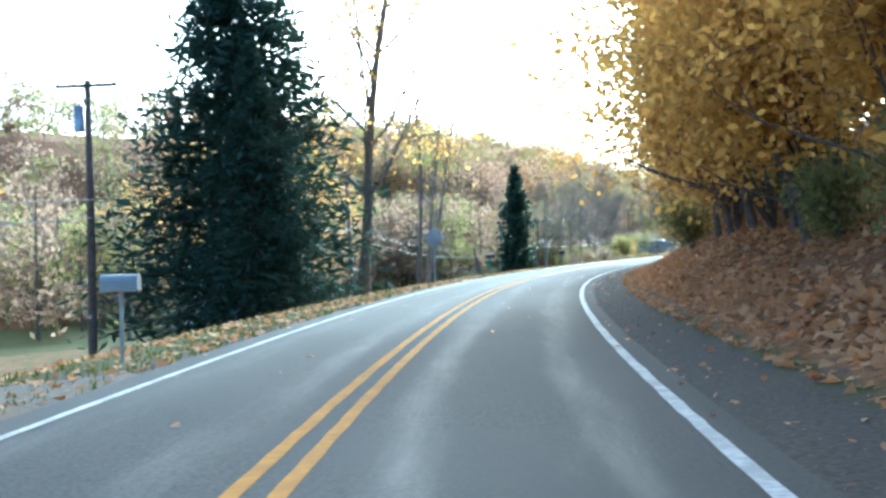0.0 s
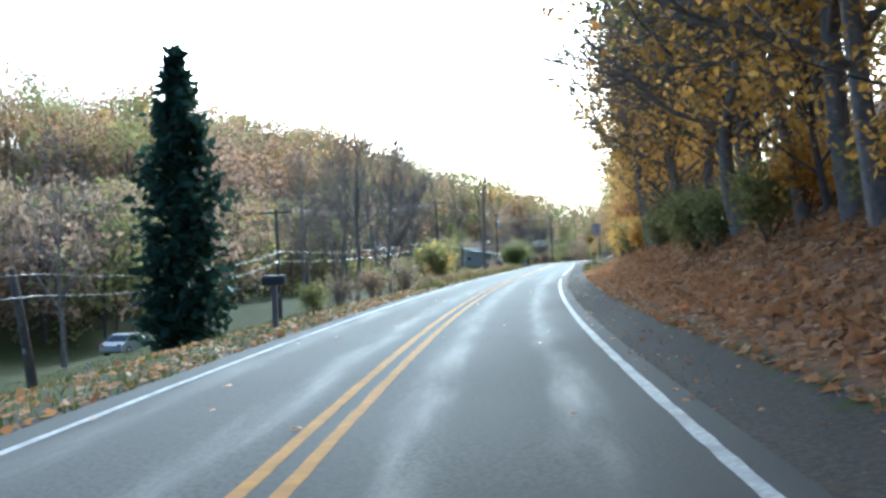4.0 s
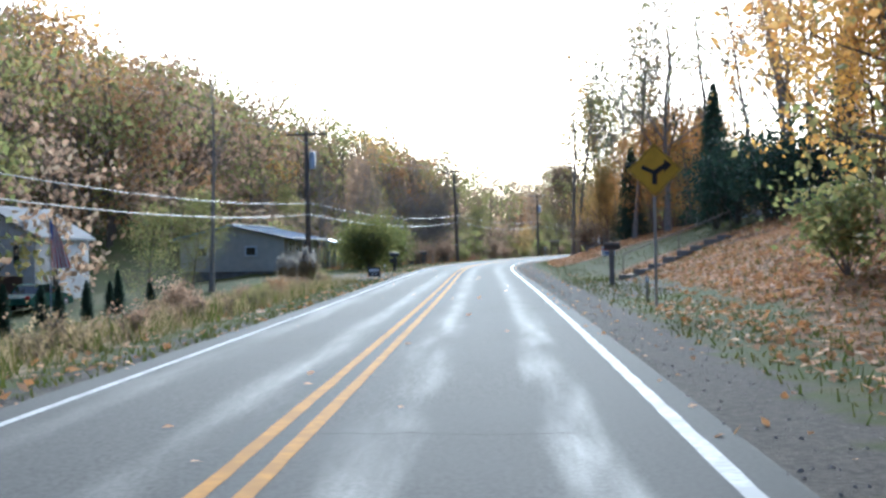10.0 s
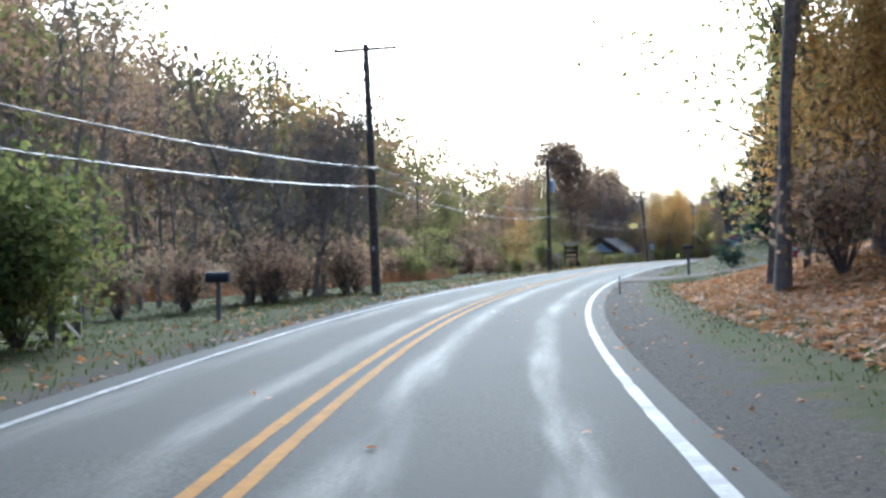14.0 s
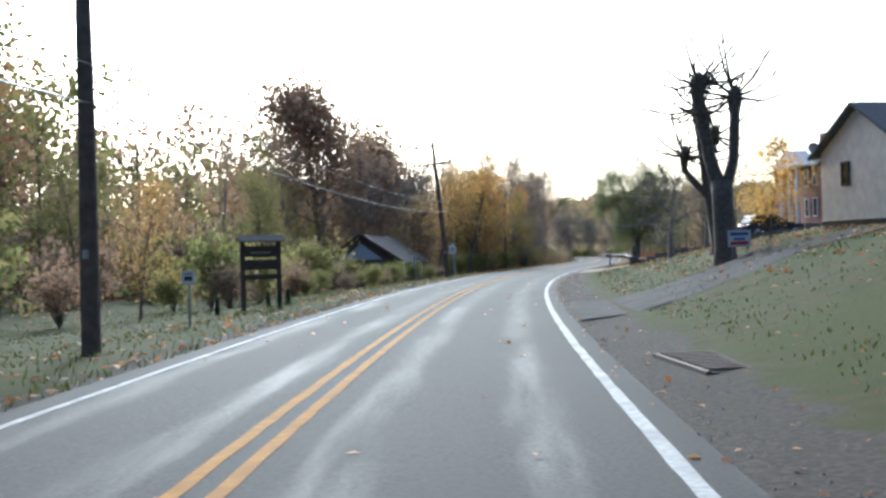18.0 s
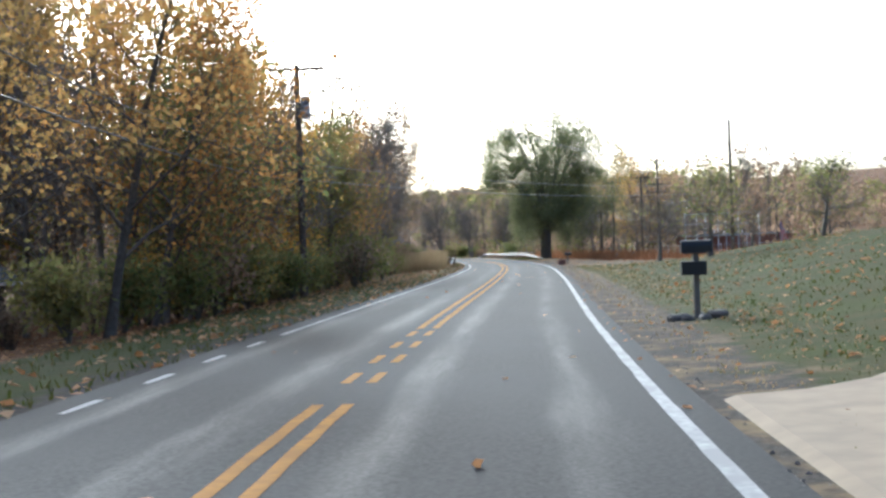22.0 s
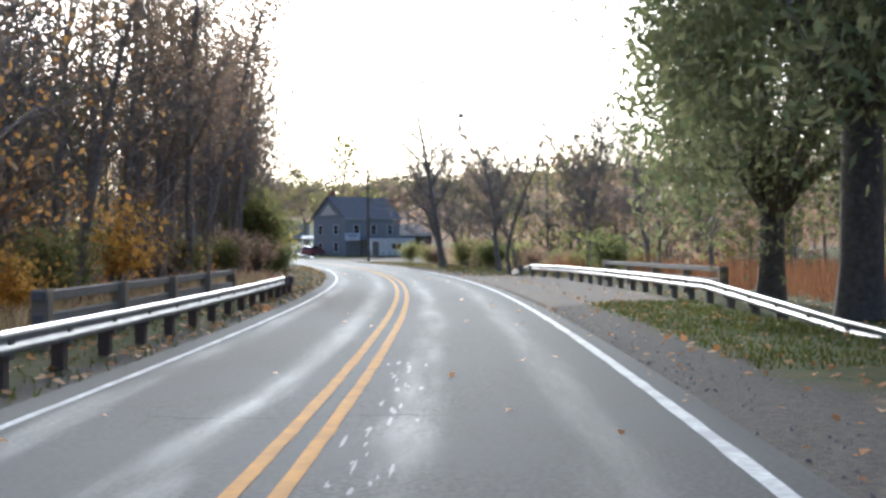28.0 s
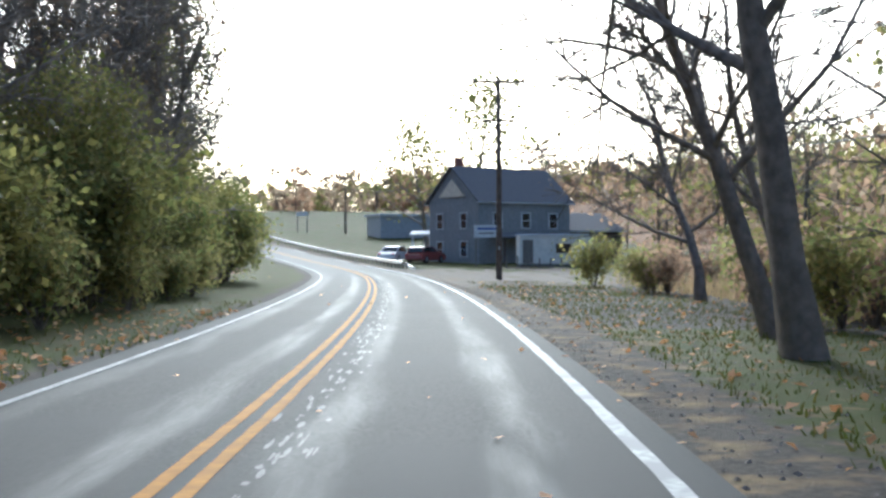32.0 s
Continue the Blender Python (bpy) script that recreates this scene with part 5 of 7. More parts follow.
CARWHITE = mat("white_car_paint", (0.75, 0.76, 0.78), 0.25)
CARDARK = mat("dark_car_paint", (0.05, 0.05, 0.065), 0.22, metal=0.3)
CARGREEN = mat("green_car_paint", (0.03, 0.11, 0.08), 0.25)
CARRED = mat("red_car_paint", (0.28, 0.06, 0.05), 0.28)
RUBBER = mat("rubber", (0.015, 0.015, 0.015), 0.8)
RUSTY = paint("rusty_iron", (0.12, 0.08, 0.06), 0.8, scale=14)
PLUME = leaf_mat("plumes", [(0.55, 0.50, 0.42), (0.66, 0.62, 0.54), (0.45, 0.40, 0.32)], 0.3, 0.9)
_boxes = {}


def box_me(sx, sy, sz, material, bev=0.01):
    """A box with softened edges, its base centred on the origin."""
    key = (round(sx, 3), round(sy, 3), round(sz, 3), material.name, bev)
    if key not in _boxes:
        bm = bmesh.new()
        bmesh.ops.create_cube(bm, size=1.0)
        for v in bm.verts:
            v.co = Vector((v.co.x * sx, v.co.y * sy, (v.co.z + 0.5) * sz))
        if bev:
            bmesh.ops.bevel(bm, geom=bm.edges[:], offset=min(bev, 0.3 * min(sx, sy, sz)), segments=1, affect="EDGES")
        me = bpy.data.meshes.new("box")
        bm.to_mesh(me)
        bm.free()
        me.materials.append(material)
        _boxes[key] = me
    return _boxes[key]


def bx(name, parent, loc, size, material, rz=0, rx=0, ry=0, bev=0.01, label=""):
    ob = part(name, box_me(*size, material, bev), parent, label)
    ob.matrix_basis = pose(*loc, rx, ry, rz)
    return ob


def rod(name, parent, pts, material, sides=8, label=""):
    return part(name, tubes(name, [[(np.array(p, float), r) for p, r in pts]], material, sides), parent, label)


def prism(name, parent, outline, depth, material, m=None, label=""):
    """An outline in x and z, made depth thick along y, centred."""
    k = len(outline)
    v = [(x, -depth / 2, z) for x, z in outline] + [(x, depth / 2, z) for x, z in outline]
    f = [tuple(range(k)), tuple(range(2 * k - 1, k - 1, -1))] + [(i, i + k, (i + 1) % k + k, (i + 1) % k) for i in range(k)]
    ob = part(name, mesh_from(name, v, f, material), parent, label)
    if m is not None:
        ob.matrix_basis = m
    return ob


def words(text, size, material):
    cu = bpy.data.curves.new("words", "FONT")
    cu.body, cu.size, cu.align_x, cu.align_y, cu.extrude = text, size, "CENTER", "CENTER", 0.002
    ob = bpy.data.objects.new("words", cu)
    scene.collection.objects.link(ob)
    bpy.context.view_layer.update()
    me = bpy.data.meshes.new_from_object(ob.evaluated_get(bpy.context.evaluated_depsgraph_get()))
    bpy.data.objects.remove(ob)
    bpy.data.curves.remove(cu)
    me.materials.clear()
    me.materials.append(material)
    return me


def place(s, n, rz=0.0, up=0.0):
    """A pose on the ground at (s, n): x to the road's right, y along the road, turned by rz."""
    p = spot(s, n, up)
    return Matrix.Translation(p) @ pose(0, 0, 0, 0, 0, turn(s) + rz)


# ---- utility poles and lines ----
def utility_pole(s, n, h, arms=(), trafo=None, lean=0.0, side=1, label="weathered wooden utility pole with a crossarm"):
    ob = thing("utility_pole", label, "utility pole", place(s, n, 0, -0.1) @ pose(0, 0, 0, 0, lean, 0), "utility poles")
    rod("pole", ob, [((0, 0, 0), 0.16), ((0.02, 0, h * 0.5), 0.135), ((0, 0, h), 0.10)], WOOD_POLE, 10)
    for z, w in arms:
        a = bx("crossarm", ob, (0, -0.13, h - z), (w, 0.09, 0.11), WOOD_POLE)
        for q in (-0.46, -0.2, 0.2, 0.46):
            rod("insulator", a, [((q * w, 0, 0.1), 0.03), ((q * w, 0, 0.17), 0.05), ((q * w, 0, 0.24), 0.025)], METAL, 7)
        for q in (-1, 1):
            rod("brace", a, [((q * w * 0.3, 0.02, 0.0), 0.012), ((0, 0.03, -0.45), 0.012)], METAL, 4)
    if trafo:
        c = rod("transformer", ob, [((side * 0.32, 0, h - trafo - 0.45), 0.19), ((side * 0.32, 0, h - trafo + 0.4), 0.19)], METAL, 14, "grey transformer drum")
        rod("lid", c, [((side * 0.32, 0, h - trafo + 0.4), 0.2), ((side * 0.32, 0, h - trafo + 0.47), 0.12)], METAL, 14)
        bx("bracket", ob, (side * 0.15, 0, h - trafo), (0.14, 0.08, 0.08), METAL)
        rod("bushing", c, [((side * 0.26, 0, h - trafo + 0.45), 0.03), ((side * 0.26, 0, h - trafo + 0.66), 0.03)], WHITE, 6)
    bx("tag", ob, (0.0, -0.155, 1.6), (0.1, 0.02, 0.14), METAL)
    return ob


POLES = [(-8, -13.0, 8.6, 4.2), (40, -13.9, 9.8, 5.6), (83.4, -16.5, 9.6, 6.0), (106.4, -12.1, 4.0, 3.7), (150, -15.4, 7.2, 4.4), (201, -11.2, 8.6, 4.6), (250.2, -8.2, 8.2, 4.2), (296, -4.6, 8.6, 4.3),
         (345, -4.75, 8.2, 4.6), (402.8, -4.9, 8.8, 4.8), (448, -7.4, 9.2, 5.2), (496.6, 18.3, 11, 6.0)]
for i, (s, n, h, w) in enumerate(POLES):
    utility_pole(s, n, h, [(0.35, 2.4), (1.5, 2.2)] if i == 9 else () if i in (3, 11) else [(0.25, 2.2)], {1: 1.3, 6: 1.6, 8: 1.9, 10: 1.7}.get(i), lean={9: -5, 2: -2, 3: -8, 7: -1.5}.get(i, 0), side=-1 if i == 1 else 1)


def line(a, b, sag, r, label):
    """One hanging cable between two places."""
    a, b = np.array(a), np.array(b)
    t = np.linspace(0, 1, 15)
    pts = a + (b - a) * t[:, None]
    pts[:, 2] -= sag * 4 * t * (1 - t)
    me = tubes("power_line", [[(p, r) for p in pts]], CABLE, 5)
    return tagged(new("power_line", me), label, "power line", "power lines")


for (s0, n0, h0, w0), (s1, n1, h1, w1) in zip(POLES[:-1], POLES[1:]):
    A, B = spot(s0, n0), spot(s1, n1)
    for dz, side, r in ((0, 0.14, 0.017), (-0.62, 0.12, 0.021)):
        line((A.x + side, A.y, A.z + w0 + dz), (B.x + side, B.y, B.z + w1 + dz), 0.55, r, "grey telephone cable sagging between the poles")
    for q in (-0.9, 0.9) if min(h0, h1) > 5 else ():
        hx, hy = math.cos(radians(turn(s0))) * q, math.sin(radians(turn(s0))) * q
        line((A.x + hx, A.y + hy, A.z + h0 - 0.05), (B.x + hx, B.y + hy, B.z + h1 - 0.05), 0.7, 0.009, "thin overhead wire between crossarms")
# poles and switchgear beyond the orchard, and past the creek
for s, n, h, arms in ((519, 17.0, 10.6, ((0.3, 1.2), (2.6, 2.6), (3.4, 1.6))), (545, 21.5, 10.6, ((0.3, 2.4), (2.6, 2.4))), (549, 19.0, 10.2, ((0.3, 2.2), (1.1, 1.6), (2.6, 2.2))), (553, 18.4, 6.6, ((0.3, 1.4),)), (644.2, 6.3, 10.0, ((0.3, 2.6), (2.2, 1.6))),
                      (751.2, 18.9, 8.0, ((0.3, 2.0),)), (754, 24.9, 8.0, ((0.3, 2.0),))):
    utility_pole(s, n, h, arms)
C = [spot(496.6, 18.3), spot(519, 17.0), spot(549, 19), spot(600, 19.5), spot(644.2, 6.3)]
for a, b in zip(C[:-1], C[1:]):
    for z in (6.4, 5.8):
        line((a.x, a.y, a.z + z), (b.x, b.y, b.z + z), 0.9, 0.02, "grey telephone cable sagging between the poles")
P0_, P1_ = spot(448, -7.4), spot(519, 17.0)
for q in (-0.5, 0.3, 0.6):
    line((P0_.x + q, P0_.y, P0_.z + 9.0), (P1_.x + q, P1_.y, P1_.z + 10.4), 0.8, 0.014, "dark overhead wire crossing the road")


# ---- mailboxes ----
def mailbox(s, n, h=1.05, box=BLACK, post=GREYWOOD, paper=None, rz=0.0, thick=0.1, label="black mailbox on a wooden post"):
    ob = thing("mailbox", label, "mailbox", place(s, n, rz, -0.03))
    bx("post", ob, (0, 0.05, 0), (thick, thick, h - 0.12), post)
    prof = [(-0.09, 0), (0.09, 0), (0.09, 0.12), (0.075, 0.17), (0.04, 0.205), (0, 0.215), (-0.04, 0.205), (-0.075, 0.17), (-0.09, 0.12)]
    b = prism("box", ob, prof, 0.5, box, pose(0, 0, h - 0.12, 0, 0, 90))
    prism("door", b, [(x * 1.06, z * 1.04) for x, z in prof], 0.02, box, pose(0, -0.26, 0))
    bx("flag", b, (0.1, -0.05, 0.08), (0.008, 0.14, 0.05), RED)
    bx("bracket", ob, (0, 0, h - 0.14), (0.4, 0.14, 0.025), post)
    if paper:
        bx("paper_box", ob, (-0.05, -0.05, h - 0.5), (0.42, 0.16, 0.24), paper, label="open newspaper box under the mailbox")
    return ob


mailbox(16.0, -3.8, 1.12, paint("grey_enamel", (0.34, 0.36, 0.35), 0.4), METAL, thick=0.05, label="grey metal mailbox on a thin post by a drive")
mailbox(67.5, -3.7, 1.1, paper=GREEN, label="black mailbox with a green newspaper box on a post")
mailbox(100.0, -3.8, 1.15, thick=0.12, label="black mailbox on a thick wooden post on the verge")
mailbox(224.6, 5.5, 1.3, DARKWOOD, GREYWOOD, thick=0.16, label="large brown mailbox on a stone-coloured post by the gravel drive")
mailbox(255.2, -3.95, 1.05, BLACK, BLACK, BLACK, thick=0.16, label="black mailbox with a number plate on a broad black post")
mailbox(281, -5.0, 1.0, BLACK, GREYWOOD, label="dark mailbox on a post beside the lawn")
mailbox(316.5, 6.0, 1.45, DARKWOOD, GREYWOOD, thick=0.12, label="brown mailbox on a square grey post by the drive")
mailbox(421.8, 4.6, 1.3, BLACK, GREYWOOD, BLACK, label="black mailbox with a paper box on a post in stones")
fm = mailbox(488, 4.6, 0.8, BLACK, GREYWOOD, label="battered mailbox on a leaning post with flowers")
for i in range(9):
    a = i * 0.7
    ob = thing("stone", "grey field stone round a mailbox post", "stone", place(421.8 + 0.35 * math.sin(a), 4.6 + 0.4 * math.cos(a), i * 40, -0.03), "stones round the post")
    part("block", box_me(0.22 + 0.03 * (i % 3), 0.18, 0.14, STONE, 0.05), ob)
bx("bin", thing("crate", "small red-brown crate beside the shoulder", "crate", place(487, 4.1)), (0, 0, 0), (0.5, 0.4, 0.35), BRICK)
for s, n, h in ((253.8, -4.4, 0.55), (294, 3.6, 0.6), (109, -11.6, 0.9), (213, 5.1, 0.7)):
    ob = thing("marker_post", "thin roadside marker post with a white band", "marker post", place(s, n, 0, -0.05), "marker posts")
    rod("stake", ob, [((0, 0, 0), 0.035), ((0, 0, h), 0.03)], GREYWOOD, 6)
    rod("band", ob, [((0, 0, h * 0.7), 0.04), ((0, 0, h * 0.9), 0.04)], WHITE, 6)


gg = thing("guy_wire_guard", "yellow plastic guard on a guy wire rising from the leafy bank", "guy guard", place(152.5, 6.5, 0, -0.3))
rod("guard", gg, [((0, 0, 0), 0.045), ((0.03, 0, 1.7), 0.045)], SIGN_YELLOW, 8)
rod("wire", gg, [((0.03, 0, 1.6), 0.03), ((0.08, 0.1, 2.6), 0.03)], RUBBER, 6)
op = thing("marker_post", "tall weathered post with a rusty foot in the dry weeds", "marker post", place(507.5, -6.1, 0, -0.1))
rod("stake", op, [((0, 0, 0.5), 0.05), ((0, 0, 2.3), 0.045)], GREYWOOD, 7)
rod("foot", op, [((0, 0, 0), 0.06), ((0, 0, 0.75), 0.06)], RUSTY, 7)
rod("cap", op, [((0, 0, 2.28), 0.1), ((0, 0, 2.36), 0.07)], RUSTY, 8)

# ---- signs ----
def sign_post(ob, h, material=METAL):
    bx("post", ob, (0, 0.03, 0), (0.055, 0.035, h), material, bev=0.004)


sp = thing("speed_limit_sign", "white speed limit sign reading 40 on a steel post", "road sign", place(156, 5.2, 3, -0.1))
sign_post(sp, 3.3)
pl = bx("panel", sp, (0, 0, 2.5), (0.64, 0.012, 0.80), WHITE, bev=0.004)
for zz, tx, sz in ((0.66, "SPEED", 0.15), (0.50, "LIMIT", 0.15), (0.22, "40", 0.36)):
    w_ = part("lettering", words(tx, sz, BLACK), pl)
    w_.matrix_basis = pose(0, -0.012, zz, 90, 0, 0)
for x_, z_, a_, b_ in ((0, 0.765, 0.58, 0.014), (0, 0.02, 0.58, 0.014), (-0.29, 0.02, 0.014, 0.76), (0.29, 0.02, 0.014, 0.76)):
    bx("border", pl, (x_, -0.009, z_), (a_, 0.006, b_), BLACK, bev=0)

dg = thing("warning_sign", "yellow diamond warning sign with a bending arrow", "road sign", place(210, 4.9, 2, -0.05))
sign_post(dg, 2.6)
dp = prism("panel", dg, [(0, -0.56), (0.56, 0), (0, 0.56), (-0.56, 0)], 0.012, SIGN_YELLOW, pose(0, 0, 2.92))
prism("arrow", dp, [(-0.05, -0.3), (0.05, -0.3), (0.05, -0.1), (0.2, 0.02), (0.2, -0.06), (0.36, 0.1), (0.2, 0.22), (0.2, 0.13), (0.03, 0.02), (-0.04, 0.0), (-0.24, 0.1), (-0.28, 0.02), (-0.05, -0.08)], 0.006, BLACK, pose(0, -0.012, 0))
for a in range(4):
    e = bx("border", dp, (0, 0, 0), (0.76, 0.004, 0.012), BLACK, bev=0)
    e.matrix_basis = pose(0, 0, 0, 0, 45 + 90 * a, 0) @ pose(0, -0.009, 0.365)

bk = thing("warning_sign", "weathered grey back of a diamond road sign on a steel post", "road sign", place(51.2, -3.7, 182, -0.05))
sign_post(bk, 2.5)
prism("panel", bk, [(0, -0.46), (0.46, 0), (0, 0.46), (-0.46, 0)], 0.014, METAL, pose(0, 0, 2.05))


def yard_sign(s, n, base, bars, w=0.62, h=0.45, rz=0, tilt=0, up=0.35, label="white yard sign with red and blue bars on wire legs"):
    ob = thing("yard_sign", label, "yard sign", place(s, n, rz, -0.03) @ pose(0, 0, 0, 0, tilt, 0))
    for x_ in (-0.2, 0.2):
        rod("leg", ob, [((x_, 0, 0), 0.008), ((x_, 0, up + 0.1), 0.008)], METAL, 5)
    p_ = bx("panel", ob, (0, 0, up), (w, 0.014, h), base, bev=0.003)
    for z_, hh, ww, m_ in bars:
        bx("bar", p_, (0, -0.0105, z_ * h), (ww * w, 0.006, hh * h), m_, bev=0)
    return ob


yard_sign(242.1, 7.2, WHITE, ((0.55, 0.28, 0.8, RED), (0.22, 0.2, 0.6, BLUE), (0.08, 0.06, 0.4, BLUE)), rz=-5)
yb = yard_sign(240.7, -3.75, BLACK, ((0.55, 0.28, 0.8, WHITE),), h=0.42, up=0.12, rz=-18, label="black yard sign with white bars at the drive's edge")
t_ = part("lettering", words("2028", 0.15, WHITE), yb)
t_.matrix_basis = pose(0, -0.012, 0.23, 90, 0, 0)
yr = yard_sign(313.5, 10.4, RED, ((0.55, 0.26, 0.8, WHITE),), w=0.9, h=0.6, tilt=10, label="red yard sign with white lettering leaning on the lawn")
t_ = part("lettering", words("2024", 0.24, WHITE), yr)
t_.matrix_basis = pose(0, -0.012, 0.52, 90, 0, 0)
yard_sign(334, 8.25, WHITE, ((0.55, 0.28, 0.8, RED), (0.22, 0.2, 0.6, RED)), w=0.8, h=0.6, tilt=14, up=0.5, label="white yard sign with red bars leaning on the lawn")
yard_sign(360, 8.2, WHITE, ((0.68, 0.2, 0.8, BLUE), (0.4, 0.14, 0.5, BLUE), (0.1, 0.22, 0.8, RED)), label="white yard sign with blue and red bars below a tree")
rs_ = thing("route_sign", "small white roadside sign on a thin post", "road sign", place(352.5, -5.2, 0, -0.05))
sign_post(rs_, 1.25)
rp_ = bx("panel", rs_, (0, 0, 1.0), (0.3, 0.01, 0.3), WHITE, bev=0.003)
bx("bar", rp_, (0, -0.008, 0.08), (0.18, 0.005, 0.1), BLACK, bev=0)
bx("bar", rp_, (0, -0.008, 0.22), (0.2, 0.005, 0.03), BLACK, bev=0)
# timber notice board with a small roof
wb = thing("notice_board", "dark timber sign board with a shingled roof on two posts", "sign board", place(362.0, -5.7, 25, -0.1))
for x_ in (-0.55, 0.55):
    bx("post", wb, (x_, 0, 0), (0.13, 0.13, 2.2), DARKWOOD)
for z_, h_ in ((1.0, 0.16), (1.3, 0.3), (1.68, 0.34)):
    b_ = bx("plank", wb, (0, -0.02, z_), (1.0, 0.06, h_), DARKWOOD)
bx("bar", b_, (0, -0.036, 0.1), (0.6, 0.008, 0.07), GREYWOOD, bev=0)
for q in (-1, 1):
    bx("roof_slope", wb, (0, q * 0.14, 2.22), (1.4, 0.36, 0.04), GREYWOOD, rx=-q * 30)
for s, n in ((361, -6.8), (363.5, -5.2), (365, -6.2), (360.4, -4.8), (366.5, -5.9)):
    plant((K_CEDAR[0][0], K_CEDAR[0][1]), s, n, 0.055, "tiny dark evergreen below the sign board", "shrub", "shrub", group="evergreens by the sign", tall=0.06, names=SHRUB)
def street_sign(s, n, h, label):
    ob = thing("street_sign", label, "road sign", place(s, n, 0, -0.05) @ pose(0, 0, 0, 0, -4, 0))
    sign_post(ob, h)
    return ob


ob = street_sign(407.4, -5.2, 2.15, "white notice on a slim leaning steel post")
p_ = bx("panel", ob, (0, 0, 1.55), (0.42, 0.012, 0.58), WHITE, bev=0.003)
for z_ in (0.14, 0.3):
    bx("bar", p_, (0, -0.009, z_), (0.3, 0.005, 0.07), GREYWOOD, bev=0)
ob = street_sign(409.7, -5.5, 2.35, "green street name sign on a slim steel post")
p_ = bx("panel", ob, (0, 0, 2.2), (0.42, 0.012, 0.16), GREEN, bev=0.003)
bx("bar", p_, (0, -0.009, 0.05), (0.3, 0.005, 0.06), WHITE, bev=0)
ob = street_sign(409.0, -5.35, 2.2, "bare metal back of an octagonal sign on a leaning post")
prism("panel", ob, [(0.33 * math.cos(math.pi / 8 + k * math.pi / 4), 0.33 * math.sin(math.pi / 8 + k * math.pi / 4)) for k in range(8)], 0.012, METAL, pose(0, 0, 1.85, 0, 0, 62))
ob = street_sign(389.5, -4.6, 1.4, "small metal marker sign on a slim post")
bx("panel", ob, (0, 0, 0.9), (0.12, 0.012, 0.5), METAL, bev=0.003)

# flag on a slanting pole
fl = thing("flag", "limp striped flag with a blue corner hanging from a slim pole", "flag", place(228, -14.3, 0, 0))
rod("pole", fl, [((0, 0, 0), 0.03), ((0, 0, 3.75), 0.02)], METAL, 6)


def cloth(u, v):
    """A limp flag: u across the cloth from the pole, v down from its top corner."""
    return (0.03 + u * (0.10 + 0.62 * v ** 0.8), 0.07 * math.sin(u * 11 + v * 2) * v, 3.7 - 1.75 * v - 0.12 * u * (1 - v))


for i in range(13):
    v = [cloth((i + e) / 13, k / 8) for k in range(9) for e in (0, 1)]
    part("stripe", mesh_from("stripe", v, [(2 * k, 2 * k + 1, 2 * k + 3, 2 * k + 2) for k in range(8)], RED if i % 2 == 0 else WHITE), fl)
v = [(x_, y_ - 0.008, z_) for k in range(5) for x_, y_, z_ in (cloth(0.0, k / 10), cloth(0.54, k / 10))]
part("canton", mesh_from("canton", v, [(2 * k, 2 * k + 1, 2 * k + 3, 2 * k + 2) for k in range(4)], BLUE), fl, "blue corner of the flag")


# ---- houses ----
def lap_siding(name, parent, w, h, material, m, gable=0.0, board=0.16):
    """A wall of overlapping boards, each a little proud at its foot; with a gable on top if given."""
    v, f = [], []
    k = int(math.ceil((h + gable) / board))
    for i in range(k):
        z0, z1 = i * board, min((i + 1) * board, h + gable)

        def half(z):
            return w / 2 if z <= h else w / 2 * (1 - (z - h) / max(gable, 0.01))
        a, b = half(z0), half(z1)
        j = len(v)
        v += [(-a, -0.022, z0), (a, -0.022, z0), (b, -0.004, z1), (-b, -0.004, z1), (-a, 0.0, z0), (a, 0.0, z0)]
        f += [(j, j + 1, j + 2, j + 3), (j + 4, j + 5, j + 1, j)]
    ob = part(name, mesh_from(name, v, f, material), parent)
    ob.matrix_basis = m
    return ob


def gable_house(name, s, n, rz, w, d, h, rise, wall, roof, label, siding=False, over=0.35, up=0.0, category="house"):
    """A house w along x and d along y with its ridge along y; walls, gables and roof slopes are parts."""
    ob = thing(name, label, category, place(s, n, rz, up))
    t = 0.2
    bx("foundation", ob, (0, 0, -1.6), (w - 0.1, d - 0.1, 1.7), STONE, bev=0)
    for q, nm in ((-1, "wall"), (1, "wall")):
        bx(nm, ob, (q * (w / 2 - t / 2), 0, 0), (t, d, h), wall, bev=0)
        prism("gable_wall", ob, [(-w / 2 + t, 0), (w / 2 - t, 0), (w / 2 - t, h), (0, h + rise * (1 - 2 * t / w)), (-w / 2 + t, h)], t, wall, pose(0, q * (d / 2 - t / 2), 0))
    if siding:
        for m_, ww, g in ((pose(0, -d / 2 - 0.004, 0), w, rise), (pose(0, d / 2 + 0.004, 0, 0, 0, 180), w, rise), (pose(w / 2 + 0.004, 0, 0, 0, 0, 90), d, 0), (pose(-w / 2 - 0.004, 0, 0, 0, 0, -90), d, 0)):
            lap_siding("siding", ob, ww, h, wall, m_, g)
    sl = math.hypot(w / 2 + over, rise * (w / 2 + over) / (w / 2))
    ang = math.degrees(math.atan2(rise, w / 2))
    for q in (-1, 1):
        r_ = bx("roof_slope", ob, (q * (w / 4 + over / 2), 0, h + rise / 2 - rise * over / w - 0.02), (sl, d + 2 * over, 0.12), roof, ry=q * ang, bev=0.01)
        bx("gutter", ob, (q * (w / 2 + over), 0, h - rise * over / (w / 2) - 0.05), (0.1, d + 2 * over, 0.1), WHITE)
    return ob


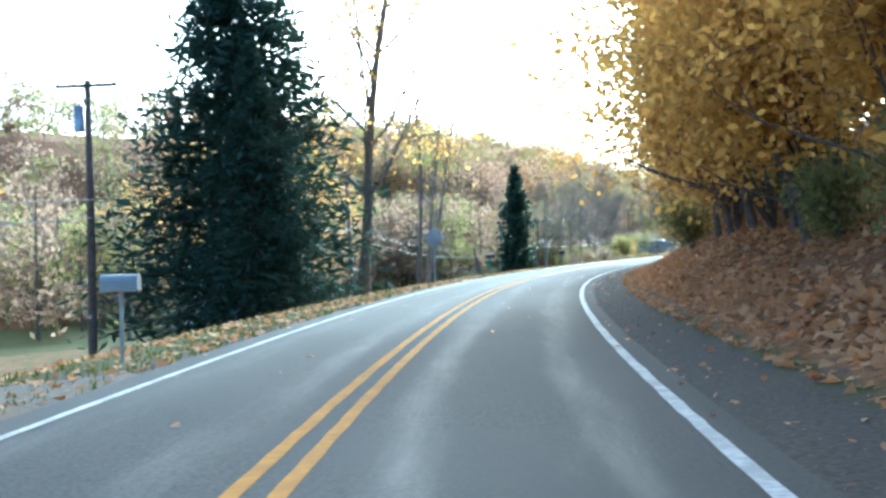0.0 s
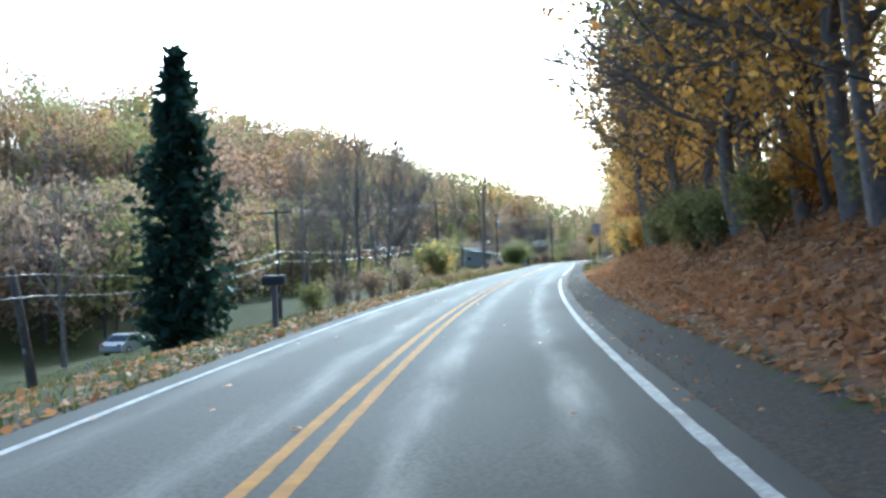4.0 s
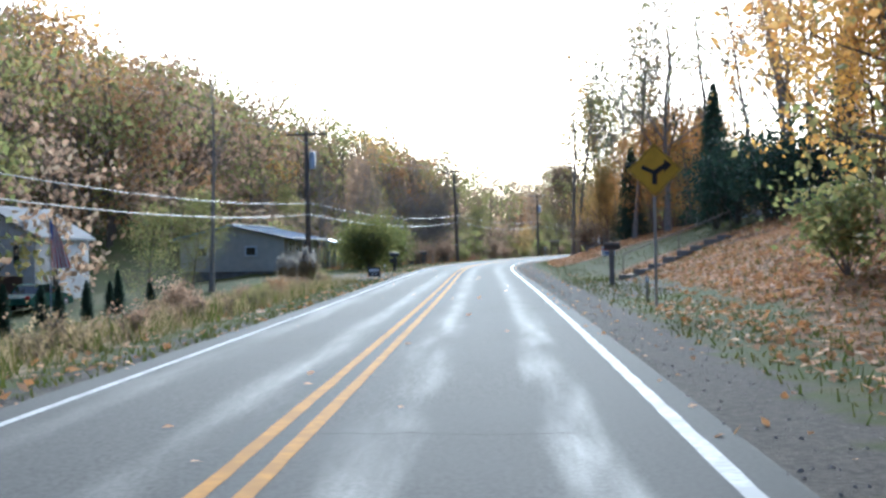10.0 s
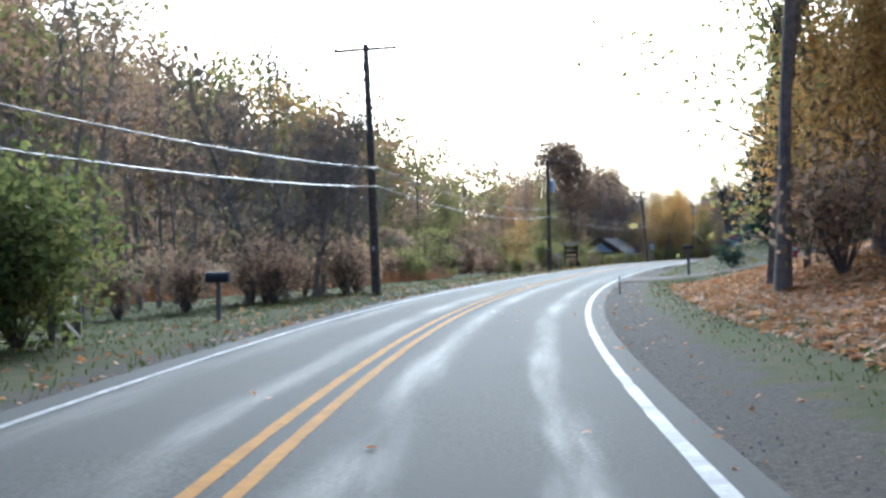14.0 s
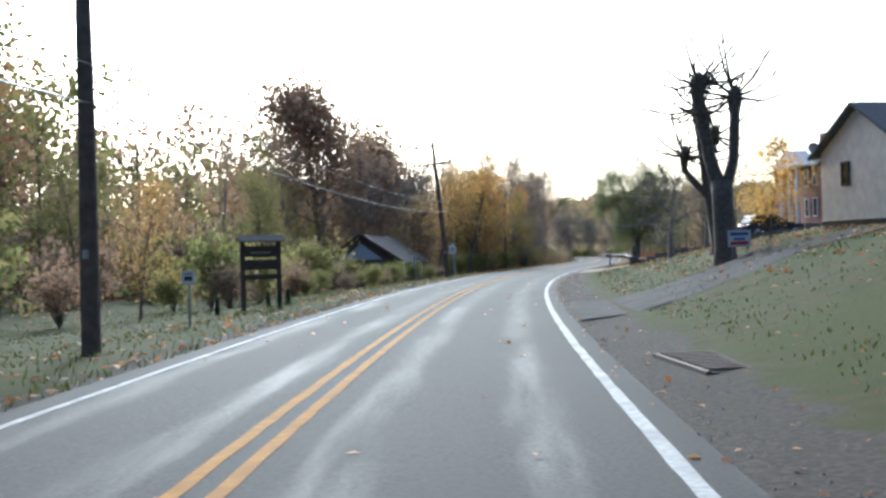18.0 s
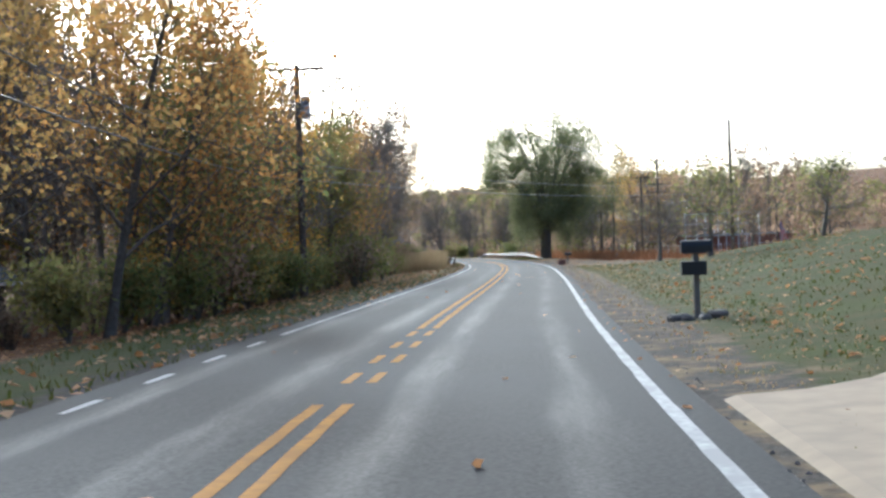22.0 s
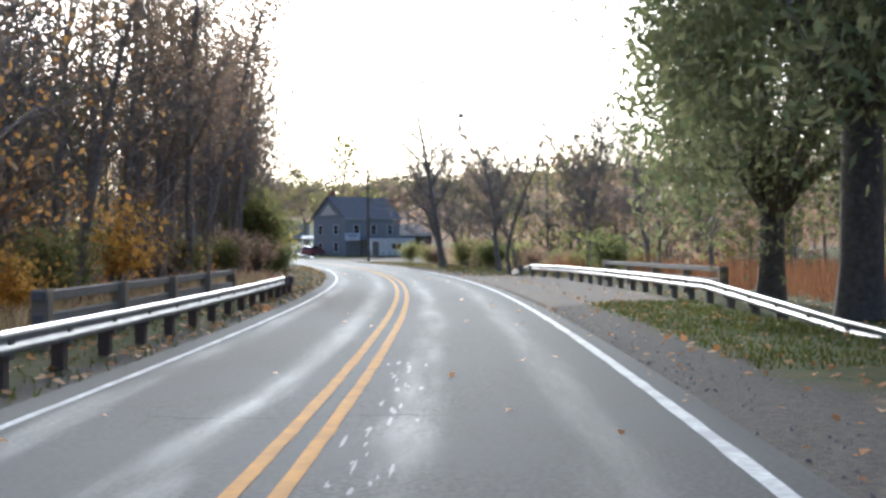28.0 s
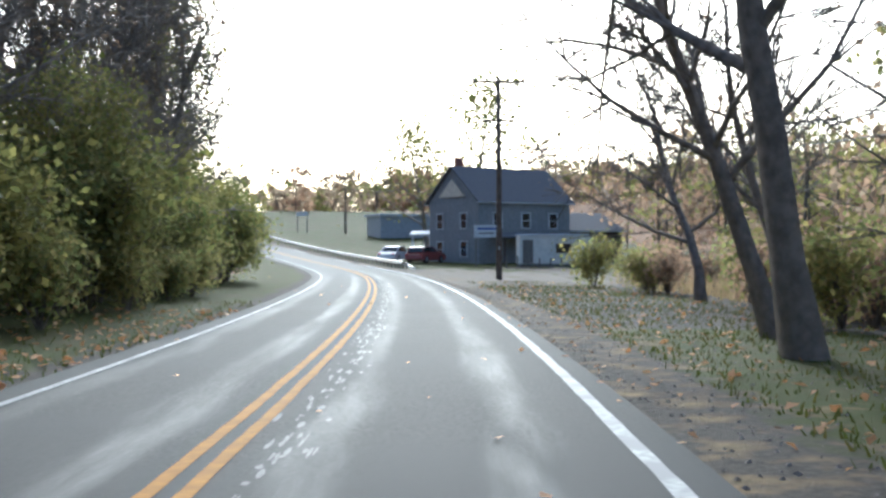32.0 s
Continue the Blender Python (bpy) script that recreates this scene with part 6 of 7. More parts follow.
def window(parent, m, w=0.9, h=1.2, frame_m=None, bars=True):
    g = part("window", box_me(w, 0.04, h, GLASS, 0), parent)
    g.matrix_basis = m
    fm_ = frame_m or WHITE
    for x_, z_, a, b in ((0, -0.07, w + 0.16, 0.08), (0, h, w + 0.16, 0.08), (-w / 2 - 0.04, 0, 0.08, h), (w / 2 + 0.04, 0, 0.08, h)):
        bx("frame", g, (x_, -0.02, z_), (a, 0.07, b), fm_, bev=0.004)
    if bars:
        bx("glazing_bar", g, (0, -0.025, h / 2 - 0.02), (w, 0.03, 0.04), fm_, bev=0)
    return g

# ---- the white house in the low ground ----
# the long side looks to the road, the gable with the porch to the far end
h1 = gable_house("farmhouse", 102.9, -33.0, -7, 7.0, 11.4, 5.0, 1.9, paint("pale_blue_white_siding", (0.62, 0.68, 0.74), 0.7), SHINGLE, "white sided farmhouse with a grey roof in the low ground", siding=True, up=-0.1)
bx("chimney", h1, (1.0, 2.7, 6.0), (0.7, 0.7, 2.0), BRICK, label="red brick chimney")
for y_, z_ in ((-4.3, 4.0), (-1.0, 4.0), (-4.2, 1.2)):
    window(h1, pose(3.56, y_, z_, 0, 0, 90), 0.95, 0.5, bars=False)
window(h1, pose(1.6, 5.73, 3.3, 0, 0, 180), 0.9, 1.3)
prism("cross_gable", h1, [(-2.3, 0), (2.3, 0), (0, 1.75)], 3.4, WHITE, pose(1.84, -3.3, 5.0, 0, 0, 90))
for q in (-1, 1):
    bx("gable_roof", h1, (1.95, -3.3 + q * 1.22, 5.82), (3.7, 3.1, 0.09), SHINGLE, rx=-q * 37.3)
bx("porch_roof", h1, (0.8, 7.5, 2.65), (7.4, 4.0, 0.1), paint("tin_roof", (0.5, 0.5, 0.5), 0.4), rx=-9)
bx("porch_floor", h1, (0.8, 7.4, -0.1), (7.0, 3.6, 0.25), GREYWOOD)
for x_ in (-2.5, -0.5, 1.7, 4.1):
    bx("porch_post", h1, (x_, 9.1, 0), (0.14, 0.14, 2.45), WHITE)
for x_ in (-1.5, 0.6, 2.9):
    bx("railing", h1, (x_, 9.1, 0.9), (2.0, 0.06, 0.09), DARKWOOD)
bx("front_door", h1, (-0.8, 5.76, 0.1), (0.95, 0.06, 2.0), DARKWOOD)
rod("drainpipe", h1, [((3.6, -2.4, 0.2), 0.05), ((3.6, -2.4, 5.0), 0.05)], METAL, 6)
sh = thing("shed", "small black shed on the lawn", "shed", place(117.9, -23.5, 10, -0.05))
bx("wall", sh, (0, 0, 0), (1.9, 1.5, 1.4), BLACK)
bx("roof", sh, (0, 0, 1.4), (2.1, 1.7, 0.08), SHINGLE, rx=5)
plant((K_CEDAR[0][0], K_CEDAR[0][1]), 112, -22.6, 0.3, "small dark pointed evergreen by the porch", "shrub", "shrub", tall=0.3, names=SHRUB)


# ---- cars ----
def car(s, n, rz, paint_m, label, L=4.5, up=0.0, wagon=False):
    ob = thing("car", label, "car", place(s, n, rz, up))
    x = L / 2
    prof = [(-x, 0.35), (-x + 0.05, 0.72), (-x + 0.5, 0.92), (-x + (0.35 if wagon else 0.85), 0.95), (x - 1.35, 0.95), (x - 0.25, 0.78), (x, 0.6), (x, 0.35), (x - 0.3, 0.24), (-x + 0.3, 0.24)]
    b = prism("body", ob, prof, 1.72, paint_m)
    cab = [(-x + (0.35 if wagon else 0.75), 0.94), (-x + (0.6 if wagon else 1.25), 1.36), (x - 2.25, 1.4), (x - 1.3, 0.94)]
    prism("cabin_glass", ob, cab, 1.45, GLASS, label="dark car windows")
    prism("roof", ob, [(cab[1][0] - 0.05, 1.35), (cab[2][0] + 0.05, 1.385), (cab[2][0] - 0.1, 1.44), (cab[1][0] + 0.15, 1.42)], 1.4, paint_m)
    for q in (-1, 1):
        for a, bq in ((cab[1], cab[0]), (cab[2], cab[3])):
            rod("pillar", ob, [((a[0], q * 0.71, a[1]), 0.04), ((bq[0], q * 0.76, bq[1]), 0.05)], paint_m, 5)
        for wx in (-x + 0.85, x - 0.9):
            w_ = rod("wheel", ob, [((wx, q * 0.70, 0.32), 0.32), ((wx, q * 0.88, 0.32), 0.32)], RUBBER, 18)
            rod("rim", w_, [((wx, q * 0.875, 0.32), 0.2), ((wx, q * 0.892, 0.32), 0.18)], METAL, 12)
        bx("headlight", b, (x - 0.1, q * 0.62, 0.6), (0.16, 0.32, 0.12), WHITE)
        bx("tail_light", b, (-x + 0.03, q * 0.66, 0.68), (0.08, 0.26, 0.14), RED)
        bx("door_seam", b, (-0.05, q * 0.862, 0.35), (0.012, 0.006, 0.55), BLACK, bev=0)
    return ob


car(152.4, -26.5, 78, SILVER, "silver sedan parked on the grass", up=-0.05)
car(251, -23.4, 80, CARGREEN, "dark green car beside the white house", up=-0.03)
car(412, 16.0, 25, CARDARK, "dark car with fogged windows on the drive", up=0.02, wagon=True)
car(694, 7.2, 55, CARWHITE, "white car parked before the house")
car(690, 9.0, 50, CARRED, "dull red car parked before the house", wagon=True)

# ---- the white house with a garage ----
h2 = gable_house("house", 259.8, -28.2, 0, 5.6, 9.0, 4.6, 1.8, WHITE, SHINGLE, "white sided house with a gable over the garage", siding=True, up=-0.2)
bx("garage_door", h2, (1.2, -4.56, 0), (1.7, 0.06, 2.2), paint("brown_door", (0.12, 0.07, 0.05), 0.6))
for z_ in (0.55, 1.1, 1.65):
    bx("door_seam", h2, (1.2, -4.6, z_), (1.7, 0.02, 0.03), BLACK, bev=0)
window(h2, pose(-0.5, -4.54, 2.7), 1.0, 1.3)
prism("arched_light", h2, [(-0.5, 0), (0.5, 0), (0.36, 0.3), (0, 0.42), (-0.36, 0.3)], 0.05, GLASS, pose(-0.5, -4.55, 4.1))
window(h2, pose(1.7, -4.54, 2.8), 0.4, 1.3)
window(h2, pose(2.83, -1.5, 1.2, 0, 0, 90))
bx("porch_roof", h2, (-4.1, -3.0, 2.3), (2.8, 3.4, 0.1), SHINGLE, ry=-12)
for y_ in (-4.4, -1.6):
    bx("porch_post", h2, (-5.2, y_, 0), (0.14, 0.14, 2.1), WHITE)
for k_ in range(3):
    bx("step", h2, (2.3, -4.9 - 0.3 * k_, 0), (1.0, 0.3, 0.5 - 0.16 * k_), CONCRETE)

# ---- the low house with the blue roof ----
rh = thing("ranch_house", "low cream block house with a blue metal roof", "house", place(265.2, -14.5, 0, 0.4))
bx("foundation", rh, (0, 0, -1.7), (6.5, 11.4, 1.75), STONE, bev=0)
for nm, loc, size in (("wall", (3.2, 0, 0), (0.2, 11.2, 2.1)), ("wall", (-3.2, 0, 0), (0.2, 11.2, 2.1)), ("end_wall", (0, 5.6, 0), (6.6, 0.2, 2.1))):
    bx(nm, rh, loc, size, BLOCK, bev=0)
prism("gable_wall", rh, [(-3.3, 0), (3.3, 0), (3.3, 2.1), (0, 2.85), (-3.3, 2.1)], 0.2, BLOCK, pose(0, -5.7, 0))
for q in (-1, 1):
    r_ = bx("roof_slope", rh, (q * 1.95, -0.1, 2.40), (4.05, 12.2, 0.09), BLUEROOF, ry=q * 12.6)
    for i in range(15):
        bx("seam", r_, (0, -5.7 + i * 0.81, 0.09), (4.0, 0.04, 0.035), BLUEROOF, bev=0)
bx("ridge_cap", rh, (0, -0.1, 2.92), (0.4, 12.2, 0.06), WHITE)
bx("gutter", rh, (3.98, -0.1, 1.93), (0.12, 12.2, 0.13), WHITE)
pr = bx("porch_roof", rh, (2.2, 9.0, 2.15), (4.6, 6.2, 0.09), BLUEROOF, ry=10, label="lower blue metal roof over the carport")
bx("gutter", rh, (4.5, 9.0, 1.7), (0.12, 6.2, 0.13), WHITE)
for y_ in (6.1, 8.6, 11.8):
    bx("porch_post", rh, (4.0, y_, 0), (0.3, 0.3, 1.85), BLOCK)
bx("carport_wall", rh, (0.6, 9.0, 0), (0.2, 5.6, 2.1), DARKWOOD)
for y_, w_, z_, hh in ((-4.2, 0.9, 1.2, 0.6), (-2.0, 0.8, 1.25, 0.6), (0.8, 1.6, 0.95, 0.9)):
    window(rh, pose(3.33, y_, z_, 0, 0, 90), w_, hh)
for x_ in (-1.9, 1.2):
    window(rh, pose(x_, -5.84, 1.0), 0.6, 0.5, bars=False)
bx("front_door", rh, (3.32, 3.4, 0.05), (0.06, 0.95, 1.95), WHITE)
for y_, hh in ((-0.6, 0.55), (4.6, 0.5)):
    bb = thing("rubbish_bin", "dark bin against the house wall", "bin", place(264.8 + y_, -11.0, 0, 0))
    bx("body", bb, (0, 0, 0), (0.5, 0.6, hh), BLACK, bev=0.04)
    bx("lid", bb, (0, 0, hh), (0.54, 0.64, 0.05), BLACK)
bc = thing("garden_bench", "small dark bench against the house wall", "bench", place(266.6, -10.9, -90, 0))
bx("seat", bc, (0, 0, 0.4), (1.1, 0.4, 0.05), DARKWOOD)
bx("backrest", bc, (0, 0.2, 0.5), (1.1, 0.05, 0.4), DARKWOOD)
for x_ in (-0.48, 0.48):
    for y_ in (-0.15, 0.15):
        bx("leg", bc, (x_, y_, 0), (0.05, 0.05, 0.4), DARKWOOD)
plant(bush(320, 0.7, 0.6, 600, 0.08, NEEDLE, 8), 268.4, -10.6, 1.0, "low clipped shrub by the house wall", "shrub", "shrub", names=SHRUB)
# fallen logs on the lawn
fen = thing("rail_fence", "broken timber rail fence by the bushes", "fence", place(276, -6.2, 15))
for y_ in (-1.6, 0, 1.6):
    bx("post", fen, (0, y_, 0), (0.12, 0.12, 0.7), GREYWOOD)
bx("rail", fen, (0, 0, 0.5), (0.07, 3.4, 0.1), GREYWOOD, rx=7)
bx("rail", fen, (0.08, -0.2, 0.2), (0.07, 3.0, 0.1), GREYWOOD, rx=-12)

# ---- hill house, right ----
h3 = gable_house("hill_house", 319.5, 22.0, 0, 7.0, 8.0, 5.2, 2.6, paint("pale_grey_siding", (0.55, 0.6, 0.66), 0.7), SHINGLE, "pale two-storey house with a dark porch on the rise", siding=True, up=-0.3)
bx("porch_roof", h3, (-1.0, -5.2, 2.4), (8.4, 2.8, 0.14), SHINGLE, rx=12)
for x_ in (-4.9, -3.0, -1.2, 0.6, 2.4):
    bx("porch_post", h3, (x_, -6.3, 0), (0.14, 0.14, 2.2), WHITE)
bx("porch_floor", h3, (-1.0, -5.2, 0), (8.2, 2.5, 0.25), DARKWOOD)
bx("railing", h3, (-1.0, -6.3, 0.95), (8.0, 0.06, 0.08), WHITE)
for x_ in (-2, 0, 2):
    window(h3, pose(x_, -4.04, 3.1), 0.8, 1.1)
    window(h3, pose(x_, -4.04, 0.7), 0.8, 1.1)
bm_ = thing("timber_barrier", "weathered timber rail between two posts on the bank", "fence", place(263, 7.9, -12, -0.05))
for y_ in (-1.3, 1.3):
    bx("post", bm_, (0, y_, 0), (0.14, 0.14, 0.5), GREYWOOD)
bx("rail", bm_, (0, 0, 0.28), (0.12, 2.7, 0.14), GREYWOOD)
# timber steps up the bank
for i in range(8):
    so = bx("tread", thing("stone_step", "weathered grey step set into the leafy bank", "step", place(228.0 + i * 0.45, 6.7 + i * 0.58, -38, 0.05), "steps up the bank"), (0, 0, -0.25), (0.5, 1.5, 0.3), GREYWOOD)
hr_ = thing("handrail", "thin dark handrail beside the steps", "handrail", Matrix.Identity(4))
ra_ = [spot(229.2 + i * 0.9, 6.4 + i * 1.16, 0.9) for i in range(5)]
rod("rail", hr_, [(tuple(p), 0.025) for p in ra_], DARKWOOD, 6)
for p in ra_[::2]:
    rod("post", hr_, [((p.x, p.y, p.z - 1.1), 0.025), (tuple(p), 0.025)], DARKWOOD, 6)

# ---- white garage, pollarded trees, brick house ----
gr = gable_house("garage", 370.5, 17.2, -72, 5.2, 7.0, 2.5, 1.5, paint("white_siding", (0.85, 0.78, 0.68), 0.65), SHINGLE, "white sided garage with a grey roof", siding=True, up=-0.15, category="garage")
window(gr, pose(-0.9, -3.54, 1.3), 0.35, 0.7, DARKWOOD, False)
bx("corner_board", gr, (2.61, -3.52, 0), (0.12, 0.06, 2.5), WHITE)
bh = gable_house("brick_house", 420.5, 23.0, 12, 9.0, 11.0, 4.4, 1.6, BRICK, SHINGLE, "red brick house with a white columned porch", up=-0.2)
bx("chimney", bh, (-2.8, -2.0, 4.6), (0.9, 0.9, 2.1), BRICK, label="brick chimney")
for y_ in (-3.6, -1.8, 0.0):
    rod("column", bh, [((-5.6, y_, 0), 0.16), ((-5.6, y_, 4.2), 0.13)], WHITE, 12)
prism("portico_gable", bh, [(-2.6, 0), (2.6, 0), (0, 1.2)], 1.6, WHITE, pose(-5.1, -1.8, 4.3, 0, 0, 90))
bx("portico_floor", bh, (-5.3, -1.8, 0), (1.8, 5.0, 0.2), CONCRETE)
for y_ in (-4.2, -2.4, 1.4, 3.6):
    for z_ in (0.7, 2.9):
        window(bh, pose(-4.53, y_, z_, 0, 0, -90), 0.7, 1.2)
for x_ in (-2.4, 0.6, 3.0):
    for z_ in (0.7, 2.9):
        window(bh, pose(x_, -5.54, z_), 0.8, 1.2)
dish = thing("satellite_dish", "grey satellite dish on the house roof", "satellite dish", place(412.0, 19.0, 0, 4.9))
rod("bowl", dish, [((0, -0.02, 0.5), 0.38), ((0, 0.08, 0.5), 0.2)], METAL, 16)
rod("arm", dish, [((0, 0, 0), 0.025), ((0, 0.05, 0.5), 0.025)], METAL, 5)


def pollard(seed, s, n, h, r, fork, label):
    """A tree cut back to knobs; its x axis lies across the road."""
    rnd_ = np.random.RandomState(seed)
    chains, tops = [], []

    def stem(pts):
        chains.append([(np.array(p, float), q) for p, q in pts])
        e, q = chains[-1][-1]
        chains[-1] += [(e + np.array([0, 0, 0.25]), q * 1.3), (e + np.array([0.03, 0, 0.6]), q * 1.25), (e + np.array([0, 0, 0.8]), q * 0.7)]
        tops.append((e + np.array([0, 0, 0.45]), q))

    if fork:
        chains.append([(np.zeros(3), r * 1.35), (np.array([0, 0, 0.4]), r * 1.05), (np.array([-0.03, 0, h * 0.33]), r), (np.array([-0.05, 0, h * 0.45]), r * 1.05)])
        stem([((-0.1, 0, h * 0.4), r * 0.75), ((-0.35, 0.05, h * 0.58), r * 0.62), ((-0.62, 0.1, h * 0.88), r * 0.58)])
        stem([((0.05, 0, h * 0.4), r * 0.6), ((0.3, -0.05, h * 0.56), r * 0.5), ((0.36, -0.1, h * 0.8), r * 0.5)])
    else:
        stem([((0, 0, 0), r * 1.35), ((0, 0, 0.4), r), ((-0.06 * h, 0, h * 0.5), r * 0.8), ((-0.1 * h, 0, h * 0.85), r * 0.72)])
        stem([((-0.03 * h, 0, h * 0.36), r * 0.6), ((-0.13 * h, 0.1, h * 0.47), r * 0.5), ((-0.2 * h, 0.1, h * 0.56), r * 0.45)])
        stem([((-0.07 * h, 0, h * 0.62), r * 0.45), ((0.0, 0, h * 0.68), r * 0.4)])
    ob = thing("pollarded_tree", label, "tree", place(s, n, 0, -0.1))
    part("trunk", tubes("trunk", chains, BARK, 10), ob)
    for t, q in tops:
        shoots = []
        for k in range(15):
            d = rnd_.normal(size=3) * np.array([1, 1, 0.5]) + np.array([0, 0, 0.25])
            d /= np.linalg.norm(d)
            L_ = rnd_.uniform(0.8, 2.6)
            b_ = t + d * q
            shoots.append([(b_, 0.045), (b_ + d * L_ * 0.35 + np.array([0, 0, -0.06]), 0.034), (b_ + d * L_ * 0.7 + np.array([0, 0, 0.08 * L_]), 0.024), (b_ + d * L_ + np.array([0, 0, 0.36 * L_]), 0.012)])
            for m in range(3):
                o = b_ + d * L_ * rnd_.uniform(0.3, 0.8)
                shoots.append([(o, 0.016), (o + rnd_.normal(0, 0.18, 3) + np.array([0, 0, 0.25]), 0.004)])
        for k in range(26):
            d = rnd_.normal(size=3)
            d /= np.linalg.norm(d)
            shoots.append([(t + d * q, 0.016), (t + d * (q + rnd_.uniform(0.15, 0.55)), 0.004)])
        part("tuft", tubes("tuft", shoots, BARK, 5), ob, "wild shoots round a cut knob")
    return ob


pollard(1, 360.6, 7.9, 5.3, 0.29, True, "pollarded tree with two cut trunks and wild shoots")
pollard(2, 366.8, 8.6, 5.2, 0.24, False, "pollarded tree with a leaning cut limb")
plant(K_BARE[1], 376, 10.5, 0.3, "thin bare sapling on the lawn", tall=0.36)
plant(K_GOLD[2], 371, 11.0, 0.42, "young tree with green and yellow leaves beside the garage")

# ---- dark cabin, left ----
cb = gable_house("cabin", 425, -14.8, 4, 5.8, 14.5, 2.2, 1.9, DARKWOOD, paint("dark_roof_felt", (0.06, 0.065, 0.07), 0.85, scale=9), "long dark timber cabin with a dark felt roof behind bushes", up=-0.15, category="cabin")
prism("gable_panel", cb, [(-1.7, 0), (1.7, 0), (0, 1.25)], 0.06, paint("pale_blue_trim", (0.35, 0.42, 0.48), 0.7), pose(0, -7.3, 2.25), label="pale blue boarded gable")
for q in (-1, 1):
    bx("bargeboard", cb, (q * 1.6, -7.62, 3.02), (3.9, 0.05, 0.2), DARKWOOD, ry=q * 33.2, bev=0)
for x_ in (-1.2, 1.1):
    window(cb, pose(x_, -7.28, 0.9), 0.6, 0.9)
for y_ in (-4.6, -1.2):
    window(cb, pose(2.93, y_, 0.9, 0, 0, 90), 0.7, 0.9)
cd_ = bx("door", cb, (2.93, 4.2, 0.0), (0.07, 0.95, 2.0), GREYWOOD, label="grey timber door with pale posts")
bx("handle", cd_, (0.05, 0.36, 0.95), (0.05, 0.04, 0.12), METAL, bev=0.004)
for y_ in (3.5, 4.9):
    bx("door_post", cb, (3.0, y_, 0.0), (0.09, 0.09, 2.1), WHITE)
# ---- brick building and substation beyond the orchard ----
bb_ = thing("brick_building", "long low red brick building with a flat roof", "building", place(556, 37, 30, 0))
for nm, loc, size in (("wall", (0, -4, -2), (13, 0.3, 5.2)), ("wall", (0, 4, -2), (13, 0.3, 5.2)), ("wall", (-6.4, 0, -2), (0.3, 7.7, 5.2)), ("wall", (6.4, 0, -2), (0.3, 7.7, 5.2)), ("roof", (0, 0, 3.2), (13.3, 8.6, 0.25))):
    bx(nm, bb_, loc, size, BRICK if nm == "wall" else METAL, bev=0.01)
bx("door", bb_, (-2.5, -4.18, -1), (1.1, 0.06, 2.1), paint("dull_brown_door", (0.2, 0.1, 0.08), 0.6))
fr_ = thing("switchgear_frame", "steel lattice frame of a small substation", "substation", place(541, 30, 10, -0.1))
for x_ in (-4, -1.3, 1.3, 4):
    for y_ in (-1.5, 1.5):
        rod("upright", fr_, [((x_, y_, 0), 0.07), ((x_, y_, 6.0), 0.06)], METAL, 6)
for z_ in (3.2, 4.6, 5.8):
    for y_ in (-1.5, 1.5):
        bx("beam", fr_, (0, y_, z_), (8.2, 0.12, 0.14), METAL)
for x_ in (-3, -1.8, -0.6, 0.6, 1.8, 3):
    rod("insulator", fr_, [((x_, -1.5, 3.3), 0.06), ((x_, -1.5, 3.6), 0.09), ((x_, -1.5, 3.9), 0.05)], WHITE, 8)
fc_ = thing("wire_fence", "tall wire mesh fence round the substation", "fence", place(530, 22, 6, -0.1))
for i in range(13):
    rod("post", fc_, [((i * 1.6 - 3, i * 0.25, 0), 0.04), ((i * 1.6 - 3, i * 0.25, 2.2), 0.035)], METAL, 6)
for z_ in (0.2, 0.8, 1.4, 2.1):
    rod("rail", fc_, [((-3, 0, z_), 0.018), ((16.2, 3.0, z_), 0.018)], METAL, 4)
fl2 = copy_thing(fl, place(505, 24.5, 10, 0))
tagged(fl2, "small striped flag hanging on a pole by the orchard")

# ---- guardrails and bridge rails ----
WPROF = [(0.0, 0.0), (0.045, 0.02), (0.045, 0.075), (0.0, 0.10), (0.0, 0.14), (0.045, 0.165), (0.045, 0.22), (0.0, 0.24)]


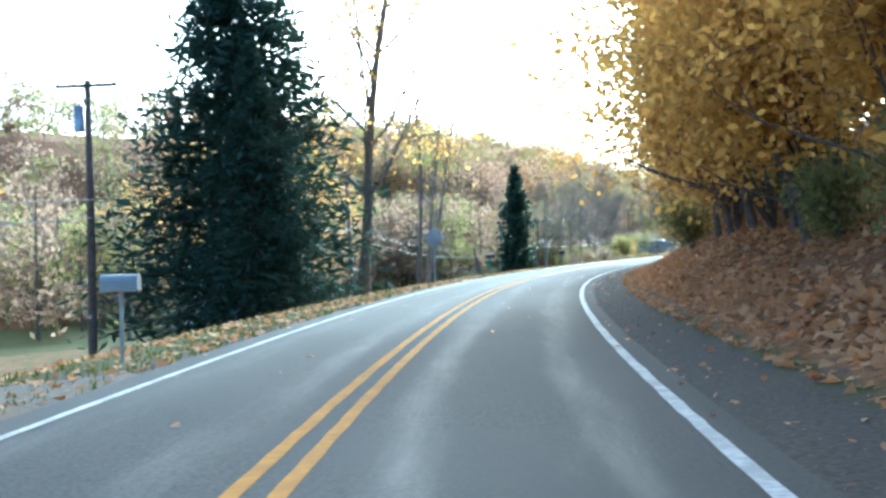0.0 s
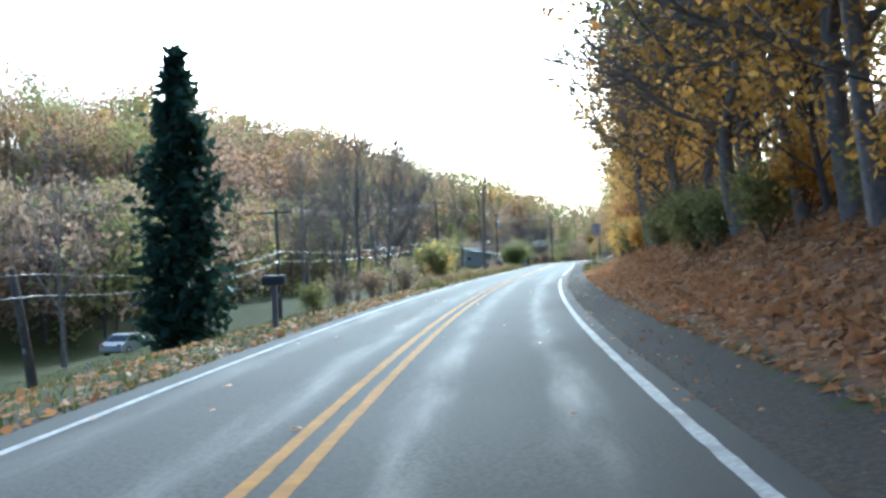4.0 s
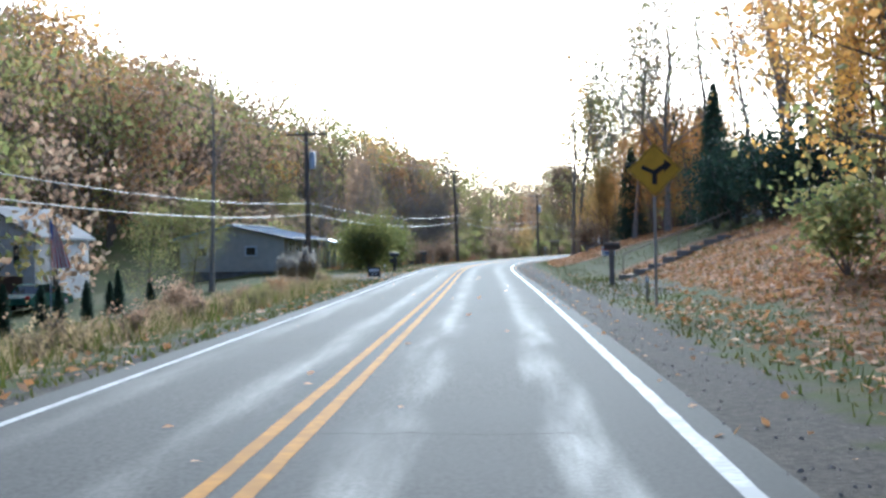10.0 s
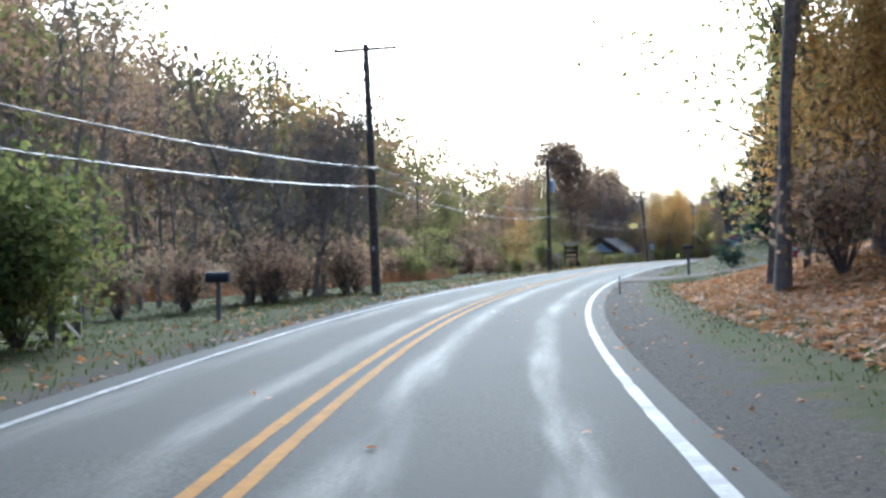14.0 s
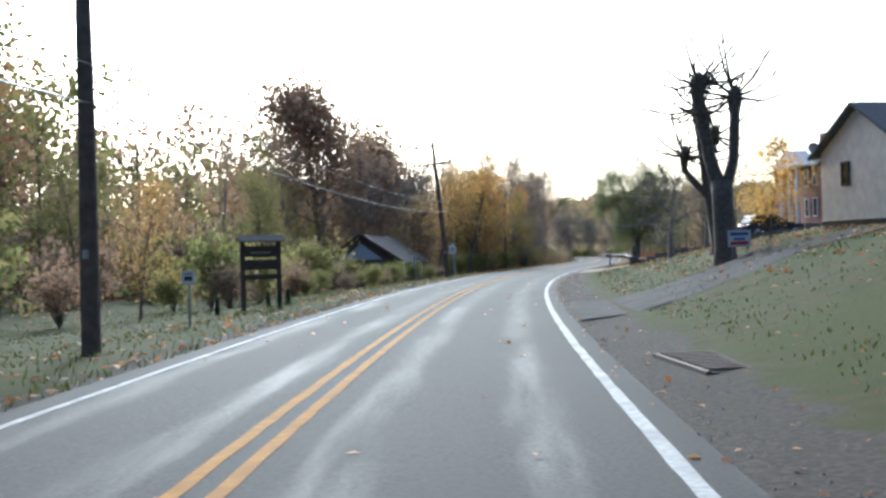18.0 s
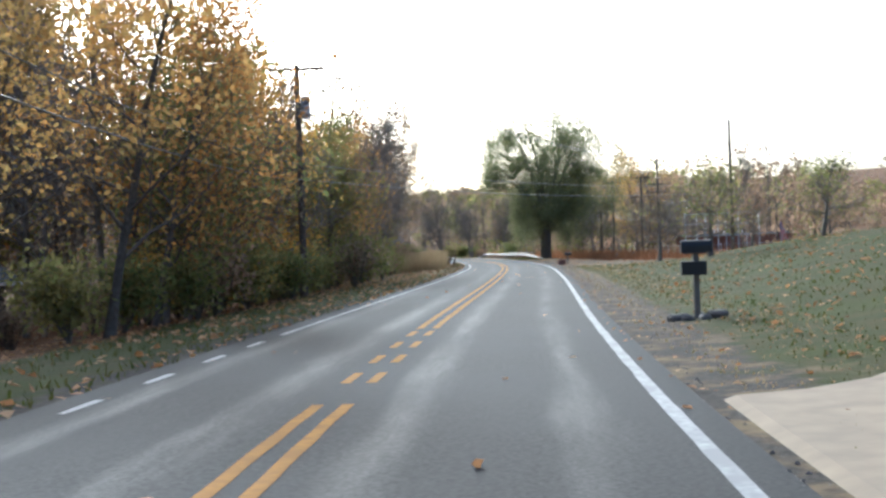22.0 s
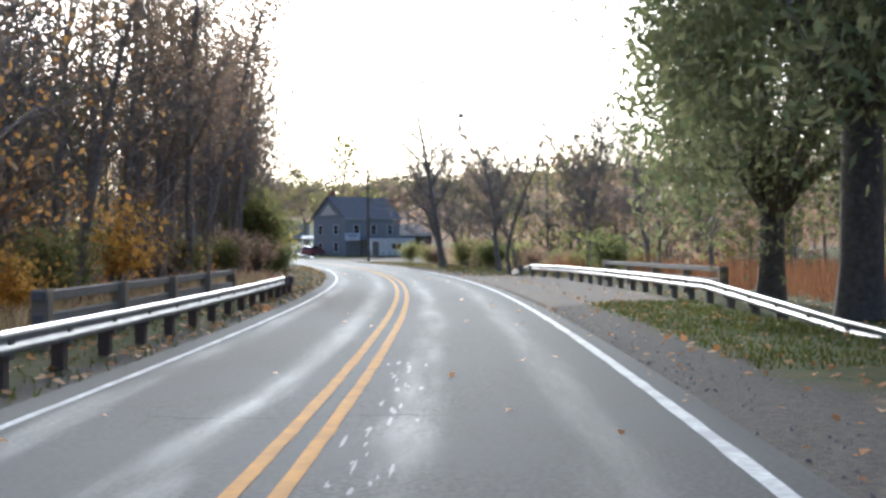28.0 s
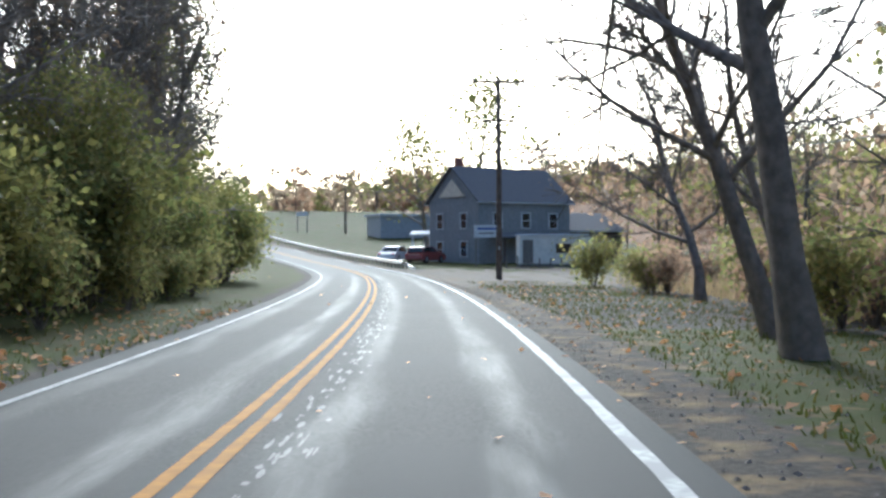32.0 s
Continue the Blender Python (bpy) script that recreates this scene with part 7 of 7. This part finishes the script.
def guardrail(s0, s1, n, side, label, bow=0.0, sink=0):
    """A pressed steel beam on posts; side is +1 where the road lies to its right; bow carries its middle away from the road, sink is how long its first end slopes into the ground."""
    def off(s):
        return n - side * bow * min(1.0, 4.2 * (s1 - s) / (s1 - s0), 0.6 + 4.2 * (s - s0) / (s1 - s0))

    ob = thing("guardrail", label, "guardrail")
    tagged(ob, group="guardrails")
    ss = np.arange(s0, s1 + 0.01, 1.0)
    V, F = [], []
    L = len(WPROF)
    for i, s in enumerate(ss):
        e = min(i, len(ss) - 1 - i)
        low = -0.42 * max(0, 1 - e / 5) if e < 5 else 0
        low = min(low, -0.6 * max(0, 1 - i / sink) if sink else 0)
        out = -0.5 * max(0, 1 - e / 6) if e < 6 else 0
        for d, z in WPROF:
            x, y = plan(s, off(s) + side * (d + out))
            V.append((float(x), float(y), float(land(s, off(s))) + 0.32 + z + low))
    k = len(V)
    for i in range(len(ss) - 1):
        for j in range(L - 1):
            a = i * L + j
            F.append((a, a + 1, a + L + 1, a + L))
    me = mesh_from("beam", V, F, METAL, True)
    b = part("beam", me, ob, "galvanised corrugated beam")
    so_ = b.modifiers.new("thickness", "SOLIDIFY")
    so_.thickness = 0.006
    for s in np.arange(s0 + 2, s1 - 1, 1.9):
        p = spot(s, off(s) - side * 0.12, -0.3)
        drop = 0.6 * max(0, 1 - (s - s0) / sink) if sink else 0
        q = bx("post", ob, (p.x, p.y, p.z), (0.15, 0.18, 0.82 - drop), GREYWOOD if side < 0 else RUSTY, rz=turn(s))
        bx("block", q, (side * 0.1, 0, 0.58 - drop), (0.09, 0.14, 0.24), GREYWOOD)
    return ob


guardrail(507, 557, -3.45, 1, "long steel guardrail on dark posts beside the verge")
guardrail(528.5, 575.5, 5.7, -1, "curving steel guardrail on wooden posts beside the verge", 1.4, 15)


def bridge_rail(s0, s1, n, label):
    ob = thing("bridge_rail", label, "railing")
    for s in np.arange(s0, s1 + 0.1, (s1 - s0) / 4):
        p = spot(s, n, -0.4)
        bx("post", ob, tuple(p), (0.25, 0.25, 1.25), CONCRETE, rz=turn(s))
    m_ = (s0 + s1) / 2
    for z in (0.35, 0.68):
        a, b = spot(s0, n, z), spot(s1, n, z)
        d = b - a
        c = (a + b) / 2
        bx("rail", ob, (c.x, c.y, c.z), (0.16, d.length + 0.4, 0.14), GREYWOOD, rz=math.degrees(math.atan2(-d.x, d.y)))
    return ob


bridge_rail(533, 550, -4.8, "old concrete and timber bridge rail over the creek")
bridge_rail(549, 566, 8.9, "old timber bridge rail over the creek")

# ---- the last group of houses ----
h4 = gable_house("roadside_house", 693.5, 16.8, -68, 7.4, 10.5, 5.9, 3.0, paint("blue_grey_siding", (0.25, 0.26, 0.265), 0.75), SHINGLE, "tall blue-grey gabled house behind a gravel yard", siding=True, up=-0.4)
prism("gable_panel", h4, [(-2.0, 0), (2.0, 0), (0, 1.62)], 0.08, paint("cream_trim", (0.62, 0.58, 0.46), 0.7), pose(0, -5.4, 6.2))
for x_ in (-2.0, 1.6):
    window(h4, pose(x_, -5.3, 3.4), 0.9, 1.3)
    window(h4, pose(x_, -5.3, 0.9), 0.9, 1.3)
for y_ in (-3.2, 0, 3.2):
    window(h4, pose(3.75, y_, 3.4, 0, 0, 90), 0.9, 1.3)
bx("chimney", h4, (-0.6, -4.2, 7.8), (0.6, 0.6, 2.0), BRICK)
bx("porch_roof", h4, (4.9, 0, 2.7), (2.6, 9.0, 0.14), SHINGLE, ry=10)
for y_ in (-4.2, -1.4, 1.4, 4.2):
    bx("porch_post", h4, (6.0, y_, 0), (0.14, 0.14, 2.5), DARKWOOD)
bx("porch_floor", h4, (4.9, 0, -0.3), (2.4, 9.0, 0.5), GREYWOOD)
wing = gable_house("side_building", 697, 25.0, -68, 6.5, 7.5, 3.2, 1.6, DARKWOOD, SHINGLE, "dark low wing with a shingled roof beside the house", up=-0.3)
for y_ in (-2, 1.6):
    window(wing, pose(3.3, y_, 1.0, 0, 0, 90), 0.9, 1.1)
pch = thing("porch", "small pale porch with posts before the house", "porch", place(697, 11.2, -20))
bx("roof", pch, (0, 0, 2.5), (3.8, 2.4, 0.15), WHITE, rx=8)
for x_ in (-1.6, 0, 1.6):
    bx("post", pch, (x_, -1.0, 0), (0.15, 0.15, 2.4), WHITE)
bx("floor", pch, (0, 0, -0.1), (3.8, 2.4, 0.3), CONCRETE)
sb = thing("shop_sign", "white framed sign board with faint bars on two posts", "sign board", place(678.7, 11.6, -5))
for x_ in (-0.85, 0.85):
    bx("post", sb, (x_, 0, 0), (0.1, 0.1, 3.2), GREYWOOD)
p_ = bx("panel", sb, (0, -0.04, 2.3), (2.0, 0.06, 1.0), WHITE)
bx("bar", p_, (0, -0.034, 0.62), (1.5, 0.006, 0.16), BLUE, bev=0)
bx("bar", p_, (0, -0.034, 0.28), (1.2, 0.006, 0.12), GREYWOOD, bev=0)
tr_ = thing("mobile_home", "long white mobile home with one small window", "mobile home", place(682, 18.2, -10))
bx("body", tr_, (0, 0, 0.3), (6.2, 3.0, 2.3), paint("off_white_panel", (0.78, 0.76, 0.70), 0.6), bev=0.06)
bx("roof", tr_, (0, 0, 2.6), (6.4, 3.2, 0.15), WHITE, bev=0.05)
window(tr_, pose(0.5, -1.52, 1.3), 1.1, 0.6, DARKWOOD)
bx("door", tr_, (-2.4, -1.53, 0.4), (0.85, 0.05, 1.9), GREYWOOD)
bx("skirt", tr_, (0, 0, -0.1), (6.0, 2.8, 0.42), GREYWOOD)
for i in range(9):
    ob = thing("yard_post", "short timber post before the mobile home", "post", place(676 + i * 0.1, 12.5 + i * 0.9), "yard posts")
    bx("stake", ob, (0, 0, -0.1), (0.1, 0.1, 1.0), GREYWOOD)
lw = thing("long_shed", "long low shed with a pale roof beyond the houses", "shed", place(745, 25, 0))
bx("wall", lw, (0, 0, -1), (9, 5, 3.6), paint("pale_metal_wall", (0.4, 0.42, 0.44), 0.5))
bx("roof", lw, (0, 0, 2.6), (9.6, 5.6, 0.3), WHITE)
fs_ = thing("field_sign", "small white notice board in the far field", "sign board", place(753, 13.2, 0))
for x_ in (-0.7, 0.7):
    bx("post", fs_, (x_, 0, 0), (0.1, 0.1, 3.0), GREYWOOD)
bx("panel", fs_, (0, -0.06, 2.4), (1.7, 0.06, 0.6), WHITE)
guardrail(672, 790, 4.4, -1, "far dark guardrail along the rising bend")
# ---- drives ----
def drive(name, s0, s1, n0, n1, material, label, skew=0.0, thick=0.015):
    """A surfaced drive from the road's edge outwards, lying on the ground; skew shifts its far end along the road."""
    ns = np.linspace(n0, n1, 14)
    fs = np.linspace(0, 1, 7)
    V = []
    for i, n in enumerate(ns):
        k = (n - n0) / (n1 - n0)
        for f in fs:
            flare = 0.9 * (1 - min(1, abs(n - n0) / 2.2)) ** 2
            s = s0 - flare + (s1 - s0 + 2 * flare) * f + skew * k
            x, y = plan(s, n)
            V.append((float(x), float(y), float(land(s, n) + rough(x, y, s, n)) + thick))
    b = len(fs)
    F = [(i * b + j, i * b + j + 1, (i + 1) * b + j + 1, (i + 1) * b + j) for i in range(len(ns) - 1) for j in range(b - 1)]
    rim = [j for j in range(b)] + [i * b + b - 1 for i in range(1, len(ns))] + [(len(ns) - 1) * b + j for j in range(b - 2, -1, -1)] + [i * b for i in range(len(ns) - 2, 0, -1)]
    k0 = len(V)
    cx_, cy_ = sum(V[q][0] for q in rim) / len(rim), sum(V[q][1] for q in rim) / len(rim)
    V += [(V[q][0] + 0.06 * (V[q][0] - cx_), V[q][1] + 0.06 * (V[q][1] - cy_), V[q][2] - 0.1) for q in rim]
    L = len(rim)
    F += [(rim[q], k0 + q, k0 + (q + 1) % L, rim[(q + 1) % L]) for q in range(L)]
    return tagged(new(name, mesh_from(name, V, F, material)), label, "drive", kind="structure")


drive("concrete_drive", 400.5, 410.5, 3.5, 12, CONCRETE, "pale concrete drive rising from the road", 9)
drive("tarmac_drive", 350.5, 357, 3.4, 17, TARMAC, "dark tarmac drive rising past the garage", 8)
drive("dirt_drive", 309, 316, 3.4, 14, GRAVEL, "worn gravel drive at the hedge", 6)
drive("gravel_drive", 5, 13, -3.0, -16, GRAVEL, "gravel drive beside the mailbox", -2)
drive("gravel_drive", 239, 251, -2.9, -7, GRAVEL, "gravel parking strip before the low house", 2)
drive("gravel_pull_in", 544, 571, 3.35, 6.9, GRAVEL, "bare gravel apron between the road and the guardrail", 2)
drive("gravel_yard", 634, 672, 3.5, 17, GRAVEL, "gravel yard before the houses", 6)

# storm drain
gt = thing("storm_drain", "rusty iron storm drain grate in the shoulder", "drain", place(340, 4.3, 6, -0.01))
# near-black slab under the bars stands in for the shade in the shaft
bx("pit", gt, (0, 0, -0.06), (0.95, 2.4, 0.075), RUBBER, bev=0)
for x_ in (-0.45, 0.45):
    bx("frame", gt, (x_, 0, -0.02), (0.07, 2.4, 0.06), RUSTY, bev=0.004)
for i in range(13):
    bx("bar", gt, (0, -1.05 + i * 0.175, 0.032), (0.85, 0.06, 0.03), RUSTY, bev=0.004)
# low stone wall with a pillar and a dark garden statue
rw = thing("stone_pillar", "dark stone pillar at the drive", "pillar", place(400.4, 6.9, 0, -0.05))
for i in range(3):
    bx("block", rw, (0.02 * (i % 2), 0, i * 0.17), (0.6 - 0.02 * i, 0.6 - 0.02 * i, 0.165), STONE, bev=0.03)
bx("cap", rw, (0, 0, 0.51), (0.62, 0.62, 0.07), STONE, bev=0.02)
bms = bmesh.new()
PROFILE = [(0.0, 0.0), (0.17, 0.0), (0.17, 0.05), (0.12, 0.08), (0.13, 0.3), (0.16, 0.42), (0.13, 0.55), (0.07, 0.62), (0.10, 0.7), (0.11, 0.78), (0.06, 0.87), (0.0, 0.89)]
ring = [[bms.verts.new((r_ * math.cos(a_ * math.pi / 6) * 1.15, r_ * math.sin(a_ * math.pi / 6) * 0.85, z_)) for a_ in range(12)] for r_, z_ in PROFILE[1:-1]]
for a_, b_ in zip(ring[:-1], ring[1:]):
    for k_ in range(12):
        bms.faces.new((a_[k_], a_[(k_ + 1) % 12], b_[(k_ + 1) % 12], b_[k_]))
bms.faces.new(ring[-1])
bms.faces.new(ring[0][::-1])
mst = bpy.data.meshes.new("statue")
bms.to_mesh(mst)
bms.free()
mst.materials.append(paint("dark_bronze", (0.05, 0.05, 0.055), 0.5))
st_ = tagged(new("statue", mst), "small dark garden statue on a stone pillar", "statue")
st_.matrix_world = place(400.4, 6.9, 0, 0.53) @ Matrix.Diagonal((0.72, 0.72, 0.72, 1))
sw_ = thing("stone_wall", "low dark retaining wall of rough stones beside the drive", "wall", Matrix.Identity(4))
for i in range(22):
    so = spot(400.6 + i * 0.08, 7.4 + i * 0.5, -0.15)
    q = bx("stone", sw_, tuple(so), (0.5, 0.34, 0.42 + 0.05 * (i % 3)), STONE, bev=0.04)
    q.matrix_basis = Matrix.Translation(so) @ pose(0, 0, 0, 0, 0, turn(400) + (i * 7) % 11 - 5)
# litter and stones
lt = thing("plastic_bag", "crumpled white plastic bag on the grass", "litter", place(180.4, 4.0, 20, 0))
bmb = bmesh.new()
bmesh.ops.create_icosphere(bmb, subdivisions=3, radius=0.10)
for v in bmb.verts:
    v.co = Vector((v.co.x * 1.2, v.co.y * 0.9, max(0, v.co.z + 0.08) * 0.8)) * (1 + 0.35 * noise.noise(v.co * 9))
meb = bpy.data.meshes.new("sheet")
bmb.to_mesh(meb)
bmb.free()
meb.materials.append(paint("bag_plastic", (0.85, 0.85, 0.83), 0.4))
part("sheet", meb, lt)


# ---- leaves and grass ----
def height_at(s, n):
    x, y = plan(s, n)
    return x, y, land(s, n) + rough(x, y, s, n) - 0.02


def stuff(name, me, label, category):
    return tagged(new(name, me), label, category, kind="stuff")


def fallen(name, k, s0, s1, n0, n1, size, material, label, seed, bias=1.0, lift=0.02, flat=0.35):
    r = np.random.RandomState(seed)
    s = r.uniform(s0, s1, k)
    n = n0 + (n1 - n0) * r.uniform(0, 1, k) ** bias
    x, y, z = height_at(s, n)
    if lift < 0:
        z = np.zeros(k) + 0.014
        lift = 0.012
    c = np.stack([x, y, z + lift], 1)
    u = r.normal(size=(k, 3))
    u[:, 2] *= flat
    u /= np.linalg.norm(u, axis=1)[:, None]
    w = np.cross(u, np.array([0, 0, 1.0]) + r.normal(0, flat * 0.7, (k, 3)))
    w /= np.linalg.norm(w, axis=1)[:, None]
    sz = size * r.uniform(0.55, 1.4, (k, 1))
    a, b = u * sz * 0.55, w * sz * 0.42
    curl = np.array([0, 0, 1.0]) * sz * r.uniform(0.0, 0.35, (k, 1))
    return stuff(name, quads(name, np.stack([c - a + curl * 0.3, c + b + curl, c + a, c - b + curl * 0.6], 1), material), label, "fallen leaves")


def blades(name, k, s0, s1, n0, n1, h, w, material, label, seed, lean=0.35, bias=1.0, category="grass"):
    r = np.random.RandomState(seed)
    s = r.uniform(s0, s1, k)
    n = n0 + (n1 - n0) * r.uniform(0, 1, k) ** bias
    x, y, z = height_at(s, n)
    # tufts: gather the blades a little
    x = x + 0.10 * np.sin(x * 5.1 + y * 2.3)
    p = np.stack([x, y, z - 0.02], 1)
    a = r.uniform(0, 6.283, k)
    side = np.stack([np.cos(a), np.sin(a), 0 * a], 1) * (w * r.uniform(0.6, 1.3, k))[:, None]
    hh = h * r.uniform(0.45, 1.25, k)
    tip = p + np.stack([r.normal(0, lean, k) * hh, r.normal(0, lean, k) * hh, hh], 1)
    return stuff(name, quads(name, np.stack([p - side, p + side, tip + side * 0.25, tip - side * 0.25], 1), material), label, category)


fallen("bank_leaves", 50000, -4, 166, 4.3, 12, 0.19, LITTER, "thick layer of brown fallen leaves on the bank", 1, 1.3, 0.03, 0.6)
fallen("wood_leaves", 13000, 160, 212, 4.6, 15, 0.14, LITTER, "fallen leaves under the trees", 2, 0.8)
fallen("bank_leaves", 12000, 208, 233, 6.2, 13, 0.13, LITTER, "thick layer of orange fallen leaves beside the steps", 12)
fallen("slope_leaves", 24000, 250, 298, 5.2, 14, 0.14, LITTER, "fallen leaves scattered over the grassy slope", 3)
fallen("lawn_leaves", 5200, 300, 400, 6.5, 20, 0.13, LITTER, "fallen leaves scattered over the lawn", 4, 0.8)
fallen("orchard_leaves", 3500, 400, 478, 5, 24, 0.12, LITTER, "fallen leaves scattered under the orchard", 5)
fallen("verge_leaves", 7000, -5, 130, -2.9, -9, 0.14, LITTER, "fallen leaves along the verge", 6, 1.3)
fallen("verge_leaves", 2600, 130, 420, -2.9, -6.5, 0.13, LITTER, "fallen leaves along the verge", 7, 1.6)
fallen("verge_leaves", 6500, 420, 615, -2.9, -11, 0.13, LITTER, "brown fallen leaves under the wood's edge", 8, 1.2)
fallen("shoulder_leaves", 3600, -5, 620, 3.0, 5.4, 0.075, LITTER, "scattered leaves on the gravel shoulder", 9)
fallen("road_leaves", 480, 0, 640, -2.8, 3.2, 0.085, LITTER, "single dry leaves lying on the asphalt", 10, 1.0, -1, 0.15)
fallen("verge_leaves", 2500, 480, 640, 4, 12, 0.12, LITTER, "scattered leaves on the verge grass", 11)

blades("verge_grass", 26000, -5, 260, -2.95, -6.0, 0.09, 0.016, GRASS, "short green grass along the verge", 21, bias=1.5)
blades("verge_grass", 16000, 255, 620, -2.95, -6.5, 0.10, 0.016, GRASS, "short green grass along the verge", 22, bias=1.4)
blades("verge_grass", 12000, 158, 232, 4.2, 10, 0.12, 0.018, GRASS, "rough green grass on the verge", 23)
blades("slope_grass", 20000, 226, 306, 4.5, 16, 0.07, 0.02, GRASS, "mown grass on the slope", 24, bias=1.4)
blades("lawn_grass", 36000, 306, 480, 4.5, 17, 0.06, 0.02, GRASS, "mown lawn beside the road", 25, bias=1.4)
blades("lawn_grass", 26000, 255, 402, -5, -20, 0.06, 0.028, GRASS, "mown lawn beside the road", 26, bias=1.2)
blades("lawn_grass", 14000, 92, 150, -7, -24, 0.09, 0.03, GRASS, "lawn in the low ground", 27)
blades("verge_grass", 4500, 529, 545, 4.4, 7, 0.09, 0.018, GRASS, "short grass beside the guardrail", 40)
blades("verge_grass", 12000, 572, 640, 4.2, 10, 0.09, 0.018, GRASS, "short grass beside the guardrail", 28)
blades("bank_weeds", 700, 0, 160, 4.6, 9, 0.12, 0.03, GRASS, "green weeds at the foot of the bank", 29)
blades("green_weeds", 7000, 150, 236, -3.9, -8.5, 0.34, 0.014, GRASS, "rough green weeds on the verge", 38, 0.35, 1.2)
blades("dry_weeds", 7000, 150, 236, -4.0, -8.0, 0.40, 0.007, DRY, "tall dry weeds on the verge", 31, 0.55, 1.3)
blades("dry_weeds", 14000, 484, 518, -4.4, -8.5, 1.15, 0.014, DRY, "tall straw-coloured grass behind the guardrail", 32, 0.25, 1.0)
blades("dry_weeds", 5000, 520, 565, -5.0, -8.0, 0.5, 0.014, DRY, "dry weeds behind the guardrail", 33)
blades("reed_field", 20000, 500, 600, 12.0, 36, 1.25, 0.022, REED, "field of rust-coloured reeds", 34, 0.2)
blades("reed_field", 7000, 604, 640, 11.0, 24, 0.8, 0.02, DRY, "tall brown weeds beside the verge", 35, 0.25)
blades("dry_weeds", 6000, 302, 372, -19, -26, 1.0, 0.03, REED, "brown weeds behind the lawn", 36)
blades("shoulder_grass", 5000, 405, 480, 3.6, 6, 0.05, 0.02, DRY, "worn yellow grass at the shoulder", 37)

# pampas grass clump and others like it
def pampas(s, n, size, label):
    r = np.random.RandomState(int(s))
    k = 900
    a, d = r.uniform(0, 6.283, k), r.uniform(0.2, 1.0, k) ** 0.7
    p = np.stack([np.cos(a) * 0.35 * d, np.sin(a) * 0.35 * d, 0 * a], 1)
    hh = r.uniform(0.7, 1.35, k)
    mid = p + np.stack([np.cos(a) * 0.3 * d, np.sin(a) * 0.3 * d, hh], 1)
    tip = mid + np.stack([np.cos(a) * 0.45 * d, np.sin(a) * 0.45 * d, -0.25 * d * hh], 1)
    w = np.stack([-np.sin(a), np.cos(a), 0 * a], 1) * 0.014
    q = np.concatenate([np.stack([p - w, p + w, mid + w, mid - w], 1), np.stack([mid - w, mid + w, tip + w * 0.2, tip - w * 0.2], 1)])
    ob = thing("pampas_grass", label, "ornamental grass", place(s, n, 0, -0.05) @ Matrix.Diagonal((size, size, size, 1)))
    part("foliage", quads("foliage", q, DRY), ob)
    for i in range(16):
        aa, rr = r.uniform(0, 6.283), r.uniform(0.1, 0.9)
        b = np.array([math.cos(aa) * rr * 0.8, math.sin(aa) * rr * 0.8, r.uniform(1.25, 1.75)])
        c = b + r.normal(0, 1, (60, 3)) * np.array([0.05, 0.05, 0.15])
        pm = part("plume", quads("plume", leaf_quads(r, c, 0.12, 1.8, 0, 0.6), PLUME), ob)
        rod("stalk", pm, [((b[0] * 0.2, b[1] * 0.2, 0), 0.008), (tuple(b), 0.005)], DRY, 4)
    return ob


pampas(246.3, -7.7, 0.92, "clump of pampas grass with pale plumes")
pampas(244.6, -8.4, 0.8, "smaller clump of pampas grass with pale plumes")
# loose stones of the shoulders and the lay-by
def pebbles(k, s0, s1, n0, n1, size, label, seed, bias=1.0):
    r = np.random.RandomState(seed)
    sv = r.uniform(s0, s1, k)
    nv = n0 + (n1 - n0) * r.uniform(0, 1, k) ** bias
    x, y, z = height_at(sv, nv)
    sz = size * r.uniform(0.35, 1.0, k) ** 1.5
    a_ = r.uniform(0, 6.283, k)
    V = []
    for q, up in ((0, 0), (1, 0), (2, 0), (3, 0), (4, 0.75)):
        f_ = sz * (r.uniform(0.7, 1.2, k) if q < 4 else 0.25)
        V.append(np.stack([x + f_ * np.cos(a_ + q * 1.571), y + f_ * np.sin(a_ + q * 1.571), z - 0.004 + up * sz], 1))
    V = np.stack(V, 1).reshape(-1, 3)
    F = [(j + e, j + (e + 1) % 4, j + 4) for j in range(0, 5 * k, 5) for e in range(4)]
    stuff("gravel_stones", mesh_from("gravel_stones", V, F, STONE), label, "gravel")


pebbles(2600, 484, 513, 3.5, 10.2, 0.05, "loose grey gravel on the lay-by", 77)
pebbles(9000, 150, 480, 3.2, 5.2, 0.028, "small stones on the worn shoulder", 78, 1.2)
pebbles(3500, 0, 150, 3.2, 4.6, 0.026, "small stones on the dark shoulder", 79)
pebbles(4500, 513, 640, 3.25, 6.5, 0.035, "loose stones on the bare apron beside the road", 80, 1.2)
pebbles(4500, 0, 600, -3.0, -3.9, 0.026, "small stones at the road's edge", 81)
